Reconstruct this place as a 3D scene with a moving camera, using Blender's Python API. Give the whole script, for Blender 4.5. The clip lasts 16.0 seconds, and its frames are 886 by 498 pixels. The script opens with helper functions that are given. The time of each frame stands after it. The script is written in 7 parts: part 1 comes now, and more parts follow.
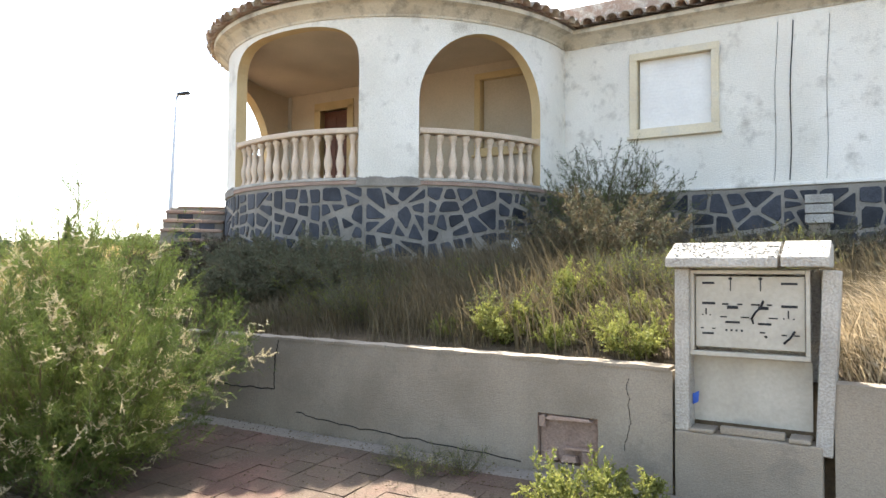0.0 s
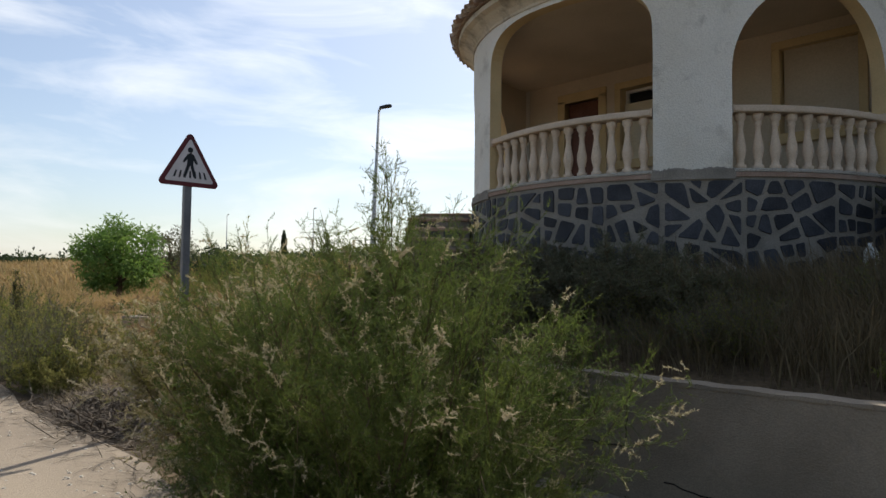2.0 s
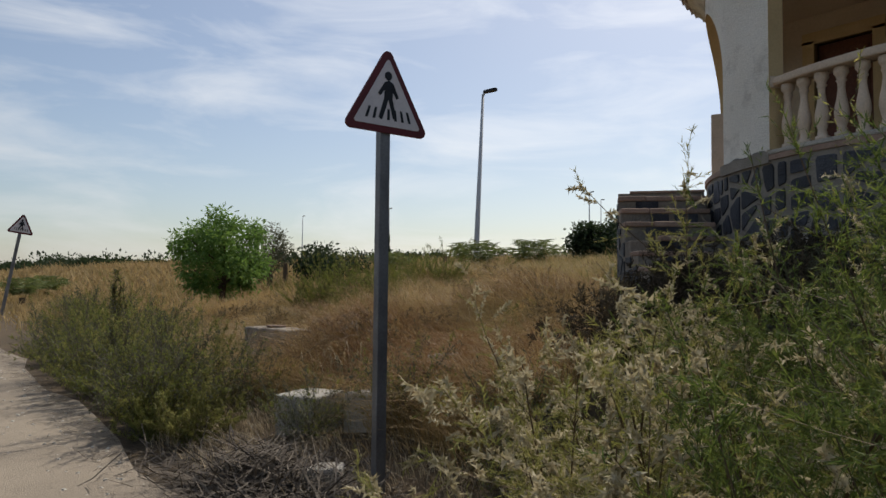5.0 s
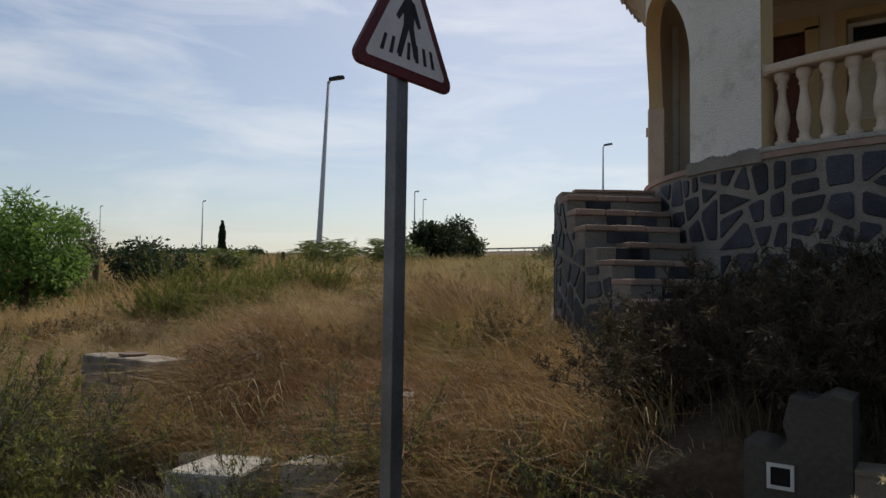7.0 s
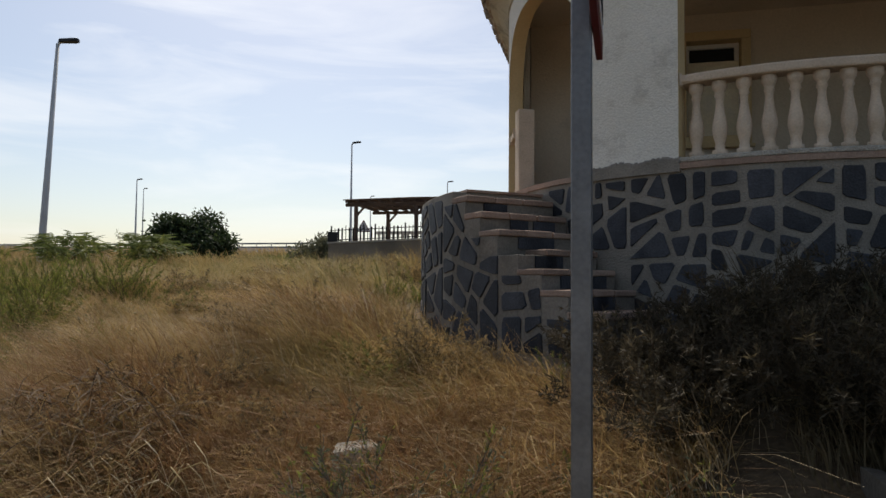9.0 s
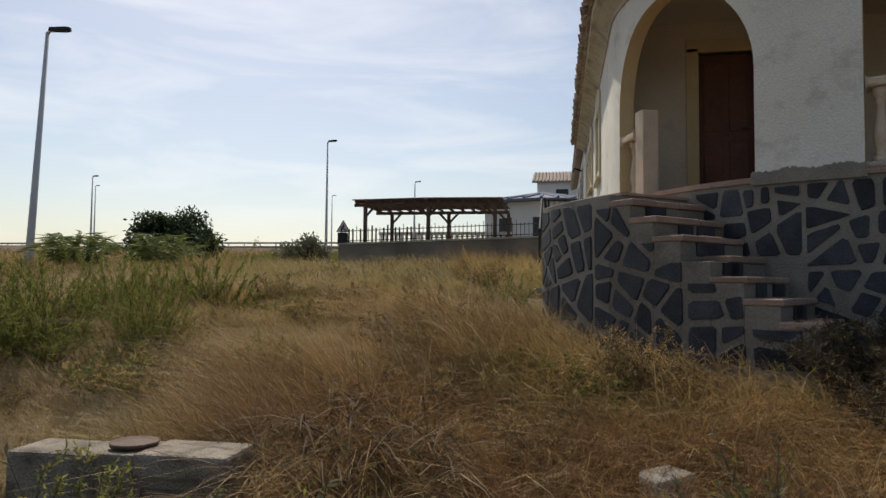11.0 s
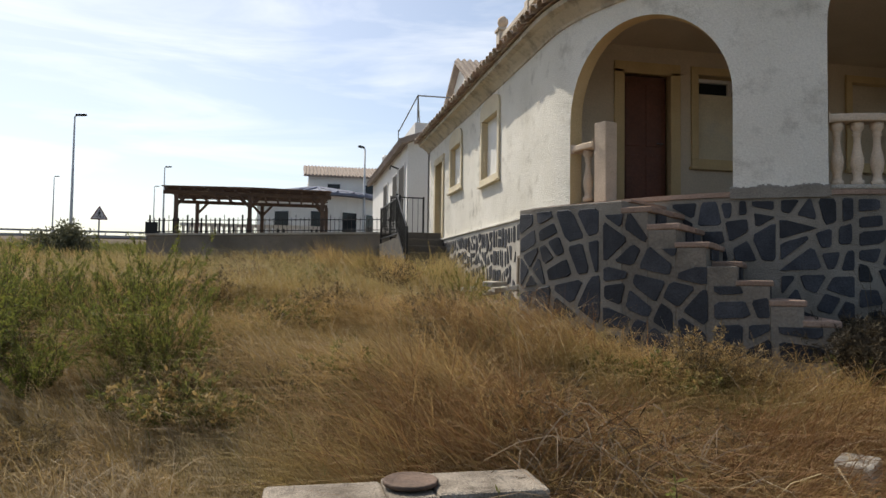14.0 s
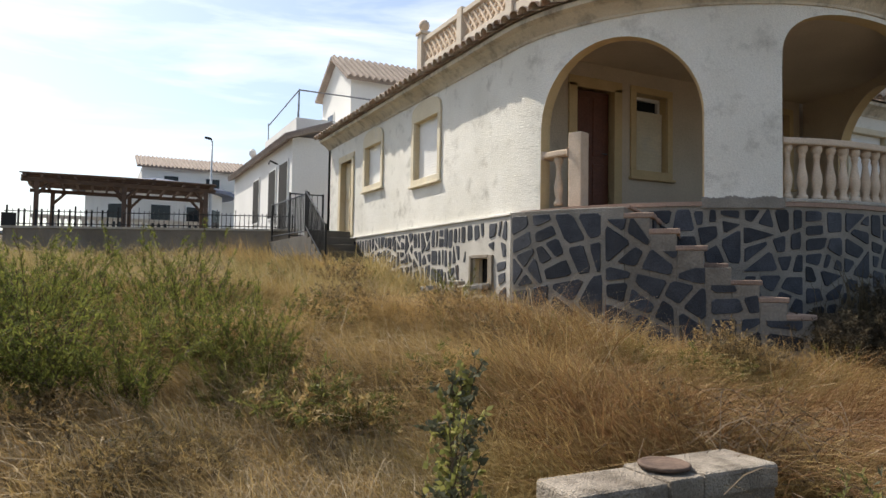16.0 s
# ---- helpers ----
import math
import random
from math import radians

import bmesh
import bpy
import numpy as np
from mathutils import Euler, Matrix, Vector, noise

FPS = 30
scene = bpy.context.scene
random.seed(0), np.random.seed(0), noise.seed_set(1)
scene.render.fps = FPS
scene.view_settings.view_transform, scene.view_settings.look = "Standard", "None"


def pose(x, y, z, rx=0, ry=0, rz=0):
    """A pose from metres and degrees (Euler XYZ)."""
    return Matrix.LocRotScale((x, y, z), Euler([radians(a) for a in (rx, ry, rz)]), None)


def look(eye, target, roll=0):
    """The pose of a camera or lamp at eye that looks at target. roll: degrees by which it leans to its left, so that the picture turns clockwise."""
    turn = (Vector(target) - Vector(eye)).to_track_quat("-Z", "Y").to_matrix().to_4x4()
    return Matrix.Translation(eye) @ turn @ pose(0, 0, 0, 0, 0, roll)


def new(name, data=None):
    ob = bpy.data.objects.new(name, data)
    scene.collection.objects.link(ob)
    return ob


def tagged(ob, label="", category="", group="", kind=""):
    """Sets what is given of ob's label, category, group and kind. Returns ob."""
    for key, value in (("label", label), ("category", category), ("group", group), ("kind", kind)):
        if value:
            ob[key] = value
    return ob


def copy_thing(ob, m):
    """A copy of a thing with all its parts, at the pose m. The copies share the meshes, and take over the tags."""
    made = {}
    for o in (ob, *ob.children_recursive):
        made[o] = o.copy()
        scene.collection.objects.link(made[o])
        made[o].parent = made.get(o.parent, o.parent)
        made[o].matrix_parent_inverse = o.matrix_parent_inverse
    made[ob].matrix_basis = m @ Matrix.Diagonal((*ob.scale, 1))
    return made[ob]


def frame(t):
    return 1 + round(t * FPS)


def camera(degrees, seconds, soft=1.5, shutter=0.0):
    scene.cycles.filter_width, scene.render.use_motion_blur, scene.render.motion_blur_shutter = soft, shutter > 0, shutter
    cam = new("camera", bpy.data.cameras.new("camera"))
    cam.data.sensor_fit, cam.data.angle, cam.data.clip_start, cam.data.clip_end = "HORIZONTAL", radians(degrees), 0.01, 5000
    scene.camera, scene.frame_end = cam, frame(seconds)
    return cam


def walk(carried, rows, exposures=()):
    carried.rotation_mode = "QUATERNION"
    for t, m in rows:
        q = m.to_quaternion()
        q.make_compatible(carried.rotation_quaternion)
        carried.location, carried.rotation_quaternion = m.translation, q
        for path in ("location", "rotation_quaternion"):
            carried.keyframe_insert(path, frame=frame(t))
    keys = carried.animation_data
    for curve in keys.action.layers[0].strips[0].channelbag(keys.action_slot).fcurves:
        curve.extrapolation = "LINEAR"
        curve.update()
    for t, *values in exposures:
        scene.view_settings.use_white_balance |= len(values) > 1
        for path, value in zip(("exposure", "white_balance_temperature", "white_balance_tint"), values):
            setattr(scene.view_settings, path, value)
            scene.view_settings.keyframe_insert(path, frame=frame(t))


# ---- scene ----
cam = camera(65.1, 16.0)
METRES, EYE, TILT, LEAN, TURN = 16.0, 1.6, 0.0, 0.0, 31.8
ROWS = [
    (0.0, 0.0, 0.0, 0.0, -0.01, 1.95, -0.43),
    (0.5, -0.0198, 0.025, 0.0002, 4.02, 2.33, -0.48),
    (1.0, -0.0473, 0.0499, 0.0008, 7.16, 2.58, -0.68),
    (1.5, -0.0746, 0.0711, 0.0012, 11.05, 2.76, -0.62),
    (2.0, -0.1007, 0.0928, 0.0011, 13.99, 2.81, -0.61),
    (2.5, -0.1287, 0.1165, 0.0003, 17.74, 2.86, -0.63),
    (3.0, -0.1534, 0.1393, 0.001, 19.81, 2.93, -0.65),
    (3.5, -0.1792, 0.1662, 0.0014, 20.05, 2.94, -0.72),
    (4.0, -0.2076, 0.1882, 0.0005, 20.14, 2.88, -0.74),
    (4.5, -0.2321, 0.2101, -0.0001, 20.12, 2.86, -0.65),
    (7.0, -0.3502, 0.3119, 0.0087, 4.24, 2.81, -0.77),
    (7.5, -0.3718, 0.3339, 0.0116, -2.91, 2.77, -0.64),
    (8.0, -0.3916, 0.3488, 0.0154, -9.45, 2.7, -0.55),
    (10.5, -0.5219, 0.433, 0.0161, -22.32, 2.74, -0.52),
    (11.0, -0.5457, 0.4434, 0.0188, -22.23, 2.76, -0.48),
    (11.5, -0.5706, 0.4598, 0.019, -22.27, 2.76, -0.73),
    (12.0, -0.5992, 0.4763, 0.0182, -22.34, 2.78, -0.79),
    (12.5, -0.6187, 0.4921, 0.019, -22.58, 2.62, -0.54),
    (13.0, -0.6378, 0.5122, 0.0214, -27.74, 2.58, -0.72),
    (13.5, -0.6605, 0.5278, 0.0222, -35.64, 2.6, -0.68),
    (14.0, -0.6765, 0.547, 0.0209, -43.75, 2.53, -0.78),
    (14.5, -0.6955, 0.5697, 0.0221, -48.41, 2.49, -0.81),
    (15.0, -0.7166, 0.5887, 0.0238, -54.14, 2.52, -0.88),
    (15.5, -0.7376, 0.6138, 0.0211, -57.22, 2.57, -1.21),
    (16.0, -0.7599, 0.6368, 0.0187, -58.24, 2.7, -0.93),
]
EXPOSURE = [(0.0, 2.40, 6900, 10), (0.5, 1.38, 6850, 10), (1.0, 0.62, 6700, 10), (1.5, 0.40, 6750, 10), (2.0, 0.32, 6800, 10), (3.5, 0.14, 6800, 10), (4.5, -0.05, 6750, 10), (7.0, -0.3, 6700, 10), (8.0, -0.15, 6750, 10),
            (10.5, -0.02, 6950, 10), (11.5, -0.25, 6850, 10), (12.5, -0.3, 6750, 10), (13.0, -0.2, 6850, 10), (13.5, 0.0, 7000, 10), (14.5, 0.52, 6800, 10), (15.5, 0.66, 6800, 10), (16.0, 0.62, 6750, 10)]
walk(cam, [(t, pose(0, 0, EYE, TILT, LEAN, TURN) @ pose(METRES * x, METRES * y, METRES * z, 90 + pitch, roll, yaw)) for t, x, y, z, yaw, pitch, roll in ROWS],
     EXPOSURE)

# ---- light ----
SUN_AZ, SUN_EL = 25.0, 50.0          # degrees: sun stands over (-sin az, cos az)
sun_way = Vector((-math.sin(radians(SUN_AZ)) * math.cos(radians(SUN_EL)), math.cos(radians(SUN_AZ)) * math.cos(radians(SUN_EL)), math.sin(radians(SUN_EL))))
sun_data = bpy.data.lights.new("sun", "SUN")
sun_data.energy, sun_data.angle, sun_data.color = 4.3, radians(0.6), (1.0, 0.95, 0.87)
sun = new("sun", sun_data)
sun.matrix_world = look(sun_way * 50, (0, 0, 0))

world = bpy.data.worlds.new("sky")
scene.world = world
world.use_nodes = True
wn, wl = world.node_tree.nodes, world.node_tree.links
wn.clear()
w_out = wn.new("ShaderNodeOutputWorld")
w_bg = wn.new("ShaderNodeBackground")
w_sky = wn.new("ShaderNodeTexSky")
w_sky.sky_type = "NISHITA"
w_sky.sun_disc = False
w_sky.sun_elevation, w_sky.sun_rotation = radians(SUN_EL), radians(-SUN_AZ)
w_sky.air_density, w_sky.dust_density, w_sky.ozone_density = 1.0, 1.4, 2.0
w_bg.inputs["Strength"].default_value = 0.115
w_co = wn.new("ShaderNodeTexCoord")
w_map = wn.new("ShaderNodeMapping")
w_map.inputs["Rotation"].default_value = (0, 0, radians(28))
w_map.inputs["Scale"].default_value = (1.1, 2.0, 7.5)
w_noise = wn.new("ShaderNodeTexNoise")
w_noise.inputs["Scale"].default_value = 2.1
w_noise.inputs["Detail"].default_value = 7
w_noise.inputs["Roughness"].default_value = 0.56
w_noise.inputs["Distortion"].default_value = 0.5
w_ramp = wn.new("ShaderNodeValToRGB")
w_ramp.color_ramp.elements[0].position, w_ramp.color_ramp.elements[1].position = 0.44, 0.86
w_ramp.color_ramp.elements[0].color, w_ramp.color_ramp.elements[1].color = (0.05, 0.05, 0.05, 1), (0.76, 0.76, 0.76, 1)
w_mix = wn.new("ShaderNodeMix")
w_mix.data_type = "RGBA"
w_dot = wn.new("ShaderNodeVectorMath")       # thin cloud scatters the sun forward: bright towards the sun, dim away from it
w_dot.operation = "DOT_PRODUCT"
w_dot.inputs[1].default_value = sun_way
w_near = wn.new("ShaderNodeMapRange")
w_near.inputs["From Min"].default_value, w_near.inputs["From Max"].default_value = -0.3, 0.9
w_near.inputs["To Min"].default_value, w_near.inputs["To Max"].default_value = 0.22, 1.0
w_cloud = wn.new("ShaderNodeVectorMath")
w_cloud.operation = "SCALE"
w_cloud.inputs[0].default_value = (10.6, 10.9, 11.3)
wl.new(w_co.outputs["Generated"], w_dot.inputs[0])
wl.new(w_dot.outputs["Value"], w_near.inputs["Value"])
wl.new(w_near.outputs["Result"], w_cloud.inputs["Scale"])
wl.new(w_cloud.outputs["Vector"], w_mix.inputs["B"])
wl.new(w_co.outputs["Generated"], w_map.inputs["Vector"])
wl.new(w_map.outputs["Vector"], w_noise.inputs["Vector"])
wl.new(w_noise.outputs["Fac"], w_ramp.inputs["Fac"])
wl.new(w_ramp.outputs["Color"], w_mix.inputs["Factor"])
wl.new(w_sky.outputs["Color"], w_mix.inputs["A"])
wl.new(w_mix.outputs["Result"], w_bg.inputs["Color"])
wl.new(w_bg.outputs["Background"], w_out.inputs["Surface"])


# ---- materials ----
def material(name, colour, rough=0.8, second=None, scale=3.0, fine=40.0, fine_amount=0.25, bump=0.2, vary=0.0, island=None, metal=0.0, leaf=0.0, spots=None):
    """Colour mottled at two scales, with relief. vary: brightness spread over objects; island: second colour spread over loose pieces."""
    m = bpy.data.materials.new(name)
    m.use_nodes = True
    n, l = m.node_tree.nodes, m.node_tree.links
    b = n["Principled BSDF"]
    b.inputs["Roughness"].default_value, b.inputs["Metallic"].default_value = rough, metal
    b.inputs["Specular IOR Level"].default_value = 0.3
    co = n.new("ShaderNodeTexCoord")
    geo = n.new("ShaderNodeNewGeometry")
    where = geo.outputs["Position"]
    big = n.new("ShaderNodeTexNoise")
    big.inputs["Scale"].default_value, big.inputs["Detail"].default_value = scale, 5
    l.new(where, big.inputs["Vector"])
    ramp = n.new("ShaderNodeValToRGB")
    ramp.color_ramp.elements[0].position, ramp.color_ramp.elements[1].position = 0.36, 0.66
    ramp.color_ramp.elements[0].color = (*colour, 1)
    ramp.color_ramp.elements[1].color = (*(second or [c * 0.82 for c in colour]), 1)
    l.new(big.outputs["Fac"], ramp.inputs["Fac"])
    result = ramp.outputs["Color"]
    small = n.new("ShaderNodeTexNoise")
    small.inputs["Scale"].default_value, small.inputs["Detail"].default_value = fine, 4
    l.new(where, small.inputs["Vector"])
    if island:
        mix = n.new("ShaderNodeMix")
        mix.data_type = "RGBA"
        mix.inputs["B"].default_value = (*island, 1)
        l.new(geo.outputs["Random Per Island"], mix.inputs["Factor"])
        l.new(result, mix.inputs["A"])
        result = mix.outputs["Result"]
    if spots:
        colour2, cover, size = spots
        sn = n.new("ShaderNodeTexNoise")
        sn.inputs["Scale"].default_value, sn.inputs["Detail"].default_value, sn.inputs["Roughness"].default_value = size, 8, 0.65
        l.new(where, sn.inputs["Vector"])
        sr = n.new("ShaderNodeValToRGB")
        sr.color_ramp.elements[0].position, sr.color_ramp.elements[1].position = 1 - cover, min(1 - cover + 0.2, 1)
        l.new(sn.outputs["Fac"], sr.inputs["Fac"])
        mix = n.new("ShaderNodeMix")
        mix.data_type = "RGBA"
        mix.inputs["B"].default_value = (*colour2, 1)
        l.new(sr.outputs["Color"], mix.inputs["Factor"])
        l.new(result, mix.inputs["A"])
        result = mix.outputs["Result"]
    hsv = n.new("ShaderNodeHueSaturation")
    l.new(result, hsv.inputs["Color"])
    mr = n.new("ShaderNodeMapRange")
    mr.inputs["To Min"].default_value, mr.inputs["To Max"].default_value = 1 - fine_amount, 1 + fine_amount
    mr.inputs["From Min"].default_value, mr.inputs["From Max"].default_value = 0.25, 0.75
    l.new(small.outputs["Fac"], mr.inputs["Value"])
    value = mr.outputs["Result"]
    if vary:
        info = n.new("ShaderNodeObjectInfo")
        mv = n.new("ShaderNodeMapRange")
        mv.inputs["To Min"].default_value, mv.inputs["To Max"].default_value = 1 - vary, 1 + vary
        l.new(info.outputs["Random"], mv.inputs["Value"])
        mul = n.new("ShaderNodeMath")
        mul.operation = "MULTIPLY"
        l.new(value, mul.inputs[0])
        l.new(mv.outputs["Result"], mul.inputs[1])
        value = mul.outputs["Value"]
    l.new(value, hsv.inputs["Value"])
    l.new(hsv.outputs["Color"], b.inputs["Base Color"])
    if bump:
        bn = n.new("ShaderNodeBump")
        bn.inputs["Strength"].default_value, bn.inputs["Distance"].default_value = bump, 0.02
        l.new(small.outputs["Fac"], bn.inputs["Height"])
        l.new(bn.outputs["Normal"], b.inputs["Normal"])
    if leaf:
        tr = n.new("ShaderNodeBsdfTranslucent")
        l.new(hsv.outputs["Color"], tr.inputs["Color"])
        ms = n.new("ShaderNodeMixShader")
        ms.inputs["Fac"].default_value = leaf
        l.new(b.outputs["BSDF"], ms.inputs[1])
        l.new(tr.outputs["BSDF"], ms.inputs[2])
        l.new(ms.outputs["Shader"], n["Material Output"].inputs["Surface"])
    return m


M_STUCCO = material("white_render", (0.77, 0.74, 0.665), 0.9, (0.66, 0.63, 0.55), 0.9, 55, 0.10, 0.7, spots=((0.44, 0.41, 0.35), 0.46, 2.9))
M_CREAM = material("cream_paint", (0.64, 0.55, 0.38), 0.85, (0.56, 0.46, 0.30), 2.0, 45, 0.10, 0.3, spots=((0.40, 0.36, 0.29), 0.40, 4.0))
M_FADED = material("faded_cream_paint", (0.68, 0.60, 0.44), 0.85, (0.60, 0.52, 0.37), 2.0, 45, 0.10, 0.3, spots=((0.56, 0.52, 0.43), 0.45, 3.0))
M_OCHRE = material("ochre_trim_paint", (0.58, 0.44, 0.24), 0.85, (0.52, 0.39, 0.21), 2.5, 50, 0.08, 0.25)
M_INNER = material("porch_paint", (0.58, 0.49, 0.37), 0.9, (0.50, 0.42, 0.31), 1.1, 40, 0.08, 0.3, spots=((0.36, 0.31, 0.24), 0.38, 1.6))
M_STONE = material("dark_slate", (0.026, 0.029, 0.036), 0.6, (0.050, 0.053, 0.062), 5.0, 60, 0.35, 0.5, vary=0.4)
# Mortar darkened in colour to carry the shade on porch, stair and front.
M_MORTAR = material("shade_mortar", (0.29, 0.262, 0.222), 0.95, (0.20, 0.18, 0.15), 3.0, 70, 0.2, 0.6)
M_BOX = material("lichen_stained_concrete", (0.33, 0.285, 0.23), 0.95, (0.22, 0.185, 0.145), 4.0, 90, 0.28, 0.9, spots=((0.12, 0.098, 0.075), 0.50, 6.0))
# Lighter copy of the same mortar, for the plinth the sun reaches.
M_MORTAR_LIT = material("sunlit_mortar", (0.52, 0.49, 0.43), 0.95, (0.42, 0.39, 0.34), 3.0, 70, 0.15, 0.5)
M_CONCRETE = material("weathered_concrete", (0.285, 0.242, 0.186), 0.95, (0.205, 0.172, 0.130), 1.6, 110, 0.16, 0.3, spots=((0.17, 0.148, 0.12), 0.42, 3.5))
M_PALE_CONC = material("pale_concrete", (0.46, 0.43, 0.375), 0.95, (0.35, 0.325, 0.28), 3.0, 70, 0.25, 0.9, spots=((0.26, 0.235, 0.20), 0.40, 5.0))
M_STAINED = material("stained_concrete", (0.24, 0.21, 0.175), 0.95, (0.16, 0.14, 0.115), 1.2, 40, 0.2, 0.5, spots=((0.10, 0.088, 0.07), 0.45, 2.0))
M_BRICK = material("step_brick", (0.27, 0.185, 0.14), 0.9, (0.34, 0.245, 0.19), 4.0, 60, 0.2, 0.5, vary=0.2)
M_TERRA = material("terracotta_tile", (0.34, 0.235, 0.172), 0.85, (0.27, 0.19, 0.145), 3.0, 50, 0.25, 0.4, vary=0.25, spots=((0.50, 0.45, 0.37), 0.57, 6.0))
M_BALUSTER = material("cast_stone", (0.62, 0.50, 0.38), 0.85, (0.54, 0.43, 0.32), 6.0, 60, 0.12, 0.3, vary=0.08)
M_DOOR = material("brown_door", (0.15, 0.057, 0.033), 0.5, (0.12, 0.046, 0.027), 4.0, 30, 0.2, 0.15)
M_SHUTTER = material("white_shutter", (0.78, 0.77, 0.73), 0.5, (0.72, 0.70, 0.66), 2.0, 30, 0.05, 0.05)
M_BOARD = material("weathered_board", (0.43, 0.40, 0.335), 0.6, (0.36, 0.33, 0.27), 3.0, 40, 0.08, 0.1, spots=((0.30, 0.27, 0.22), 0.36, 7.0))
M_DARK = material("dark_void", (0.015, 0.014, 0.013), 0.9, None, 3, 30, 0.2, 0.1)
M_METAL = material("galvanised_steel", (0.20, 0.20, 0.205), 0.5, (0.14, 0.14, 0.145), 4, 60, 0.15, 0.1, metal=0.7)
M_LAMP = material("lamp_post_paint", (0.50, 0.51, 0.52), 0.5, (0.44, 0.45, 0.46), 2, 40, 0.08, 0.1)
M_BLACK = material("black_iron", (0.016, 0.016, 0.017), 0.45, None, 4, 60, 0.2, 0.1)
M_RED = material("sign_red", (0.115, 0.016, 0.021), 0.45, (0.09, 0.015, 0.018), 6, 50, 0.15, 0.05)
M_WHITE = material("sign_white", (0.62, 0.58, 0.58), 0.45, (0.56, 0.52, 0.52), 6, 50, 0.06, 0.03)
M_INK = material("sign_black", (0.012, 0.014, 0.018), 0.5, None, 6, 50, 0.1, 0.03)
M_WOOD = material("dark_timber", (0.135, 0.090, 0.066), 0.8, (0.095, 0.064, 0.048), 5, 40, 0.3, 0.4)
M_ROAD = material("pale_asphalt_road", (0.275, 0.228, 0.172), 0.95, (0.215, 0.178, 0.136), 0.7, 90, 0.18, 0.6, spots=((0.15, 0.125, 0.095), 0.44, 1.4))
M_PAVER = material("red_paver", (0.125, 0.070, 0.052), 0.9, (0.085, 0.054, 0.040), 2.0, 60, 0.25, 0.5, vary=0.16, spots=((0.088, 0.064, 0.044), 0.62, 1.6))
M_EARTH = material("dry_earth", (0.105, 0.074, 0.043), 1.0, (0.066, 0.048, 0.028), 0.6, 25, 0.35, 0.9, spots=((0.055, 0.048, 0.024), 0.42, 0.35))
M_GRASS = material("dry_grass", (0.350, 0.222, 0.082), 0.7, (0.185, 0.112, 0.043), 1.0, 2.5, 0.40, 0, island=(0.45, 0.325, 0.150), leaf=0.38, spots=((0.255, 0.205, 0.075), 0.50, 0.75))
M_GRASS_UPPER = material("upper_dry_grass", (0.39, 0.27, 0.112), 0.7, (0.25, 0.195, 0.075), 0.6, 2.5, 0.3, 0, island=(0.44, 0.36, 0.175), leaf=0.3)
M_GRASS_PALE = material("pale_dry_grass", (0.40, 0.31, 0.185), 0.7, (0.29, 0.215, 0.12), 0.8, 3, 0.25, 0, island=(0.46, 0.38, 0.26), leaf=0.3)
M_GRASS_OLIVE = material("olive_grass", (0.18, 0.172, 0.050), 0.7, (0.24, 0.198, 0.070), 0.8, 4, 0.2, 0, island=(0.115, 0.135, 0.038), leaf=0.5)
# Withered grass with part of the bank's shade put into its colour.
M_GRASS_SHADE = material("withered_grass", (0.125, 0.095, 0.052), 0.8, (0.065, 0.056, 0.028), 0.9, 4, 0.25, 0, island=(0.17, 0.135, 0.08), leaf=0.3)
M_TAMARISK = material("feathery_leaf", (0.110, 0.150, 0.031), 0.7, (0.170, 0.200, 0.042), 1.6, 6, 0.2, 0, island=(0.060, 0.092, 0.026), leaf=0.50)
M_TAM_DRY = material("dry_spray", (0.42, 0.355, 0.20), 0.8, (0.34, 0.29, 0.15), 3.0, 6, 0.2, 0, island=(0.56, 0.49, 0.34), leaf=0.3)
M_STRAW_LEAF = material("yellowing_leaf", (0.28, 0.262, 0.075), 0.7, (0.36, 0.315, 0.12), 2.0, 6, 0.2, 0, island=(0.18, 0.19, 0.052), leaf=0.45)
M_RUSSET = material("russet_grass", (0.215, 0.108, 0.046), 0.75, (0.105, 0.052, 0.024), 1.3, 3, 0.35, 0, island=(0.30, 0.170, 0.075), leaf=0.3)
M_TWIG = material("brown_twig", (0.085, 0.060, 0.038), 0.9, (0.12, 0.085, 0.05), 5, 60, 0.25, 0.2)
M_GREY_TWIG = material("grey_dead_twig", (0.080, 0.064, 0.050), 0.9, (0.045, 0.037, 0.029), 3, 60, 0.25, 0.2, island=(0.155, 0.128, 0.10))
M_WEED = material("weed_leaf", (0.19, 0.205, 0.040), 0.7, (0.25, 0.245, 0.055), 2.0, 6, 0.2, 0, island=(0.10, 0.125, 0.030), leaf=0.55)
M_WEED_YEL = material("yellow_green_leaf", (0.18, 0.200, 0.050), 0.7, (0.13, 0.165, 0.040), 2.5, 6, 0.2, 0, island=(0.27, 0.265, 0.075), leaf=0.4)
M_WEED_DARK = material("dark_leaf", (0.038, 0.058, 0.022), 0.7, (0.055, 0.075, 0.026), 2.0, 6, 0.2, 0, island=(0.025, 0.042, 0.018), leaf=0.35)
M_TREE = material("bright_tree_leaf", (0.165, 0.27, 0.055), 0.7, (0.20, 0.30, 0.065), 1.0, 6, 0.2, 0, island=(0.10, 0.19, 0.042), leaf=0.45)
M_GREYLEAF = material("grey_green_leaf", (0.15, 0.145, 0.085), 0.8, (0.105, 0.105, 0.062), 1.0, 6, 0.2, 0, island=(0.085, 0.09, 0.052), leaf=0.3)
M_FARWALL = material("far_white_wall", (0.72, 0.71, 0.68), 0.9, (0.66, 0.65, 0.62), 0.6, 20, 0.06, 0.2)
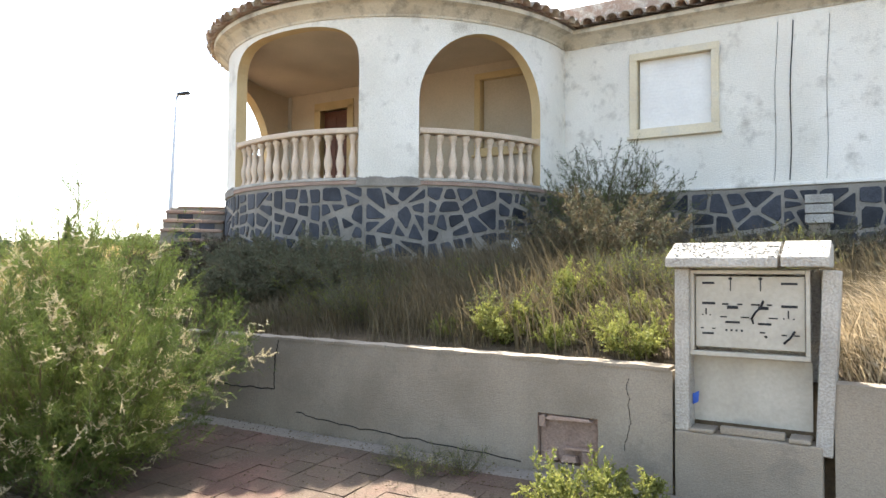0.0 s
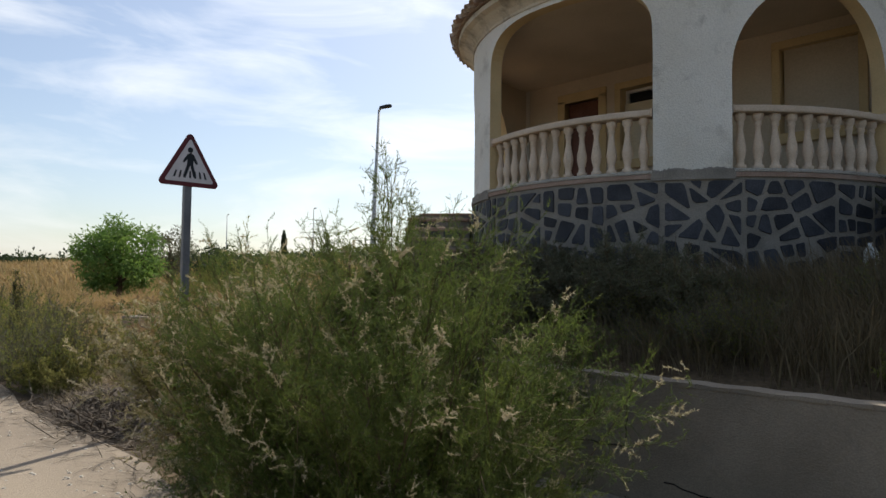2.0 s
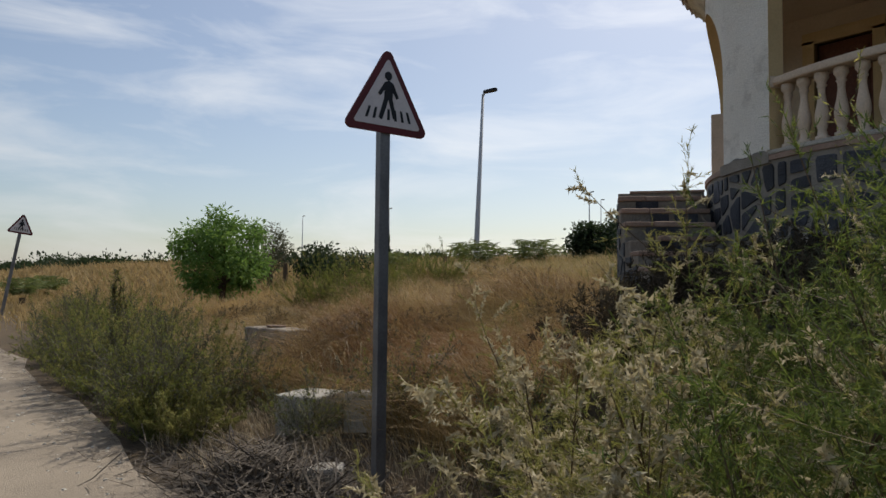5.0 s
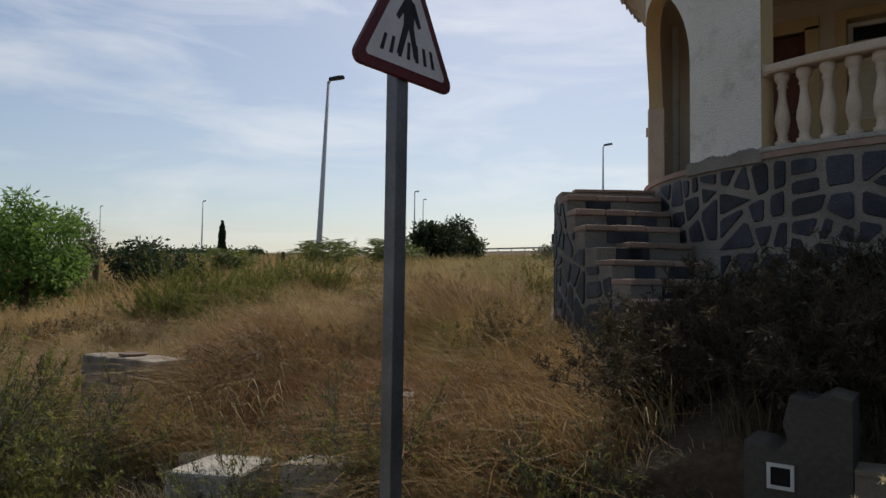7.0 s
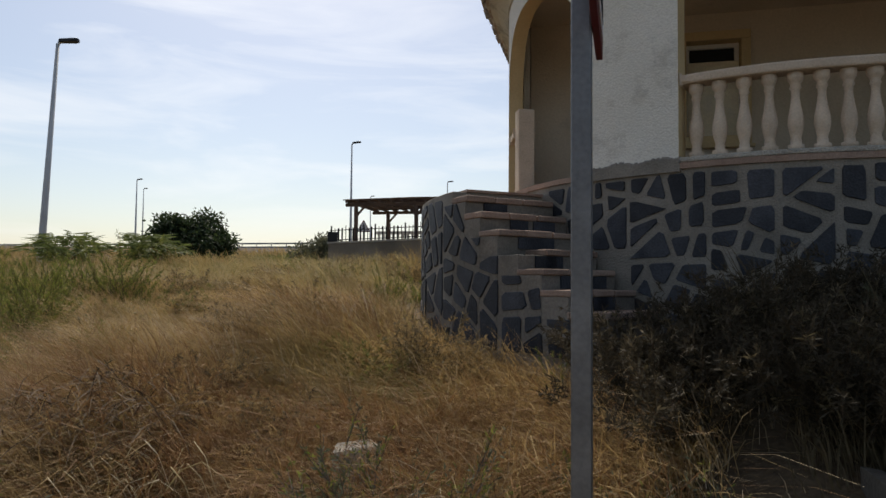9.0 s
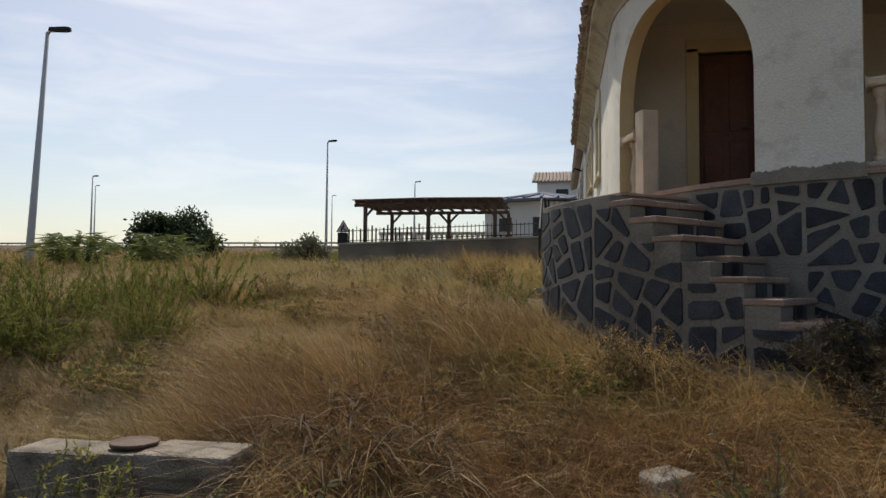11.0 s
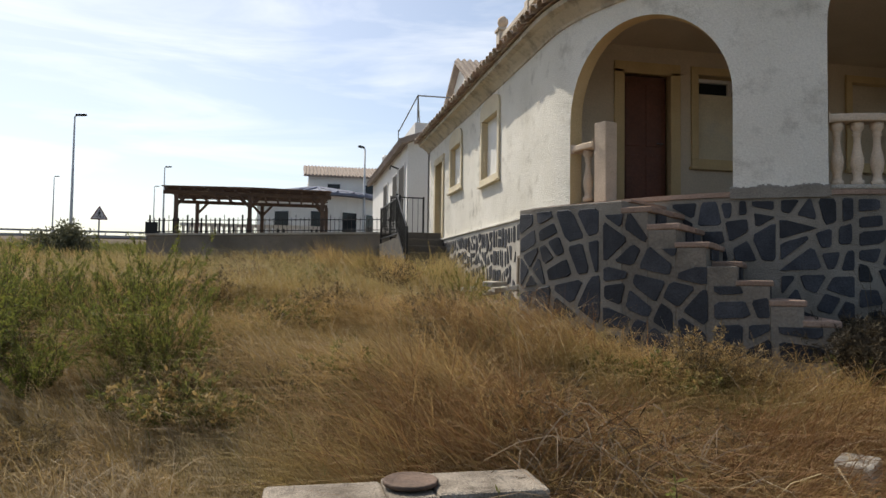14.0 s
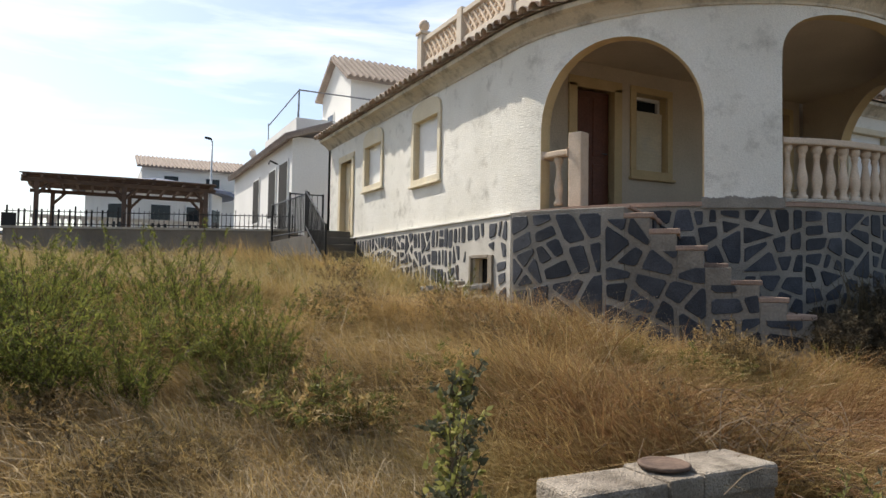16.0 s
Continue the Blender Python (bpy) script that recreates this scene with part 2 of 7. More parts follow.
M_FARBLUE = material("blue_grey_roof", (0.12, 0.14, 0.20), 0.7, (0.16, 0.18, 0.24), 1.0, 10, 0.2, 0.3)
# Brown scrub leaves, darkened so their colour adds to the house shade.
M_SHADE_SCRUB = material("shade_brown_scrub", (0.048, 0.038, 0.023), 0.8, (0.032, 0.027, 0.016), 1.5, 6, 0.2, 0, island=(0.066, 0.052, 0.032), leaf=0.3)
M_FARTILE = material("bleached_tile", (0.29, 0.235, 0.195), 0.85, (0.23, 0.185, 0.155), 1.5, 20, 0.2, 0.3)
M_PALM = material("palm_leaf", (0.15, 0.18, 0.05), 0.6, (0.19, 0.21, 0.06), 2.0, 6, 0.2, 0, island=(0.10, 0.13, 0.04), leaf=0.35)
M_CORNICE = material("faded_cornice_paint", (0.60, 0.54, 0.43), 0.88, (0.50, 0.44, 0.34), 1.6, 40, 0.10, 0.4, spots=((0.26, 0.23, 0.185), 0.52, 3.4))
M_PARAPET = material("faded_parapet_paint", (0.58, 0.51, 0.42), 0.88, (0.52, 0.45, 0.36), 1.6, 40, 0.08, 0.3)
M_DARK_CONC = material("dark_concrete", (0.115, 0.103, 0.088), 0.95, (0.080, 0.072, 0.060), 1.6, 40, 0.2, 0.5)
M_GLASS = material("dark_window_glass", (0.02, 0.024, 0.028), 0.08, None, 1, 10, 0.1, 0)
M_BLUE = material("blue_sticker", (0.03, 0.10, 0.42), 0.5, None, 20, 60, 0.1, 0)
M_PLASTIC = material("pale_plastic", (0.62, 0.64, 0.62), 0.4, (0.55, 0.56, 0.53), 8, 50, 0.1, 0.05)
M_HIGHWAY = material("highway_concrete", (0.33, 0.33, 0.33), 0.9, (0.27, 0.27, 0.27), 0.2, 5, 0.1, 0.1)


# ---- mesh helpers ----
def quick(name, verts, faces, mat, parent=None, smooth=False, label=""):
    """A mesh object from number arrays (all faces with the same count of corners)."""
    verts, faces = np.asarray(verts, dtype=np.float32), np.asarray(faces, dtype=np.int32)
    me = bpy.data.meshes.new(name)
    k = faces.shape[1]
    me.vertices.add(len(verts))
    me.vertices.foreach_set("co", verts.ravel())
    me.loops.add(faces.size)
    me.loops.foreach_set("vertex_index", faces.ravel())
    me.polygons.add(len(faces))
    me.polygons.foreach_set("loop_start", np.arange(0, faces.size, k, dtype=np.int32))
    me.update(calc_edges=True)
    me.validate()
    me.materials.append(mat)
    if smooth:
        me.polygons.foreach_set("use_smooth", np.ones(len(faces), dtype=bool))
    ob = new(name, me)
    if parent:
        ob.parent = parent
    if label:
        ob["label"] = label
    return ob


class Geo:
    """Collects corners and faces, then becomes one mesh object."""

    def __init__(self):
        self.v, self.f, self.m = [], [], []

    def add(self, verts, faces, slot=0):
        n = len(self.v)
        self.v += [tuple(p) for p in verts]
        self.f += [tuple(i + n for i in q) for q in faces]
        self.m += [slot] * len(faces)
        return self

    def box(self, x0, y0, z0, x1, y1, z1, turn=None, slot=0):
        v = [Vector((x, y, z)) for z in (z0, z1) for x, y in ((x0, y0), (x1, y0), (x1, y1), (x0, y1))]
        if turn is not None:
            v = [turn @ p for p in v]
        return self.add(v, [(3, 2, 1, 0), (4, 5, 6, 7), (0, 1, 5, 4), (1, 2, 6, 5), (2, 3, 7, 6), (3, 0, 4, 7)], slot)

    def tube(self, points, radii, n=6, slot=0):
        rings = []
        points = [Vector(p) for p in points]
        for i, p in enumerate(points):
            t = (points[min(i + 1, len(points) - 1)] - points[max(i - 1, 0)]).normalized()
            a = t.orthogonal().normalized() if abs(t.z) > 0.95 else Vector((-t.y, t.x, 0)).normalized()
            b = t.cross(a)
            r = radii[i] if hasattr(radii, "__len__") else radii
            rings.append([p + a * r * math.cos(2 * math.pi * k / n) + b * r * math.sin(2 * math.pi * k / n) for k in range(n)])
        v = [q for ring in rings for q in ring]
        f = [(i * n + k, i * n + (k + 1) % n, (i + 1) * n + (k + 1) % n, (i + 1) * n + k) for i in range(len(points) - 1) for k in range(n)]
        f += [tuple(range(n))[::-1], tuple((len(points) - 1) * n + k for k in range(n))]
        return self.add(v, f, slot)

    def lathe(self, profile, n=12, at=(0, 0, 0), slot=0):
        v = [(at[0] + r * math.cos(2 * math.pi * k / n), at[1] + r * math.sin(2 * math.pi * k / n), at[2] + z) for r, z in profile for k in range(n)]
        f = [(i * n + k, i * n + (k + 1) % n, (i + 1) * n + (k + 1) % n, (i + 1) * n + k) for i in range(len(profile) - 1) for k in range(n)]
        f += [tuple(range(n))[::-1], tuple((len(profile) - 1) * n + k for k in range(n))]
        return self.add(v, f, slot)

    def prism(self, outline, depth, m, slot=0):
        """outline: (u, v) corners counter-clockwise seen from the front; m maps (u, v, w), w towards the viewer."""
        n = len(outline)
        v = [m @ Vector((u, w, 0)) for u, w in outline] + [m @ Vector((u, w, depth)) for u, w in outline]
        f = [tuple(range(n))[::-1], tuple(range(n, 2 * n))] + [(i, (i + 1) % n, n + (i + 1) % n, n + i) for i in range(n)]
        return self.add(v, f, slot)

    def mesh(self, name, *mats, smooth=False):
        me = bpy.data.meshes.new(name)
        me.from_pydata(self.v, [], self.f)
        for mt in mats:
            me.materials.append(mt)
        me.polygons.foreach_set("material_index", self.m)
        if smooth:
            me.polygons.foreach_set("use_smooth", [True] * len(self.f))
        me.update()
        return me

    def obj(self, name, *mats, parent=None, smooth=False, bevel=0.0, label="", at=None):
        ob = new(name, self.mesh(name, *mats, smooth=smooth))
        if at is not None:
            ob.location = at
        if parent:
            ob.parent = parent
        if bevel:
            bv = ob.modifiers.new("bevel", "BEVEL")
            bv.width, bv.segments, bv.limit_method = bevel, 2, "ANGLE"
        if label:
            ob["label"] = label
        return ob


def thing(name, at, label, category, group="", rz=0.0, kind=""):
    ob = new(name)
    ob.location, ob.rotation_euler = at, (0, 0, radians(rz))
    ob.empty_display_size = 0.1
    return tagged(ob, label, category, group, kind)


def axes(origin, u, v, w):
    m = Matrix.Identity(4)
    for i, a in enumerate((u, v, w)):
        m.col[i][:3] = a
    m.col[3][:3] = origin
    return m


rnd = np.random.default_rng(7)

# ---- terrain ----
CX, CY, R = -7.36, 10.507, 3.147     # the round porch: centre and outer radius
FLOOR, EAVE, LOTY = 2.88, 5.45, 4.65


def road_z(x):
    return 0.025 * np.clip(-4.0 - np.asarray(x, dtype=float), 0, 40)


def smooth01(a, lo, hi):
    s = np.clip((np.asarray(a, dtype=float) - lo) / (hi - lo), 0, 1)
    return s * s * (3 - 2 * s)


def ground_z(x, y):
    x, y = np.asarray(x, dtype=float), np.asarray(y, dtype=float)
    kept = np.interp(y, [2.6, 4.72, 4.82, 7.3, 11, 16.7, 20], [-0.01, 0.15, 0.92, 1.62, 1.70, 2.05, 2.15])
    slope = np.interp(y, [2.6, 3.5, 4.65, 7, 9, 11, 16.7, 20], [0.02, 0.15, 0.42, 1.05, 1.42, 1.62, 2.0, 2.1])
    slope = slope + road_z(x) * 0.5 * smooth01(y, 12, 3)
    west = smooth01(x, -14, -24)
    left = np.interp(y, [2.6, 4, 8, 14, 20, 40, 90], [0.05, 0.2, 0.9, 1.6, 2.1, 2.5, 5.2]) + road_z(x) * smooth01(y, 9, 3)
    slope = slope * (1 - west) + left * west
    s = smooth01(x, -9.4, -8.3)
    z = kept * s + slope * (1 - s)
    r = np.hypot(x + 10, y)
    z = z + 0.021 * np.clip(r - 34, 0, 110) * smooth01(y, -4, 10)
    bumps = 0.05 * np.sin(1.7 * x + 0.6 * y) * np.sin(1.1 * y - 0.4 * x) + 0.03 * np.sin(3.9 * x + 1.0) * np.cos(3.1 * y)
    z = z + bumps * smooth01(y, 5.2, 7.5) * (1 - 0.7 * s)
    road = road_z(x) - 0.02
    return np.where(y < 2.6, road, np.maximum(z, road))


def graded(lo, hi, step, far, grow=1.35):
    a = list(np.arange(lo, hi + step / 2, step))
    d = step
    while a[-1] < far:
        d *= grow
        a.append(a[-1] + d)
    d = step
    while a[0] > -far:
        d *= grow
        a.insert(0, a[0] - d)
    return np.array(a)


gx, gy = graded(-30, 6, 0.4, 2500), np.sort(np.concatenate([graded(-4, 24, 0.4, 2500), [2.58, 2.62, 4.70, 4.73, 4.81, 4.84]]))
GX, GY = np.meshgrid(gx, gy)
gv = np.stack([GX, GY, ground_z(GX, GY)], -1).reshape(-1, 3)
nx, ny = len(gx), len(gy)
i0 = (np.arange(ny - 1)[:, None] * nx + np.arange(nx - 1)[None, :]).ravel()
ground = quick("ground", gv, np.stack([i0, i0 + 1, i0 + nx + 1, i0 + nx], 1), M_EARTH, smooth=True)
tagged(ground, "dry sloping earth between weeds and straw grass", "ground", kind="structure")

# road along the lots
rx = np.concatenate([np.arange(-60, 14, 1.0), [14.0]])
rv, rf = [], []
for i, x in enumerate(rx):
    z = float(road_z(x))
    rv += [(x, -5.0, z), (x, 2.62 + 0.10 * math.sin(x * 1.3) + 0.06 * math.sin(x * 3.1), z + 0.012)]
    if i:
        rf.append((2 * i - 2, 2 * i, 2 * i + 1, 2 * i - 1))
road = quick("road", rv, rf, M_ROAD)
tagged(road, "sun-bleached beige road surface with cracks and grit", "road", kind="structure")
# pavement bed in front of the garden wall, falling towards the road
PAVE = axes((-8.6, 2.62, 0.0), (1, 0, 0), (0, math.cos(0.085), math.sin(0.085)), (0, -math.sin(0.085), math.cos(0.085)))
g = Geo()
g.prism([(0, 0), (16.6, 0), (16.6, 2.02), (0, 2.02)], 0.2, PAVE @ Matrix.Translation((0, 0, -0.192)))
pavement = g.obj("pavement", M_STAINED)
tagged(pavement, "pavement bed below worn red pavers", "pavement", kind="structure")
# far cross street kerb
g = Geo()
for i in range(12):
    g.box(-27.2, -4 + i * 0.72, 0.4, -27.0, -4 + i * 0.72 + 0.71, 0.72)
kerb2 = g.obj("kerb", M_PALE_CONC, bevel=0.02)
tagged(kerb2, "pale kerb of the cross street in the distance", "kerb", kind="structure")


# ---- the villa ----
def wall_sheet(name, length, z0, z1, thick, holes, m, mats, step=None):
    """A wall with openings through it. m: u along, v up, w out of the front; holes: (u0, v0, u1, v1)."""
    us = sorted({0.0, length, *[h[0] for h in holes], *[h[2] for h in holes]})
    vs = sorted({z0, z1, *[h[1] for h in holes], *[h[3] for h in holes]})
    solid = lambda u, v: not any(h[0] < u < h[2] and h[1] < v < h[3] for h in holes)
    g = Geo()
    q = lambda pts, slot=0: g.add([m @ Vector(p) for p in pts], [(0, 1, 2, 3)], slot)
    for i in range(len(us) - 1):
        for j in range(len(vs) - 1):
            u0, u1, v0, v1 = us[i], us[i + 1], vs[j], vs[j + 1]
            if not solid((u0 + u1) / 2, (v0 + v1) / 2):
                continue
            q([(u0, v0, 0), (u1, v0, 0), (u1, v1, 0), (u0, v1, 0)])
            q([(u1, v0, -thick), (u0, v0, -thick), (u0, v1, -thick), (u1, v1, -thick)])
    for h in holes:
        u0, v0, u1, v1 = h
        for a, b in (((u0, v0), (u1, v0)), ((u1, v0), (u1, v1)), ((u1, v1), (u0, v1)), ((u0, v1), (u0, v0))):
            q([(*a, 0), (*a, -thick), (*b, -thick), (*b, 0)], 1)
    for a, b in (((0, z0), (length, z0)), ((length, z0), (length, z1)), ((length, z1), (0, z1)), ((0, z1), (0, z0))):
        q([(*b, 0), (*b, -thick), (*a, -thick), (*a, 0)])
    return g.obj(name, *mats)


SIDE = axes((CX - R, 19.4, 0), (0, -1, 0), (0, 0, 1), (-1, 0, 0))     # u runs south from y = 19.4
FRONT = axes((CX + R, CY, 0), (1, 0, 0), (0, 0, 1), (0, -1, 0))       # u runs east from the porch
BACK = axes((CX - R + 0.26, CY, 0), (1, 0, 0), (0, 0, 1), (0, -1, 0))  # wall at the back of the porch
side_len = 19.4 - CY
W1, W2, SDOOR, CRAWL = (5.45, 3.76, 6.45, 4.82), (2.80, 3.95, 3.75, 4.80), (1.05, 2.90, 1.95, 4.75), (7.80, 1.70, 8.30, 2.26)
wall_side = wall_sheet("wall_side", side_len, 1.2, 5.3, 0.25, [W1, W2, SDOOR, CRAWL], SIDE, (M_STUCCO, M_CREAM))
tagged(wall_side, "sunlit white rendered side wall with rough stucco", "wall", kind="structure")
FW = (1.17, 3.80, 2.25, 4.86)
wall_front = wall_sheet("wall_front", 8.2, 1.0, 5.3, 0.25, [FW], FRONT, (M_STUCCO, M_CREAM))
tagged(wall_front, "cracked white rendered front wall in shade", "wall", kind="structure")
PDOOR, PW1, PW2 = (0.76, FLOOR, 1.56, 4.88), (1.94, 3.68, 2.58, 4.88), (4.48, 3.75, 5.46, 4.95)
wall_porch = wall_sheet("wall_porch", 2 * R - 0.52, 2.0, 5.3, 0.25, [PDOOR, PW1, PW2], BACK, (M_INNER, M_OCHRE))
tagged(wall_porch, "cream painted wall at the back of the porch", "wall", kind="structure")
g = Geo()
g.box(CX - R, 19.2, 1.2, 5.0, 19.4, 5.3)
g.box(4.8, CY, 1.0, 5.0, 19.4, 5.3)
wall_rear = g.obj("wall_rear", M_STUCCO)
tagged(wall_rear, "plain white rendered rear wall of the villa", "wall", kind="structure")
g = Geo()
g.box(CX - R + 0.26, CY + 0.26, 2.6, 4.7, 19.1, FLOOR)
floor = g.obj("floor", M_CONCRETE)
tagged(floor, "dusty concrete floor inside the villa", "floor", kind="structure")

# round porch wall with its three openings
TOP = 5.3
OPEN = ((-79.5, -40.5, 3.92, 4.96, 2.0), (-24.5, 23.0, 4.45, 5.14, 3.4), (38.5, 76.0, 4.02, 5.06, 2.0))


def arch_z(a):
    for a0, a1, spring, apex, power in OPEN:
        if a0 < a < a1:
            s = abs((a - (a0 + a1) / 2) / ((a1 - a0) / 2))
            return spring + (apex - spring) * max(0.0, 1 - s ** power) ** (1 / power)
    return None


def on_circle(a, r, z):
    return (CX + r * math.sin(radians(a)), CY - r * math.cos(radians(a)), z)


g = Geo()
edges = sorted({-90.0, 90.0, *[o[i] for o in OPEN for i in (0, 1)], *np.arange(-88.5, 90, 1.5)})
for a0, a1, spring, apex, power in OPEN:
    edges += [a0 + (a1 - a0) * (0.5 - 0.5 * math.cos(math.pi * k / 30)) for k in range(1, 30)]
edges = sorted(set(round(e, 4) for e in edges))
R0 = R - 0.17
for a, b in zip(edges, edges[1:]):
    mid = (a + b) / 2
    if arch_z(mid) is None:
        za = zb = FLOOR - 0.25
    else:
        o = [p for p in OPEN if p[0] < mid < p[1]][0]
        za = arch_z(a) if a > o[0] + 1e-3 else o[2]
        zb = arch_z(b) if b < o[1] - 1e-3 else o[2]
        g.add([on_circle(a, R, za), on_circle(b, R, zb), on_circle(b, R0, zb), on_circle(a, R0, za)], [(3, 2, 1, 0)], 1)
    g.add([on_circle(a, R, za), on_circle(b, R, zb), on_circle(b, R, TOP), on_circle(a, R, TOP)], [(0, 1, 2, 3)], 0)
    g.add([on_circle(a, R0, za), on_circle(b, R0, zb), on_circle(b, R0, TOP), on_circle(a, R0, TOP)], [(3, 2, 1, 0)], 2)
for a0, a1, spring, apex, power in OPEN:
    for a in (a0, a1):
        g.add([on_circle(a, R, FLOOR - 0.25), on_circle(a, R0, FLOOR - 0.25), on_circle(a, R0, spring), on_circle(a, R, spring)], [(0, 1, 2, 3)], 1)
wall_round = g.obj("wall_round", M_STUCCO, M_OCHRE, M_INNER)
tagged(wall_round, "curved white porch wall with three arched openings", "wall", kind="structure")


def disc(z0, z1, r, n=60):
    pts = [on_circle(-90 + 180 * k / n, r, 0)[:2] for k in range(n + 1)]
    gg = Geo()
    k = len(pts)
    gg.add([(*p, z0) for p in pts] + [(*p, z1) for p in pts], [tuple(range(k))[::-1], tuple(range(k, 2 * k))] + [(i, (i + 1) % k, k + (i + 1) % k, k + i) for i in range(k)])
    return gg


porch_floor = disc(FLOOR - 0.05, FLOOR, R + 0.025).obj("floor_porch", M_BRICK)
tagged(porch_floor, "terracotta-edged porch floor slab", "floor", kind="structure")
porch_ceiling = disc(5.22, 5.29, R0 + 0.05).obj("ceiling", M_INNER)
tagged(porch_ceiling, "flaking beige porch ceiling", "ceiling", kind="structure")
g = Geo()
g.box(CX - R + 0.2, CY + 0.2, 5.2, 4.8, 19.2, 5.3)
ceiling_in = g.obj("ceiling", M_INNER)
tagged(ceiling_in, "plain plaster ceiling inside the villa", "ceiling", kind="structure")

# cornice: a cove under the eaves that follows side, porch and front
COVE = [(0.0, 5.20), (0.02, 5.20), (0.03, 5.23), (0.08, 5.28), (0.16, 5.34), (0.24, 5.37), (0.25, 5.43), (0.0, 5.43)]
path = [((CX - R, y), (-1, 0)) for y in (19.4, CY)]
path += [(on_circle(a, R, 0)[:2], (math.sin(radians(a)), -math.cos(radians(a)))) for a in np.arange(-87, 90, 3)]
path += [((x, CY), (0, -1)) for x in (CX + R, 4.0)]
g = Geo()
k = len(COVE)
vv = [(p[0] + n[0] * o, p[1] + n[1] * o, z) for p, n in path for o, z in COVE]
ff = [(i * k + j, (i + 1) * k + j, (i + 1) * k + (j + 1) % k, i * k + (j + 1) % k) for i in range(len(path) - 1) for j in range(k)]
g.add(vv, ff)
cornice = g.obj("trim", M_CORNICE)
tagged(cornice, "weathered cream cove cornice under the roof tiles", "cornice", kind="structure")

# roof sheets under the tiles
g = Geo()
rise = 0.36
for a in range(-90, 90, 5):
    g.add([on_circle(a, R + 0.3, 5.44), on_circle(a + 5, R + 0.3, 5.44), on_circle(a + 5, 0.05, 5.44 + rise * (R + 0.25)), on_circle(a, 0.05, 5.44 + rise * (R + 0.25))], [(0, 1, 2, 3)])
e = CX - R - 0.3
g.add([(e, 19.5, 5.44), (e, CY, 5.44), (e + 1.0, CY, 5.44 + rise), (e + 1.0, 19.5, 5.44 + rise)], [(0, 1, 2, 3)])
f0 = CY - 0.3
g.add([(CX + R, f0, 5.44), (5.2, f0, 5.44), (5.2, f0 + 3, 5.44 + 3 * rise), (CX + R - 3.1, f0 + 3, 5.44 + 3 * rise)], [(0, 1, 2, 3)])
g.box(CX - R + 0.7, CY + 0.4, 5.6, 4.6, 19.2, 6.05)
roof = g.obj("roof", M_TERRA)
tagged(roof, "low terracotta roof of weathered barrel tiles", "roof", kind="structure")


def barrel(length, w0, w1, n=6):
    gg = Geo()
    v = []
    for s, w in ((0, w0), (1, w1)):
        for t in (1.0, 0.86):
            v += [(w / 2 * t * math.cos(math.pi * k / n), s * length, w / 2 * t * math.sin(math.pi * k / n)) for k in range(n + 1)]
    q = n + 1
    f = []
    for k in range(n):
        f += [(k, k + 1, 2 * q + k + 1, 2 * q + k), (k + q, 3 * q + k, 3 * q + k + 1, k + q + 1), (k, q + k, q + k + 1, k + 1)]
    return gg.add(v, f)


tile_mesh = barrel(0.42, 0.19, 0.15).mesh("tile", M_TERRA, smooth=True)
pitch_deg = math.degrees(math.atan(rise))
tile_places = []
for i in range(int(9.0 / 0.2)):
    for row in range(3):
        tile_places.append((row, pose(e - 0.06 + row * 0.36, 19.4 - i * 0.2, 5.455 + (row * 0.36) * rise, pitch_deg, 0, -90)))
for i in range(int(180 / 3.2)):
    a = -89 + 3.2 * i
    for row in range(3):
        rr = R + 0.36 - row * 0.36
        tile_places.append((row, pose(*on_circle(a, rr, 5.455 + row * 0.36 * rise), pitch_deg, 0, a)))
for i in range(42):
    for row in range(4):
        tile_places.append((row, pose(CX + R + 0.1 + i * 0.2, f0 - 0.06 + row * 0.36, 5.455 + row * 0.36 * rise, pitch_deg, 0, 0)))
upper = Geo()
tile_v = [v.co.copy() for v in tile_mesh.vertices]
tile_f = [tuple(p.vertices) for p in tile_mesh.polygons]
eave_tiles = []
for row, m in tile_places:
    j = pose(rnd.normal(0, 0.006), rnd.normal(0, 0.012), 0, rnd.normal(0, 1.2), rnd.normal(0, 1.5), rnd.normal(0, 1.6))
    if row == 0:
        eave_tiles.append(m @ j)
    else:
        upper.add([m @ j @ v for v in tile_v], tile_f)
upper_tiles = upper.obj("upper_tiles", M_TERRA, parent=roof, smooth=True)
upper_tiles["kind"] = "stuff"


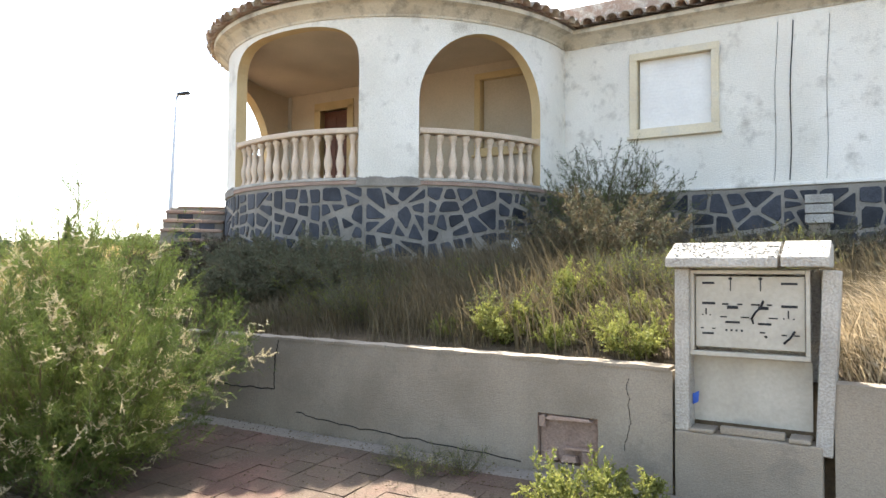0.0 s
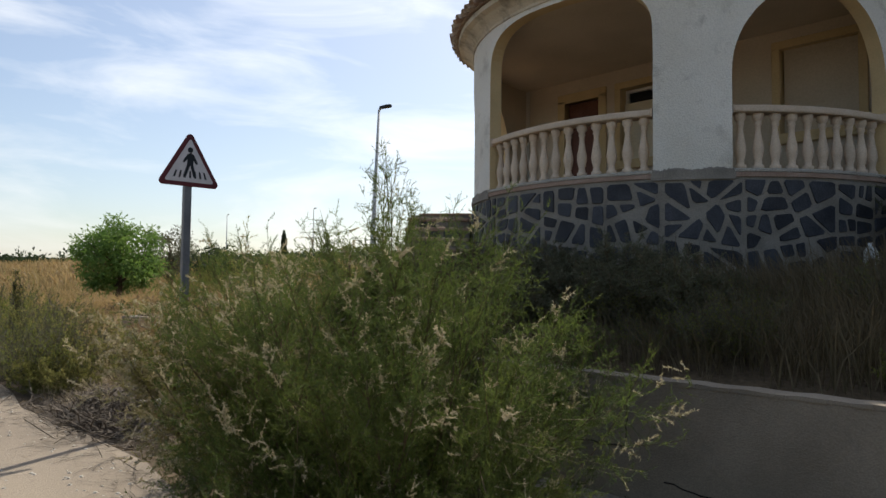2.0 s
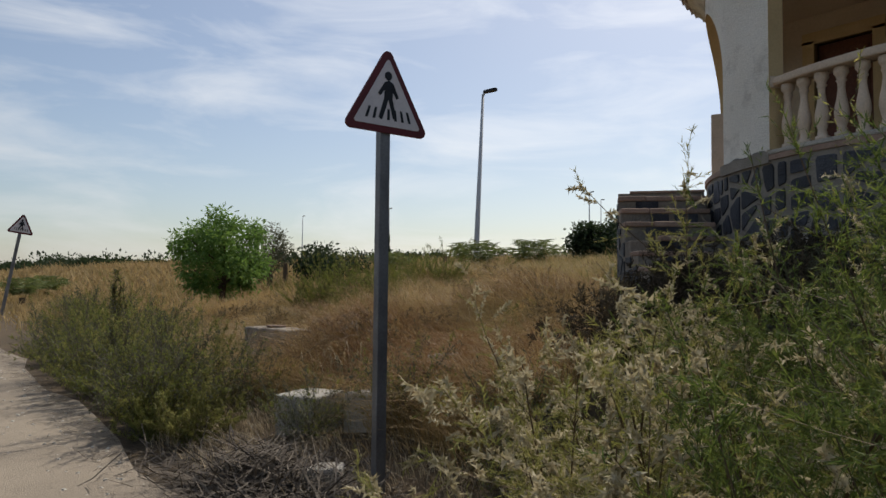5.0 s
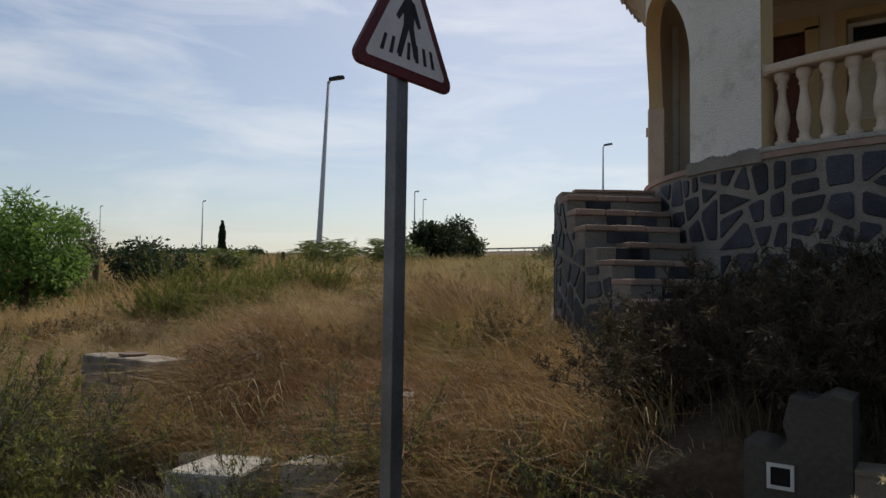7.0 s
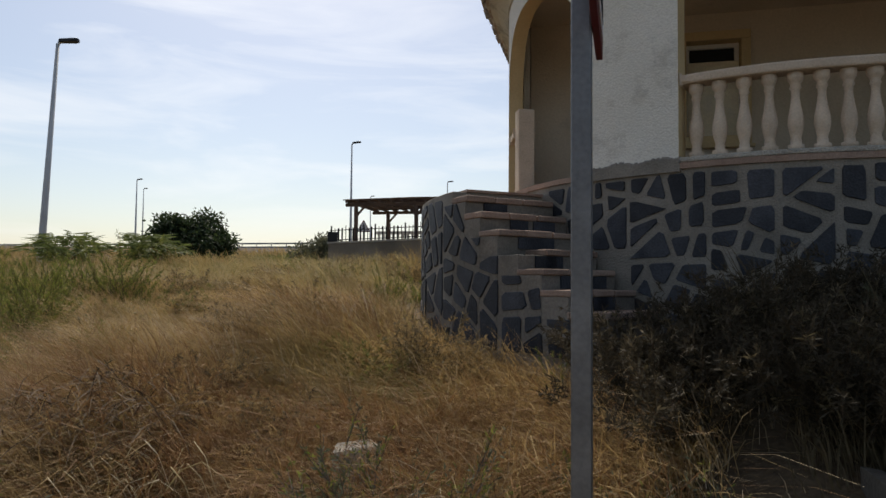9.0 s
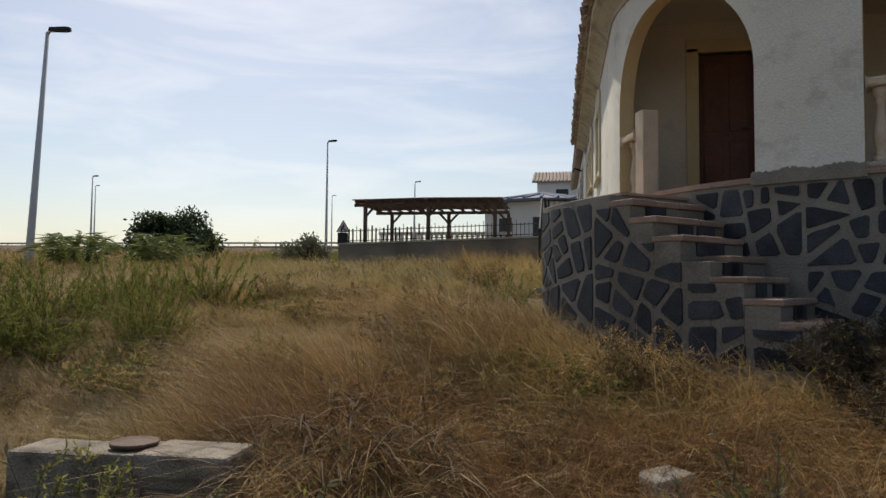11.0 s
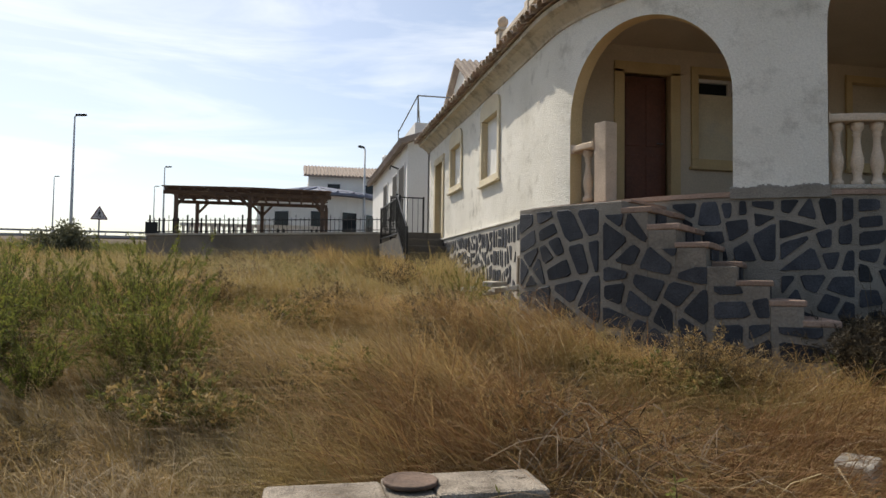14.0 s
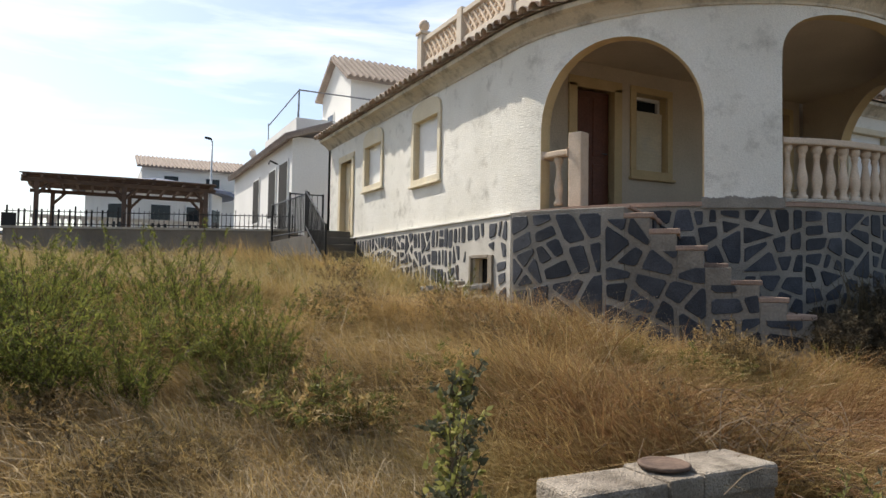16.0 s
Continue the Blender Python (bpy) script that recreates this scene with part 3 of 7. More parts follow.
# ---- openings of the villa ----
def shutter_window(name, m, u0, v0, u1, v1, label, closed=1.0, gap=True, hood=0.0, trim=None, sill=True, border=0.11, slat_mat=None):
    """A roller-shutter window in an opening: raised surround, sill, dark pane, slats."""
    w = thing(name, m @ Vector(((u0 + u1) / 2, v0, 0)), label, "window", kind="structure")
    off = Matrix.Translation(-w.location)
    mm = off @ m
    trim = trim or M_CREAM
    g = Geo()
    top = v1 + border
    if hood:
        outer = [(u0 - border, v0 - border), (u1 + border, v0 - border), (u1 + border, top)]
        outer += [((u0 + u1) / 2 + (u1 - u0 + 2 * border) / 2 * math.cos(math.pi * k / 12), top + hood * math.sin(math.pi * k / 12) ** 0.7) for k in range(1, 12)]
        outer += [(u0 - border, top)]
    else:
        outer = [(u0 - border, v0 - border), (u1 + border, v0 - border), (u1 + border, top), (u0 - border, top)]
    for a, b, c, d in ((u0 - border, v0 - border, u1 + border, v0), (u0 - border, v0, u0, v1), (u1, v0, u1 + border, v1)):
        g.prism([(a, b), (c, b), (c, d), (a, d)], 0.035, mm @ Matrix.Translation((0, 0, 0.002)))
    if hood:
        g.prism([(u0 - border, v1), (u1 + border, v1)] + outer[2:], 0.035, mm @ Matrix.Translation((0, 0, 0.002)))
    else:
        g.prism([(u0 - border, v1), (u1 + border, v1), (u1 + border, top), (u0 - border, top)], 0.035, mm @ Matrix.Translation((0, 0, 0.002)))
    g.obj("surround", trim, parent=w, bevel=0.008, label="raised cream painted surround")
    g = Geo()
    g.prism([(u0, v0), (u1, v0), (u1, v1), (u0, v1)], 0.01, mm @ Matrix.Translation((0, 0, -0.21)))
    g.obj("pane", M_GLASS, parent=w)
    g = Geo()
    for a, b, c, d in ((u0, v0, u0 + 0.05, v1), (u1 - 0.05, v0, u1, v1), (u0 + 0.05, v0, u1 - 0.05, v0 + 0.05), (u0 + 0.05, v1 - 0.05, u1 - 0.05, v1)):
        g.prism([(a, b), (c, b), (c, d), (a, d)], 0.05, mm @ Matrix.Translation((0, 0, -0.199)))
    g.obj("window_frame", M_SHUTTER, parent=w)
    if sill:
        g = Geo()
        g.prism([(u0 - border - 0.03, v0 - border - 0.045), (u1 + border + 0.03, v0 - border - 0.045), (u1 + border + 0.03, v0 - border - 0.002), (u0 - border - 0.03, v0 - border - 0.002)], 0.075, mm @ Matrix.Translation((0, 0, 0.002)))
        g.obj("window_sill", trim, parent=w, bevel=0.01)
    hgt = (v1 - v0) * closed
    n = int(hgt / 0.05)
    lo = v0 + 0.02
    for i in range(n):
        b = lo + i * hgt / n
        g = Geo()
        g.prism([(u0 + 0.02, b), (u1 - 0.02, b), (u1 - 0.02, b + hgt / n - 0.002), (u0 + 0.02, b + hgt / n - 0.002)], 0.012, mm @ Matrix.Translation((0, 0, -0.09)))
        g.obj("slat", slat_mat or M_SHUTTER, parent=w)
    return w


def panel_door(name, m, u0, v0, u1, v1, label, mat, trim):
    d = thing(name, m @ Vector(((u0 + u1) / 2, v0, 0)), label, "door", kind="structure")
    mm = Matrix.Translation(-d.location) @ m
    g = Geo()
    g.prism([(u0 + 0.05, v0 + 0.004), (u1 - 0.05, v0 + 0.004), (u1 - 0.05, v1 - 0.05), (u0 + 0.05, v1 - 0.05)], 0.045, mm @ Matrix.Translation((0, 0, -0.16)))
    g.obj("leaf", mat, parent=d, bevel=0.004)
    w = (u1 - u0 - 0.1)
    for a in (0.12, 0.56):
        for b, c in ((0.10, 0.42), (0.48, 0.92)):
            g = Geo()
            x0, y0 = u0 + 0.05 + a * w, v0 + b * (v1 - v0)
            g.prism([(x0, y0), (x0 + 0.32 * w, y0), (x0 + 0.32 * w, v0 + c * (v1 - v0)), (x0, v0 + c * (v1 - v0))], 0.014, mm @ Matrix.Translation((0, 0, -0.116)))
            g.obj("panel", mat, parent=d, bevel=0.008)
    g = Geo()
    for a, b, c, e2 in ((u0 - 0.10, v0, u0 + 0.05, v1), (u1 - 0.05, v0, u1 + 0.10, v1), (u0 - 0.10, v1 - 0.05, u1 + 0.10, v1 + 0.11)):
        g.prism([(a, b), (c, b), (c, e2), (a, e2)], 0.03, mm @ Matrix.Translation((0, 0, 0.002)))
    g.obj("door_frame", trim, parent=d, bevel=0.006, label="ochre painted frame")
    g = Geo()
    p = mm @ Vector((u1 - 0.12, v0 + 1.0, -0.11))
    g.tube([p, p + (mm.to_3x3() @ Vector((0, 0, 0.05))), p + (mm.to_3x3() @ Vector((-0.1, 0, 0.055)))], 0.009, 6)
    g.obj("door_handle", M_METAL, parent=d)
    return d


shutter_window("window_1", SIDE, *W1, "white roller shutter closed in a hooded cream surround", 1.0, hood=0.24, trim=M_FADED)
shutter_window("window_2", SIDE, *W2, "smaller closed shutter in a hooded cream surround", 1.0, hood=0.24, trim=M_FADED)
panel_door("door_1", SIDE, *SDOOR, "pale yellow side door in a cream frame", M_CREAM, M_CREAM)
shutter_window("window_3", FRONT, *FW, "closed white shutter in a faded cream surround", 1.0, border=0.11, trim=M_FADED)
panel_door("door_2", BACK, *PDOOR, "closed dark brown panelled front door", M_DOOR, M_OCHRE)
shutter_window("window_4", BACK, *PW1, "porch window with shutter let down three quarters", 0.78, trim=M_OCHRE, slat_mat=M_FADED)
shutter_window("window_5", BACK, *PW2, "porch window with closed beige shutter", 1.0, trim=M_OCHRE, slat_mat=M_INNER)

# cracks and cables down the front wall
for u, label in ((3.07, "thin"), (3.26, "wide"), (3.70, "thin")):
    g = Geo()
    pts = [FRONT @ Vector((u + 0.012 * math.sin(7 * k) + 0.004 * k, 2.9 + 0.2 * k, 0.004)) for k in range(12)]
    g.tube(pts, 0.009 if label == "wide" else 0.003, 4)
    c = g.obj("hanging_cable", M_DARK)
    tagged(c, f"{label} dark cable stuck down the rendered front wall", "cable", group="cables on the front wall")


# ---- stone-clad plinths ----
def clip(poly, px, py, nx_, ny_):
    out = []
    for i in range(len(poly)):
        a, b = poly[i], poly[(i + 1) % len(poly)]
        da, db = (a[0] - px) * nx_ + (a[1] - py) * ny_, (b[0] - px) * nx_ + (b[1] - py) * ny_
        if da <= 0:
            out.append(a)
        if da * db < 0:
            t = da / (da - db)
            out.append((a[0] + t * (b[0] - a[0]), a[1] + t * (b[1] - a[1])))
    return out


def crazy_stones(u0, u1, v0, v1, size, joint, seed, aspect=1.0):
    """Angular broken slabs that fill a rectangle: tilted cuts part it again and again, then each piece shrinks by the joint."""
    r = np.random.default_rng(seed)
    area_of = lambda p: 0.5 * abs(sum(p[k][0] * p[(k + 1) % len(p)][1] - p[(k + 1) % len(p)][0] * p[k][1] for k in range(len(p))))
    n_cols = max(1, round((u1 - u0) / (size * 3.2)))
    cuts = [u0 + (u1 - u0) * (k + (r.uniform(-0.2, 0.2) if 0 < k < n_cols else 0)) / n_cols for k in range(n_cols + 1)]
    work = []
    for k in range(n_cols):
        work.append([(cuts[k], v0), (cuts[k + 1], v0), (cuts[k + 1], v1), (cuts[k], v1)])
    out = []
    while work:
        p = work.pop()
        limit = size * size * aspect * r.uniform(0.7, 1.7)
        if area_of(p) < limit or len(p) < 3:
            out.append(p)
            continue
        pts = np.array(p) - np.mean(p, axis=0)
        pts[:, 1] /= aspect
        ring = np.concatenate([pts + (np.roll(pts, -1, 0) - pts) * f for f in (0, 0.25, 0.5, 0.75)])
        spread, ax = np.linalg.eigh(ring.T @ ring)
        tilt = r.normal(0, 0.20)
        long = ax[:, 1] if spread[1] > 1.35 * spread[0] else ax[:, int(r.integers(2))]
        n = Vector((long[0] * math.cos(tilt) - long[1] * math.sin(tilt), long[0] * math.sin(tilt) + long[1] * math.cos(tilt))).normalized()
        c = Vector(np.mean(p, axis=0)) + n * r.normal(0, 0.05) * math.sqrt(area_of(p))
        a, b = clip(p, c.x, c.y, n.x, n.y), clip(p, c.x, c.y, -n.x, -n.y)
        if len(a) < 3 or len(b) < 3:
            out.append(p)
        else:
            work += [a, b]
    stones = []
    for p in out:
        poly = list(p)
        for k in range(len(p)):
            a, b = Vector(p[k]), Vector(p[(k + 1) % len(p)])
            d = b - a
            if d.length < 1e-5:
                continue
            n = Vector((d.y, -d.x)).normalized()
            gap = joint * r.uniform(0.35, 1.15)
            poly = clip(poly, a.x - n.x * gap, a.y - n.y * gap, n.x, n.y)
            if len(poly) < 3:
                break
        while len(poly) > 5:
            poly.pop(min(range(len(poly)), key=lambda q: math.dist(poly[q], poly[(q + 1) % len(poly)])))
        if len(poly) >= 3 and area_of(poly) > 0.006:
            worn = []
            for k in range(len(poly)):
                p, q, w = poly[k - 1], poly[k], poly[(k + 1) % len(poly)]
                f, h = r.uniform(0.06, 0.20, 2)
                worn += [(q[0] + (p[0] - q[0]) * f, q[1] + (p[1] - q[1]) * f), (q[0] + (w[0] - q[0]) * h, q[1] + (w[1] - q[1]) * h)]
            stones.append(worn)
    return stones


def lay_stones(polys, place, parent, depth=0.014, mat=None):
    for poly in polys:
        c = (sum(p[0] for p in poly) / len(poly), sum(p[1] for p in poly) / len(poly))
        n = len(poly)
        d = depth * rnd.uniform(0.6, 1.2)
        ring = lambda s, w: [place(c[0] + (p[0] - c[0]) * s, c[1] + (p[1] - c[1]) * s, w) for p in poly]
        g = Geo()
        g.add(ring(1, -0.005) + ring(0.985, d * 0.7) + ring(0.94, d), [(i, (i + 1) % n, n + (i + 1) % n, n + i) for i in range(n)] + [(n + i, n + (i + 1) % n, 2 * n + (i + 1) % n, 2 * n + i) for i in range(n)] + [tuple(range(2 * n, 3 * n))])
        g.obj("stone", mat or M_STONE, parent=parent)


g = Geo()
for a in range(-90, 90, 3):
    g.add([on_circle(a, R + 0.004, 0.9), on_circle(a + 3, R + 0.004, 0.9), on_circle(a + 3, R + 0.004, FLOOR - 0.052), on_circle(a, R + 0.004, FLOOR - 0.052)], [(0, 1, 2, 3)])
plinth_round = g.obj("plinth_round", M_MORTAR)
tagged(plinth_round, "curved plinth clad in dark crazy-paved slate", "plinth", kind="structure")
MSP = SIDE @ Matrix.Translation((0, 0, 0.035))
plinth_side = wall_sheet("plinth_side", side_len - 0.02, 1.0, 2.84, 0.03, [CRAWL], MSP, (M_MORTAR_LIT, M_MORTAR_LIT))
tagged(plinth_side, "plinth of small grey stones, wide mortar coloured lighter as sunlit", "plinth", kind="structure")
MFP = FRONT @ Matrix.Translation((0.02, 0, 0.035))
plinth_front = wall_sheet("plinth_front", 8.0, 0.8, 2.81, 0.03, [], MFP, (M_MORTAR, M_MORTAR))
tagged(plinth_front, "dark stone-clad plinth under the front wall", "plinth", kind="structure")
g = Geo()
g.prism([(0, 2.845), (side_len, 2.845), (side_len, 2.885), (0, 2.885)], 0.06, SIDE)
g.prism([(0.02, 2.815), (8.2, 2.815), (8.2, 2.86), (0.02, 2.86)], 0.06, FRONT)
ledge = g.obj("trim", M_STUCCO, bevel=0.008)
tagged(ledge, "pale mortar ledge on top of the plinth", "ledge", kind="structure")
g = Geo()
g.prism([(7.80, 1.70), (8.30, 1.70), (8.30, 2.26), (7.80, 2.26)], 0.02, SIDE @ Matrix.Translation((0, 0, -0.13)))
g.obj("crawl_space", M_DARK, parent=wall_side)
hatch = thing("crawl_hatch", SIDE @ Vector((8.05, 1.66, 0)), "open crawl-space hatch with a concrete edge in the plinth", "hatch")
hatch_off = Matrix.Translation(-Vector(hatch.location))
for u_a, v_a, u_b, v_b, d_, w_ in ((7.74, 1.7, 7.80, 2.30, 0.05, 0.035), (8.30, 1.66, 8.42, 2.30, 0.04, 0.035), (7.80, 2.262, 8.30, 2.31, 0.045, 0.035), (7.80, 1.72, 7.88, 2.24, 0.02, -0.09)):
    g = Geo()
    g.prism([(u_a, v_a), (u_b, v_a), (u_b, v_b), (u_a, v_b)], d_, hatch_off @ SIDE @ Matrix.Translation((0, 0, w_)))
    g.obj("edge_block", M_CONCRETE, parent=hatch, bevel=0.006)

# ---- entrance stair that curls round the porch ----
R2, LAND = 4.2, 2.73
stair = thing("entrance_stair", on_circle(-60, 3.7, 1.2), "curved stone-clad entrance stair with worn brick treads", "stairs")
so = stair.location


def sector(a0, a1, r0, r1, z0, z1, n=8):
    gg = Geo()
    an = [a0 + (a1 - a0) * k / n for k in range(n + 1)]
    pts = [Vector(on_circle(a, r1, 0)) for a in an] + [Vector(on_circle(a, r0, 0)) for a in reversed(an)]
    k = len(pts)
    gg.add([Vector((p.x, p.y, z0)) - so for p in pts] + [Vector((p.x, p.y, z1)) - so for p in pts], [tuple(range(k))[::-1], tuple(range(k, 2 * k))] + [(i, (i + 1) % k, k + (i + 1) % k, k + i) for i in range(k)])
    return gg


sector(-72, -53, R + 0.05, R2, 0.9, LAND, 12).obj("landing", M_MORTAR, parent=stair, bevel=0.01)
sector(-71.6, -52.6, R + 0.05, R2 - 0.14, LAND - 0.0, LAND + 0.025, 12).obj("landing_slab", M_BRICK, parent=stair)
for i in range(1, 8):
    z = LAND + 0.10 - 0.172 * i
    a0, a1 = -53 + 3.6 * (i - 1), -53 + 3.6 * i
    sector(a0, a1, R + 0.05, R2, 0.9, z - 0.055, 3).obj("step", M_STAINED, parent=stair, bevel=0.008)
    # tread of a few bricks with a worn nosing
    cuts = [R + 0.06, R + 0.42, R + 0.74, R2 - 0.01]
    for r0, r1 in zip(cuts, cuts[1:]):
        if i in (4,) and r0 > R + 0.7:
            continue
        sector(a0 - 0.2, a1 + 0.42 + rnd.uniform(-0.12, 0.12), r0 + 0.004, r1 - 0.004 + 0.02 * (r1 > R2 - 0.1), z - 0.055, z + rnd.uniform(-0.006, 0.006), 2).obj("tread_brick", M_BRICK, parent=stair, bevel=0.012)
    # stones set in the riser above this tread
    for r0, w in ((R + 0.2 + 0.2 * (i % 3), 0.19), (R + 0.62 - 0.1 * (i % 2), 0.15)) if i > 1 else ():
        sector(a0 - 0.05, a0 + 0.28, r0, r0 + w * 1.35, z + 0.008, z + 0.112, 1).obj("stone", M_STONE, parent=stair)
outer_place = lambda u, v, w: Vector(on_circle(math.degrees(u / R2) - 72, R2 + w, v)) - so
profile_top = lambda u: LAND - 0.03 if math.degrees(u / R2) - 72 < -53.5 else LAND + 0.10 - 0.172 * math.ceil((math.degrees(u / R2) - 72 + 53) / 3.6) - 0.06
cladding = []
for poly in crazy_stones(0, radians(43) * R2, 1.25, LAND - 0.02, 0.30, 0.036, 5):
    top = min(profile_top(p[0]) for p in poly)
    poly = clip(poly, 0, top, 0, 1)
    if len(poly) > 2 and max(p[1] for p in poly) - min(p[1] for p in poly) > 0.07:
        cladding.append(poly)
lay_stones(cladding, outer_place, stair)
lay_stones(crazy_stones(0.05, R2 - R - 0.05, 1.3, LAND - 0.03, 0.28, 0.036, 9), lambda u, v, w: Vector(on_circle(-72, R + u, v)) + Vector((-math.cos(radians(72)) * w, math.sin(radians(72)) * w, 0)) - so, stair)
# loose broken slab on a tread
g = Geo()
g.prism([(0, 0), (0.26, -0.03), (0.30, 0.10), (0.16, 0.17), (0.02, 0.12)], 0.025, pose(*on_circle(-37.5, 3.95, LAND - 0.172 * 5 + 0.012), 4, -3, 20))
slab = g.obj("broken_slab", M_PALE_CONC, bevel=0.004)
tagged(slab, "white broken slab lying on the stair tread", "rubble")

# stones of the plinths
lay_stones(crazy_stones(radians(-33) * R, radians(88) * R, 1.35, FLOOR - 0.07, 0.255, 0.036, 11, 0.95), lambda u, v, w: on_circle(math.degrees(u / R), R + 0.004 + w, v), plinth_round)
lay_stones(crazy_stones(radians(-52) * R, radians(-33) * R, 2.15, FLOOR - 0.07, 0.255, 0.036, 12), lambda u, v, w: on_circle(math.degrees(u / R), R + 0.004 + w, v), plinth_round)
side_polys = [p for p in crazy_stones(2.2, side_len - 0.1, 1.55, 2.80, 0.20, 0.040, 21, 1.5) if not any(7.66 < q[0] < 8.48 and q[1] < 2.36 for q in p)]
lay_stones(side_polys, lambda u, v, w: MSP @ Vector((u, v, w)), plinth_side, 0.012)
lay_stones(crazy_stones(0.15, 6.0, 1.6, 2.78, 0.32, 0.030, 31, 0.8), lambda u, v, w: MFP @ Vector((u, v, w)), plinth_front)

# brick stub against the front plinth
g = Geo()
for k in range(3):
    g.box(-0.16, -0.14, k * 0.13, 0.16, 0.10, k * 0.13 + 0.115)
stub = g.obj("brick_stub", M_PALE_CONC, bevel=0.01, at=(CX + R + 3.62, CY - 0.19, 2.28))
tagged(stub, "stub of pale bricks stacked against the front plinth", "brick pier")
g = Geo()
g.box(-0.12, -0.1, -1.0, 0.12, 0.06, 0.0)
g.obj("base", M_CONCRETE, parent=stub)

# ---- balustrades ----
BAL = [(0.062, 0.0), (0.062, 0.05), (0.040, 0.06), (0.044, 0.085), (0.036, 0.10), (0.050, 0.15), (0.063, 0.22), (0.058, 0.28), (0.040, 0.37), (0.030, 0.45), (0.034, 0.50), (0.046, 0.515), (0.036, 0.535), (0.046, 0.56), (0.062, 0.58), (0.062, 0.635)]
baluster_mesh = Geo().lathe(BAL, 12).mesh("baluster", M_BALUSTER, smooth=True)


def arc_bar(a0, a1, r0, r1, z0, z1, n=24):
    gg = Geo()
    an = [a0 + (a1 - a0) * k / n for k in range(n + 1)]
    v = [on_circle(a, r, z) for a in an for r, z in ((r0, z0), (r1, z0), (r1, z1), (r0, z1))]
    f = [(i * 4 + j, (i + 1) * 4 + j, (i + 1) * 4 + (j + 1) % 4, i * 4 + (j + 1) % 4) for i in range(n) for j in range(4)] + [(3, 2, 1, 0), (n * 4, n * 4 + 1, n * 4 + 2, n * 4 + 3)]
    return gg.add(v, f)


def curved_balustrade(a0, a1, count, label):
    b = thing("balustrade", (0, 0, 0), label, "balustrade", group="porch balustrades")
    arc_bar(a0 + 0.2, a1 - 0.2, R - 0.22, R - 0.02, FLOOR + 0.684, FLOOR + 0.765).obj("handrail", M_BALUSTER, parent=b, bevel=0.018)
    arc_bar(a0 + 0.2, a1 - 0.2, R - 0.20, R + 0.03, FLOOR + 0.002, FLOOR + 0.045).obj("base_rail", M_PALE_CONC, parent=b, bevel=0.01)
    for i in range(count):
        a = a0 + (a1 - a0) * (i + 0.6) / (count + 0.2)
        p = new("baluster", baluster_mesh)
        p.parent, p.location, p.rotation_euler = b, on_circle(a, R - 0.12, FLOOR + 0.046), (0, 0, radians(a + rnd.uniform(-30, 30)))
    return b


curved_balustrade(-24.5, 23.0, 13, "curved cast-stone balustrade with thirteen turned balusters")
curved_balustrade(38.5, 76.0, 10, "curved cast-stone balustrade with ten turned balusters")
b = thing("balustrade", (0, 0, 0), "short stub of balustrade with one baluster beside the entrance", "balustrade")
arc_bar(-79.3, -71.5, R - 0.22, R - 0.02, FLOOR + 0.684, FLOOR + 0.765, 6).obj("handrail", M_BALUSTER, parent=b, bevel=0.018)
p = new("baluster", baluster_mesh)
p.parent, p.location = b, on_circle(-75.5, R - 0.12, FLOOR + 0.046)
g = Geo()
m = pose(*on_circle(-69.6, R - 0.12, FLOOR), 0, 0, -69.6)
g.box(-0.095, -0.095, 0.001, 0.095, 0.095, 0.97, m)
g.obj("newel_post", M_BALUSTER, parent=b, bevel=0.012)

# rough grey mortar left at the feet of the porch pillars
for a0, a1 in ((22.6, 39.0), (-41.0, -24.2)):
    g = Geo()
    n = 40
    for k in range(n):
        b0, b1 = a0 + (a1 - a0) * k / n, a0 + (a1 - a0) * (k + 1) / n
        h = 0.05 + 0.012 * math.sin(0.35 * k + a0) + float(rnd.uniform(0, 0.02))
        v = [on_circle(b, r_, z) for b in (b0, b1) for r_, z in ((R - 0.01, FLOOR - 0.075), (R + 0.03, FLOOR - 0.075), (R + 0.028, FLOOR + h * 0.6), (R - 0.01, FLOOR + h))]
        g.add(v, [(0, 1, 2, 3), (7, 6, 5, 4), (1, 5, 6, 2), (2, 6, 7, 3), (0, 4, 5, 1)])
    g.obj("mortar_patch", M_MORTAR, parent=wall_round)

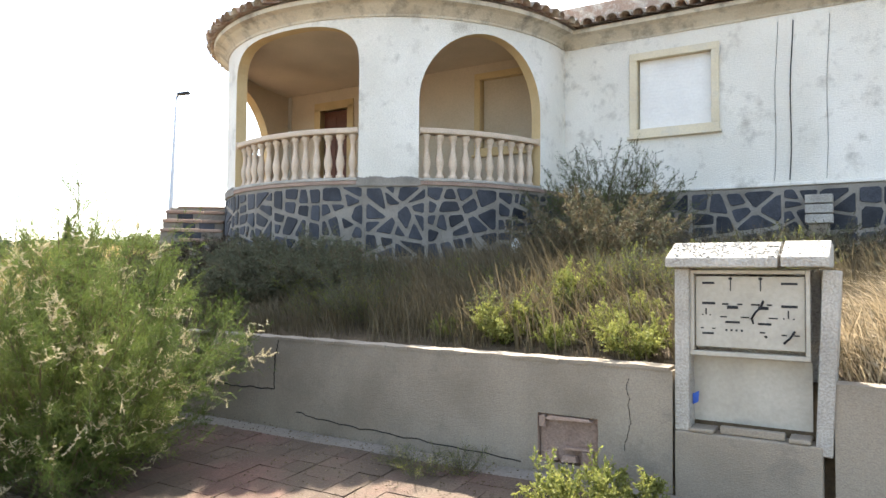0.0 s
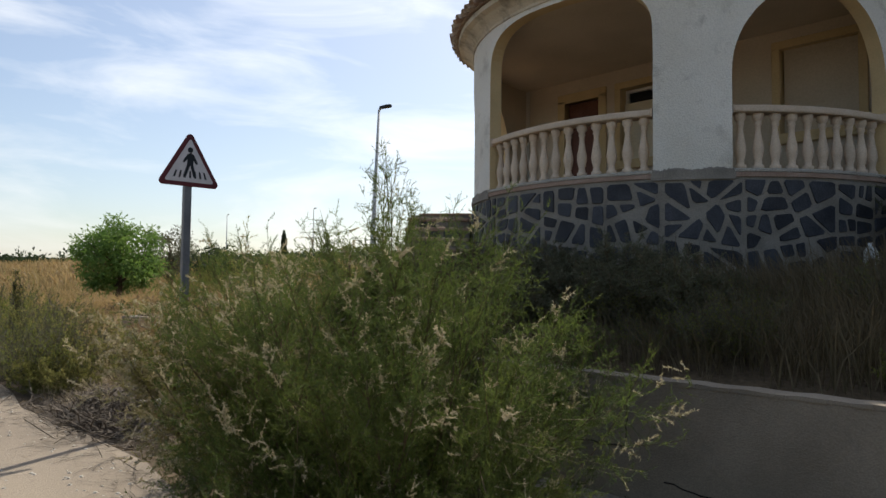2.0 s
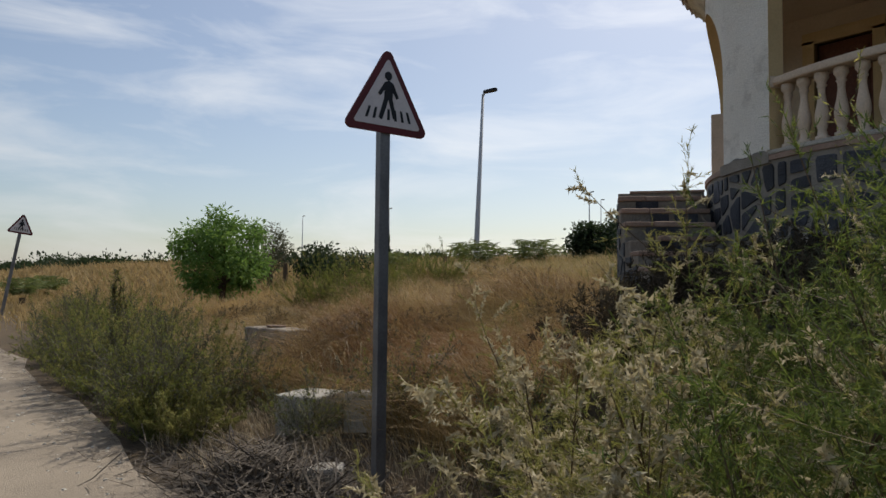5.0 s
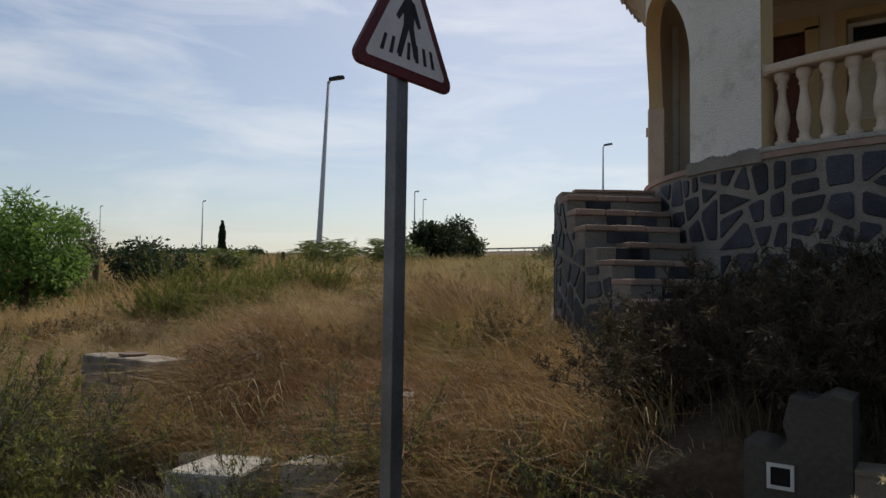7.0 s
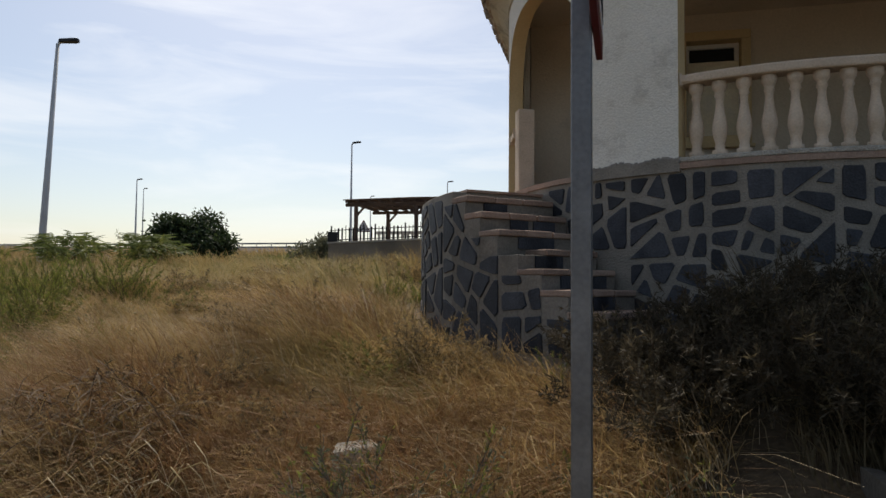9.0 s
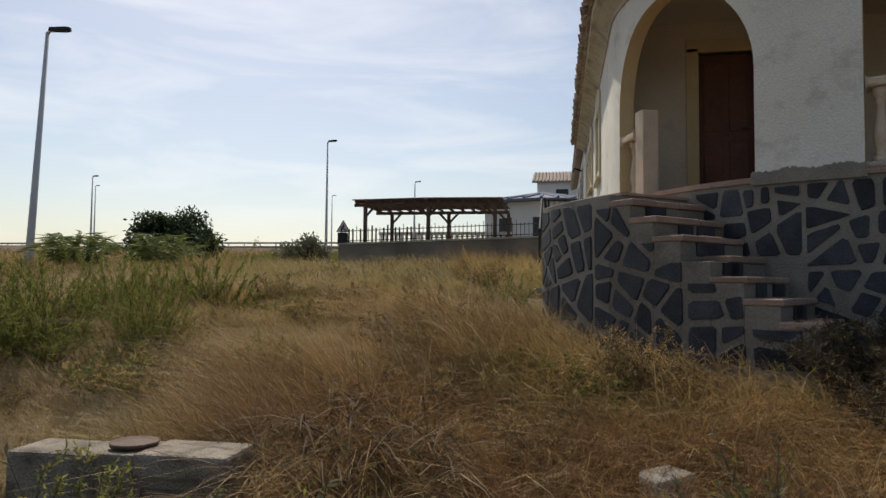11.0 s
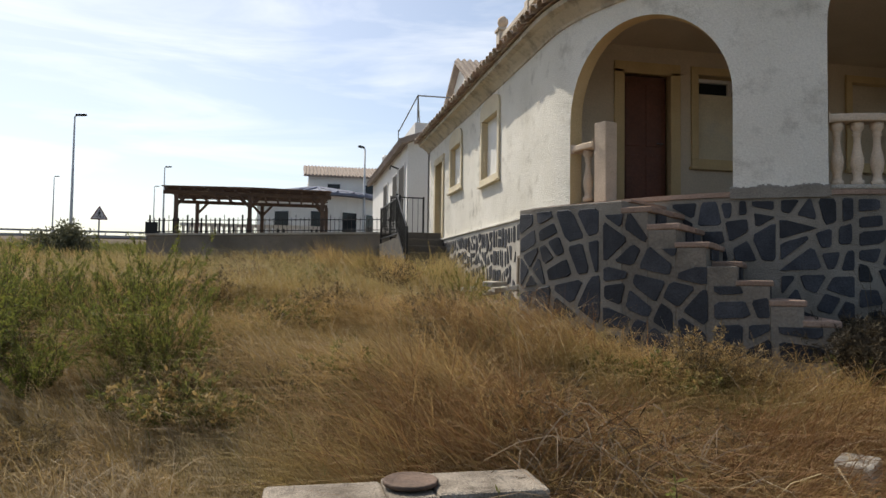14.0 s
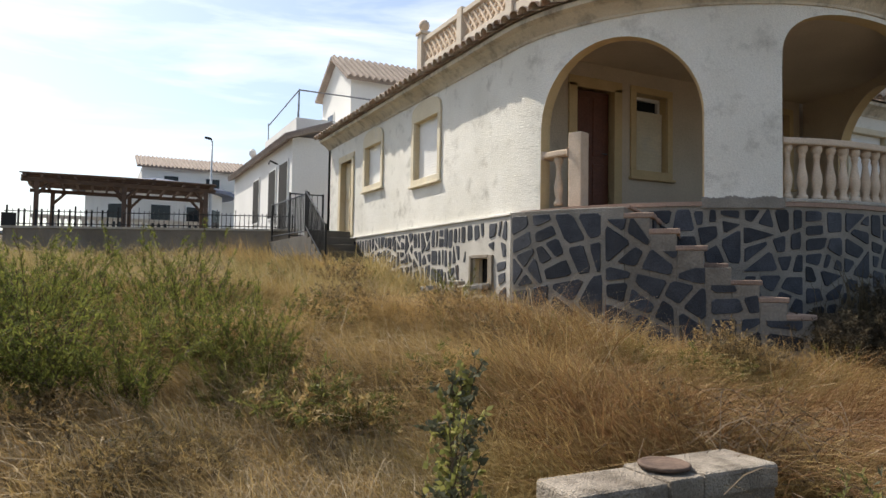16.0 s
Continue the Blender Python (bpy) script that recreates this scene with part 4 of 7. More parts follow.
# ---- roof terrace parapet ----
para = thing("roof_parapet", (-9.75, 15.3, 6.03), "cream roof terrace parapet with lattice panels and ball finial", "parapet")
g = Geo()
g.box(-0.11, -0.11, 0, 0.11, 0.11, 1.02)
g.box(-0.14, -0.14, 1.02, 0.14, 0.14, 1.08)
g.obj("pillar", M_PARAPET, parent=para, bevel=0.012)
g = Geo()
g.lathe([(0.05, 1.08), (0.05, 1.12), (0.09, 1.15), (0.115, 1.22), (0.10, 1.29), (0.05, 1.34), (0.01, 1.35)], 14)
g.obj("finial", M_BALUSTER, parent=para, smooth=True)
for seg in range(3):
    y1 = -0.11 - seg * 1.75
    g = Geo()
    g.box(-0.06, y1 - 1.55, 0.0, 0.06, y1, 0.40)
    g.box(-0.08, y1 - 1.55, 0.82, 0.08, y1, 0.92)
    g.obj("panel", M_PARAPET, parent=para, bevel=0.01)
    for k in range(8):
        g = Geo()
        for d in (-1, 1):
            mm = Matrix.Translation((0, y1 - 0.12 - k * 0.185, 0.61)) @ Matrix.Rotation(radians(40 * d), 4, "X")
            g.box(-0.03 + 0.012 * d, -0.022, -0.24, 0.03 + 0.012 * d, 0.022, 0.24, mm)
        g.obj("lattice", M_BALUSTER, parent=para)
    g = Geo()
    g.box(-0.10, y1 - 1.75, 0, 0.10, y1 - 1.55, 0.98)
    g.obj("pillar", M_PARAPET, parent=para, bevel=0.012)

# ---- garden wall and meter cupboard ----
GW = axes((-7.72, LOTY, 0), (1, 0, 0), (0, 0, 1), (0, -1, 0))
wall_garden = wall_sheet("wall_garden", 6.60, -0.1, 0.97, 0.17, [(5.65, 0.26, 6.10, 0.60)], GW, (M_CONCRETE, M_BRICK))
tagged(wall_garden, "low weathered concrete garden wall with long cracks", "wall", kind="structure")
GW2 = axes((-0.20, LOTY, 0), (1, 0, 0), (0, 0, 1), (0, -1, 0))
wall_garden2 = wall_sheet("wall_garden", 8.0, -0.1, 0.97, 0.17, [], GW2, (M_CONCRETE, M_BRICK))
tagged(wall_garden2, "low weathered concrete garden wall beyond the meter cupboard", "wall", kind="structure")
g = Geo()
ncap = 60
for i in range(ncap):
    x0, x1 = 6.58 * i / ncap, 6.58 * (i + 1) / ncap
    g.prism([(x0, 0.972), (x1, 0.972), (x1, 0.995 + 0.004 * math.sin(i * 1.9)), (x0, 0.995 + 0.004 * math.sin((i - 1) * 1.9))], 0.18 + 0.006 * math.sin(i * 2.7), GW @ Matrix.Translation((0, 0, -0.172)))
cap = g.obj("wall_cap", M_CONCRETE, parent=wall_garden)
g = Geo()
g.prism([(5.66, 0.27), (6.09, 0.27), (6.09, 0.59), (5.66, 0.59)], 0.02, GW @ Matrix.Translation((0, 0, -0.06)))
g.obj("niche_back", M_BRICK, parent=wall_garden, label="broken red hollow brick")
for k, (x0, z0, w, h) in enumerate(((5.70, 0.27, 0.10, 0.07), (5.83, 0.27, 0.12, 0.05), (5.98, 0.27, 0.09, 0.10), (5.66, 0.50, 0.05, 0.09), (5.84, 0.36, 0.20, 0.02), (5.70, 0.56, 0.36, 0.03))):
    g = Geo()
    g.prism([(x0, z0), (x0 + w, z0 + 0.01), (x0 + w * 0.9, z0 + h), (x0 + w * 0.1, z0 + h * 0.9)], 0.05, GW @ Matrix.Translation((0, 0, -0.045)))
    g.obj("brick_fragment", M_BRICK, parent=wall_garden)
crack_runs = (([(3.06, 0.97), (3.05, 0.86), (3.02, 0.80), (3.02, 0.52), (2.6, 0.50), (2.0, 0.52), (1.5, 0.53)], 0.006), ([(3.3, 0.33), (3.8, 0.29), (4.4, 0.27), (5.0, 0.25), (5.6, 0.22)], 0.005), ([(6.3, 0.9), (6.32, 0.6), (6.28, 0.4)], 0.003))
for run, w in crack_runs:
    g = Geo()
    pts = []
    for (a, b2), (c, d) in zip(run, run[1:]):
        for s in np.linspace(0, 1, 8, endpoint=False):
            pts.append(GW @ Vector((a + (c - a) * s + rnd.normal(0, 0.006), b2 + (d - b2) * s + rnd.normal(0, 0.006), 0.0)))
    g.tube(pts, w, 4)
    g.obj("crack", M_DARK, parent=wall_garden)
# broken pier at the gateway with a small socket
pier = thing("broken_pier", (-7.93, LOTY, 0.05), "broken concrete gate pier with an empty socket box", "pier")
g = Geo()
outline = [(-0.22, -0.2), (0.205, -0.2), (0.205, 1.22), (0.12, 1.24), (0.05, 1.20), (-0.03, 1.22), (-0.06, 1.10), (-0.04, 1.02), (-0.09, 0.97), (-0.14, 0.99), (-0.22, 1.0)]
g.prism(outline, 0.30, axes((0, 0.30, 0), (1, 0, 0), (0, 0, 1), (0, -1, 0)))
g.obj("body", M_DARK_CONC, parent=pier)
g = Geo()
for a, b2, c, d in ((-0.125, 0.81, -0.015, 0.825), (-0.125, 0.905, -0.015, 0.92), (-0.125, 0.825, -0.11, 0.905), (-0.03, 0.825, -0.015, 0.905)):
    g.prism([(a, b2), (c, b2), (c, d), (a, d)], 0.012, axes((0, 0.001, 0), (1, 0, 0), (0, 0, 1), (0, -1, 0)))
g.obj("socket_frame", M_PLASTIC, parent=pier)
g = Geo()
g.prism([(-0.11, 0.825), (-0.03, 0.825), (-0.03, 0.905), (-0.11, 0.905)], 0.004, axes((0, 0.001, 0), (1, 0, 0), (0, 0, 1), (0, -1, 0)))
g.obj("socket_hole", M_DARK, parent=pier)

box = thing("meter_cupboard", (-0.68, LOTY, 0.1), "open concrete meter cupboard with marked white panel and cracked roof", "meter cupboard")
g = Geo()
g.box(-0.42, -0.03, -0.2, 0.42, 0.38, 0.50)
g.obj("plinth", M_CONCRETE, parent=box, bevel=0.012)
g = Geo()
g.box(-0.42, -0.02, 0.50, -0.33, 0.38, 1.54)
g.obj("cheek", M_PALE_CONC, parent=box, bevel=0.01)
g = Geo()
g.box(0.36, -0.02, 0.46, 0.45, 0.38, 1.55, Matrix.Rotation(radians(2.5), 4, "Y"))
g.obj("cheek", M_PALE_CONC, parent=box, bevel=0.01, label="cheek tilted away by a wide crack")
g = Geo()
g.box(-0.33, 0.24, 0.50, 0.40, 0.38, 1.54)
g.obj("back", M_PALE_CONC, parent=box)
g = Geo()
side = axes((-0.46, 0, 0), (0, 1, 0), (0, 0, 1), (1, 0, 0))
prof = [(-0.10, 1.545), (0.42, 1.545), (0.42, 1.69), (0.16, 1.71), (-0.10, 1.605)]
g.prism(prof, 0.655, side)
g.prism(prof, 0.255, side @ Matrix.Translation((0, 0.004, 0.672)))
g.obj("roof_slab", M_PALE_CONC, parent=box, bevel=0.008, label="pebble-dashed roof slab with a crack")
g = Geo()
for k in range(260):
    u, s = rnd.uniform(-0.44, 0.45), rnd.uniform(0.02, 0.98)
    yy, zz = -0.10 + 0.26 * s, 1.605 + 0.105 * s
    r = rnd.uniform(0.006, 0.013)
    g.lathe([(r * 0.6, -r * 0.2), (r, r * 0.2), (r * 0.4, r * 0.75)], 5, (u, yy, zz))
pb = g.obj("pebble_dash", M_PALE_CONC, parent=box)
pb["kind"] = "stuff"
PF = axes((0, 0.06, 0), (1, 0, 0), (0, 0, 1), (0, -1, 0))
g = Geo()
g.prism([(-0.30, 1.04), (0.33, 1.04), (0.33, 1.49), (-0.30, 1.49)], 0.02, PF)
panel = g.obj("meter_panel", M_BOARD, parent=box, bevel=0.003, label="white meter panel with black marks")
g = Geo()
for a, b2, c, d in ((-0.33, 0.985, 0.36, 1.015), (-0.33, 1.015, -0.305, 1.53), (0.335, 1.015, 0.36, 1.53), (-0.305, 1.505, 0.335, 1.53)):
    g.prism([(a, b2), (c, b2), (c, d), (a, d)], 0.05, PF)
g.obj("panel_frame", M_BOARD, parent=box, bevel=0.004)
bars = [(-0.26, 1.44, .075, .014), (0.20, 1.44, .09, .014), (-0.26, 1.31, .08, .016), (0.20, 1.30, .09, .016), (-0.14, 1.31, .04, .01), (-0.05, 1.31, .03, .01), (0.03, 1.31, .05, .01), (0.12, 1.31, .03, .01), (-0.11, 1.285, .065, .02), (0.07, 1.285, .06, .02), (-0.15, 1.23, .04, .008), (-0.03, 1.23, .05, .008), (0.13, 1.23, .05, .008), (-0.12, 1.195, .085, .014), (0.07, 1.19, .075, .014), (-0.26, 1.12, .07, .012), (-0.27, 1.155, .02, .007), (-0.20, 1.155, .02, .007), (-0.12, 1.145, .012, .012), (-0.09, 1.145, .012, .012), (-0.06, 1.145, .012, .012), (-0.03, 1.145, .012, .012), (0.20, 1.13, .03, .008), (0.27, 1.13, .03, .008), (0.08, 1.14, .03, .008), (-0.24, 1.245, .008, .04), (-0.26, 1.24, .008, .008), (-0.215, 1.24, .008, .008), (0.235, 1.235, .008, .05), (0.21, 1.23, .008, .008), (0.265, 1.23, .008, .008), (-0.092, 1.40, .006, .085), (-0.100, 1.47, .022, .012), (0.082, 1.40, .006, .085), (0.074, 1.47, .022, .012)]
for x0, z0, w, h in bars:
    g = Geo()
    g.prism([(x0, z0), (x0 + w, z0), (x0 + w, z0 + h), (x0, z0 + h)], 0.003, PF @ Matrix.Translation((0, 0, 0.0205)))
    g.obj("mark", M_INK, parent=panel)
g = Geo()
g.tube([PF @ Vector((x, z, 0.03 + 0.03 * math.sin(i))) for i, (x, z) in enumerate(((0.10, 1.34), (0.09, 1.30), (0.06, 1.27), (0.035, 1.23), (0.045, 1.18), (0.08, 1.14), (0.12, 1.115)))], 0.007, 6)
g.obj("cable", M_INK, parent=box, smooth=True)
g = Geo()
g.tube([PF @ Vector((0.215, 1.085, 0.03)), PF @ Vector((0.25, 1.12, 0.05)), PF @ Vector((0.275, 1.16, 0.03))], 0.007, 6)
g.obj("cable", M_INK, parent=box)
g = Geo()
g.prism([(-0.33, 0.50), (0.36, 0.50), (0.36, 0.97), (-0.33, 0.97)], 0.01, PF @ Matrix.Translation((0, 0, -0.085)))
g.obj("recess_board", M_BOARD, parent=box)
g = Geo()
g.box(-0.33, -0.035, 0.502, -0.18, 0.2, 0.525)
g.box(0.24, -0.035, 0.502, 0.36, 0.2, 0.53)
g.box(-0.15, 0.0, 0.502, 0.22, 0.05, 0.55)
g.obj("ledge", M_CONCRETE, parent=box, bevel=0.008)
g = Geo()
g.prism([(-0.325, 0.66), (-0.29, 0.68), (-0.285, 0.75), (-0.325, 0.73)], 0.004, PF @ Matrix.Translation((0, 0, 0.0)))
g.obj("sticker", M_BLUE, parent=box)

# ---- the second meter box in the straw ----
mb2 = thing("meter_box", (-13.33, 4.57, 0.23), "low stained concrete meter box with rusty lid on top", "meter box")
g = Geo()
g.box(-0.60, 0, -0.3, -0.09, 0.30, 0.805)
g.obj("end_block", M_BOX, parent=mb2, bevel=0.022)
g = Geo()
g.box(-0.09, -0.008, -0.3, 0.11, 0.31, 0.815)
g.obj("pier", M_BOX, parent=mb2, bevel=0.012)
g = Geo()
g.box(0.11, 0.045, -0.3, 0.59, 0.30, 0.70)
g.obj("cupboard", M_BOX, parent=mb2, bevel=0.012)
g = Geo()
g.box(0.11, -0.012, 0.70, 0.60, 0.32, 0.825)
g.obj("lintel", M_BOX, parent=mb2, bevel=0.02)
g = Geo()
for a, b2, c, d in ((0.11, 0.10, 0.59, 0.145), (0.11, 0.655, 0.59, 0.70), (0.11, 0.145, 0.15, 0.655), (0.55, 0.145, 0.59, 0.655)):
    g.box(a, 0.006, b2, c, 0.044, d)
g.obj("door_frame", M_BOX, parent=mb2, bevel=0.004)
g = Geo()
g.box(0.15, 0.024, 0.145, 0.55, 0.044, 0.655)
g.obj("door", M_BOX, parent=mb2, label="recessed grey door panel")
g = Geo()
g.lathe([(0.095, 0.0), (0.118, 0.006), (0.122, 0.020), (0.112, 0.026), (0.105, 0.021), (0.03, 0.023)], 20, (0.02, 0.15, 0.822))
g.obj("lid", M_WOOD, parent=mb2, smooth=True, label="rusty round lid")

# rubble blocks in the gateway
for x, y, w, d, h, rz in ((-10.90, 3.95, 0.50, 0.40, 0.46, 14), (-10.42, 4.22, 0.36, 0.30, 0.44, 24), (-11.45, 4.25, 0.40, 0.32, 0.30, 4), (-10.6, 5.2, 0.28, 0.24, 0.45, 30), (-12.2, 4.45, 0.45, 0.35, 0.30, -8), (-9.75, 3.45, 0.28, 0.20, 0.27, 40), (-16.6, 3.3, 0.55, 0.3, 0.25, -8)):
    z = float(ground_z(x, y))
    g = Geo()
    g.prism([(-w / 2, -d / 2), (w / 2, -d / 2 + 0.03), (w / 2 - 0.02, d / 2), (-w / 2 + 0.05, d / 2 - 0.02)], h + 0.15, Matrix.Identity(4))
    ob = g.obj("concrete_block", M_PALE_CONC, bevel=0.02, at=(x, y, z - 0.30))
    ob.rotation_euler = (radians(rnd.uniform(-4, 4)), radians(rnd.uniform(-4, 4)), radians(rz))
    tagged(ob, "pale broken concrete block lying in weeds", "concrete block", group="rubble blocks")
g = Geo()
for k in range(7):
    x, y = rnd.uniform(-0.5, 0.5), rnd.uniform(-0.25, 0.25)
    g.prism([(x, y), (x + 0.2, y - 0.03), (x + 0.24, y + 0.14), (x + 0.04, y + 0.18)], 0.07, pose(0, 0, 0.02 * k, rnd.uniform(-6, 6), rnd.uniform(-6, 6), rnd.uniform(-50, 50)))
ob = g.obj("plaster_rubble", M_PALE_CONC, at=(-11.0, 11.2, 1.74), bevel=0.01)
tagged(ob, "heap of white plaster rubble below the hatch", "rubble")
g = Geo()
g.lathe([(0.05, 0), (0.075, 0.02), (0.075, 0.20), (0.055, 0.25), (0.025, 0.27), (0.025, 0.31)], 12)
jug = g.obj("plastic_jug", M_PLASTIC, smooth=True, at=(-4.28, 8.86, float(ground_z(-4.28, 8.86)) + 0.12))
tagged(jug, "discarded pale plastic jug beside the plinth", "jug")

# ---- traffic signs ----
def warning_sign(at, rz, height, lean=(0.0, 0.0), side=0.60, label=""):
    s = thing("traffic_sign", at, label, "traffic sign", group="pedestrian crossing signs", rz=rz)
    s.rotation_euler = (radians(lean[0]), radians(lean[1]), radians(rz))
    g = Geo()
    g.box(-0.04, -0.045, -0.3, 0.04, 0.015, height - 0.12)
    g.obj("pole", M_METAL, parent=s, bevel=0.006, label="grey steel post")
    # rounded triangle, facing -y
    def tri(sz, r=0.04, n=5):
        h = sz * math.sqrt(3) / 2
        out = []
        for cx, cz, a in ((0, h - 2 * r, 90), (-sz / 2 + r * math.sqrt(3), r, 210), (sz / 2 - r * math.sqrt(3), r, 330)):
            out += [(cx + r * math.cos(radians(a - 60 + 120 * k / n)), cz + r * math.sin(radians(a - 60 + 120 * k / n))) for k in range(n + 1)]
        return out
    F = axes((0, -0.046, height - 0.52), (1, 0, 0), (0, 0, 1), (0, -1, 0))
    g = Geo()
    g.prism(tri(side), 0.022, F)
    plate = g.obj("plate", M_RED, parent=s, bevel=0.003, label="faded dark red bordered triangle")
    inner = [(x * 0.78, z * 0.78 + side * 0.065) for x, z in tri(side, 0.02)]
    g = Geo()
    g.prism(inner, 0.003, F @ Matrix.Translation((0, 0, 0.0225)))
    g.obj("face", M_WHITE, parent=plate)
    k = side / 0.6
    G2 = F @ Matrix.Translation((0, 0, 0.026))
    g = Geo()
    g.prism([(0.026 * k * math.cos(2 * math.pi * i / 12), 0.335 * k + 0.026 * k * math.sin(2 * math.pi * i / 12)) for i in range(12)], 0.002, G2)
    for pl in ([(-.028, .20), (.03, .20), (.034, .295), (.005, .31), (-.026, .295)], [(-.026, .295), (-.07, .225), (-.055, .212), (-.012, .265)], [(.034, .295), (.012, .27), (.058, .205), (.074, .215)], [(-.028, .20), (-.065, .085), (-.038, .08), (.004, .20)], [(.0, .20), (.035, .085), (.062, .085), (.03, .20)]):
        g.prism([(x * k, z * k) for x, z in pl], 0.002, G2)
    g.obj("pictogram", M_INK, parent=plate)
    for i in range(7):
        x = (-0.15 + i * 0.05) * k
        g = Geo()
        g.prism([(x - 0.006 * k, 0.075 * k), (x + 0.012 * k, 0.075 * k), (x * 0.86 + 0.012 * k, 0.14 * k), (x * 0.86 - 0.004 * k, 0.14 * k)], 0.0015, G2)
        g.obj("stripe", M_INK, parent=plate)
    return s


warning_sign((-9.325, 3.57, 0.2), 89, 3.13 - 0.2, (0, 0), 0.69, "weathered pedestrian crossing sign on a grey steel post")
warning_sign((-26.2, 3.3, 0.6), 82, 2.72, (3, 9), 0.62, "leaning pedestrian crossing sign beside the far street")
warning_sign((-24.5, 43.0, 2.7), 10, 2.8, (0, 0), 0.9, "distant triangular warning sign beside the track")


# ---- street lamps ----
def street_lamp(at, height, rz=0.0, lean=0.0, r=0.08, arm=0.55, mat=None, label=""):
    s = thing("street_lamp", at, label, "street lamp", group="street lamps")
    s.rotation_euler = (0, radians(lean), radians(rz))
    g = Geo()
    g.tube([(0, 0, -0.3), (0, 0, 1.2), (0, 0, height - 0.05)], [r * 1.25, r * 1.15, r * 0.55], 10)
    g.obj("pole", mat or M_LAMP, parent=s, smooth=True)
    g = Geo()
    g.tube([(0, 0, height - 0.1), (0.08, 0, height), (0.18, 0, height + 0.02)], [r * 0.5, r * 0.45, r * 0.4], 8)
    g.obj("arm", mat or M_LAMP, parent=s)
    g = Geo()
    v = [(0.05, 0.10, 0), (arm, 0.14, 0.03), (arm + 0.15, 0.08, 0.04), (arm + 0.15, -0.08, 0.04), (arm, -0.14, 0.03), (0.05, -0.10, 0)]
    n = len(v)
    g.add([(x, y, height - 0.02 + z) for x, y, z in v] + [(x * 0.96 + 0.02, y * 0.8, height + 0.10 + z) for x, y, z in v], [tuple(range(n))[::-1], tuple(range(n, 2 * n))] + [(i, (i + 1) % n, n + (i + 1) % n, n + i) for i in range(n)])
    g.obj("lamp_head", M_BLACK, parent=s, bevel=0.02, label="dark flat lamp head")
    return s


street_lamp((-27.05, 20.06, 2.0), 7.55, 10, 2.6, 0.10, label="tall pale street lamp leaning slightly over the field")
street_lamp((-27.6, 48.7, 3.4), 8.5, 0, 0, 0.09, label="tall grey street lamp beyond the bushes")
street_lamp((-27.7, 79.5, 5.0), 8.45, 0, 0, 0.10, label="distant grey street lamp behind the pergola")
street_lamp((-9.46, 48.2, 3.5), 7.2, 200, 0, 0.09, 0.35, label="street lamp with a dark head beside the white house")
for x, y, h in ((-62, 70, 8), (-95, 62, 8), (-80, 95, 9), (-48, 110, 9), (-120, 60, 8), (-36, 118, 9)):
    street_lamp((x, y, float(ground_z(x, y))), h, 0, 0, 0.10, label="far street lamp along the highway")

# ---- side stair with iron railing ----
side_stair = thing("side_stair", (-11.05, 15.9, 1.9), "concrete steps and landing beside the side door", "stairs")
for i in range(6):
    g = Geo()
    g.box(-0.5, 0.3 * i, -0.2, 0.49, 1.8 if i == 5 else 0.298 + 0.3 * i, 0.12 + 0.165 * (i + 1))
    g.obj("step", M_DARK_CONC, parent=side_stair, bevel=0.012)
g = Geo()
g.box(-0.5, 1.802, -0.2, 0.49, 5.5, 1.0)
g.obj("landing", M_DARK_CONC, parent=side_stair, bevel=0.012)


def railing(points, height, label, gap=0.13, group=""):
    rl = thing("railing", points[0], label, "railing", group=group)
    o = Vector(points[0])
    for a, b2 in zip(points, points[1:]):
        a, b2 = Vector(a) - o, Vector(b2) - o
        up = Vector((0, 0, height))
        for z in (height, 0.1):
            g = Geo()
            g.tube([a + Vector((0, 0, z)), b2 + Vector((0, 0, z))], 0.018, 6)
            g.obj("rail", M_BLACK, parent=rl)
        for p in (a, b2):
            g = Geo()
            g.box(p.x - 0.022, p.y - 0.022, p.z - 0.02, p.x + 0.022, p.y + 0.022, p.z + height + 0.03)
            g.obj("post", M_BLACK, parent=rl)
        n = max(1, int((b2 - a).length / gap))
        for i in range(1, n):
            p = a + (b2 - a) * (i / n)
            g = Geo()
            g.tube([p + Vector((0, 0, 0.1)), p + Vector((0, 0, height))], 0.009, 4)
            g.obj("picket", M_BLACK, parent=rl)
    return rl


railing([(-11.58, 15.95, 2.15), (-11.58, 17.5, 3.0)], 0.86, "sloping black iron railing beside the concrete steps", 0.075)
railing([(-11.5, 17.6, 2.9), (-11.5, 21.2, 2.95)], 0.95, "black iron railing along the side landing")
railing([(-11.45, 19.5, 2.9), (-10.6, 19.5, 2.9)], 1.15, "tall black iron gate across the landing")

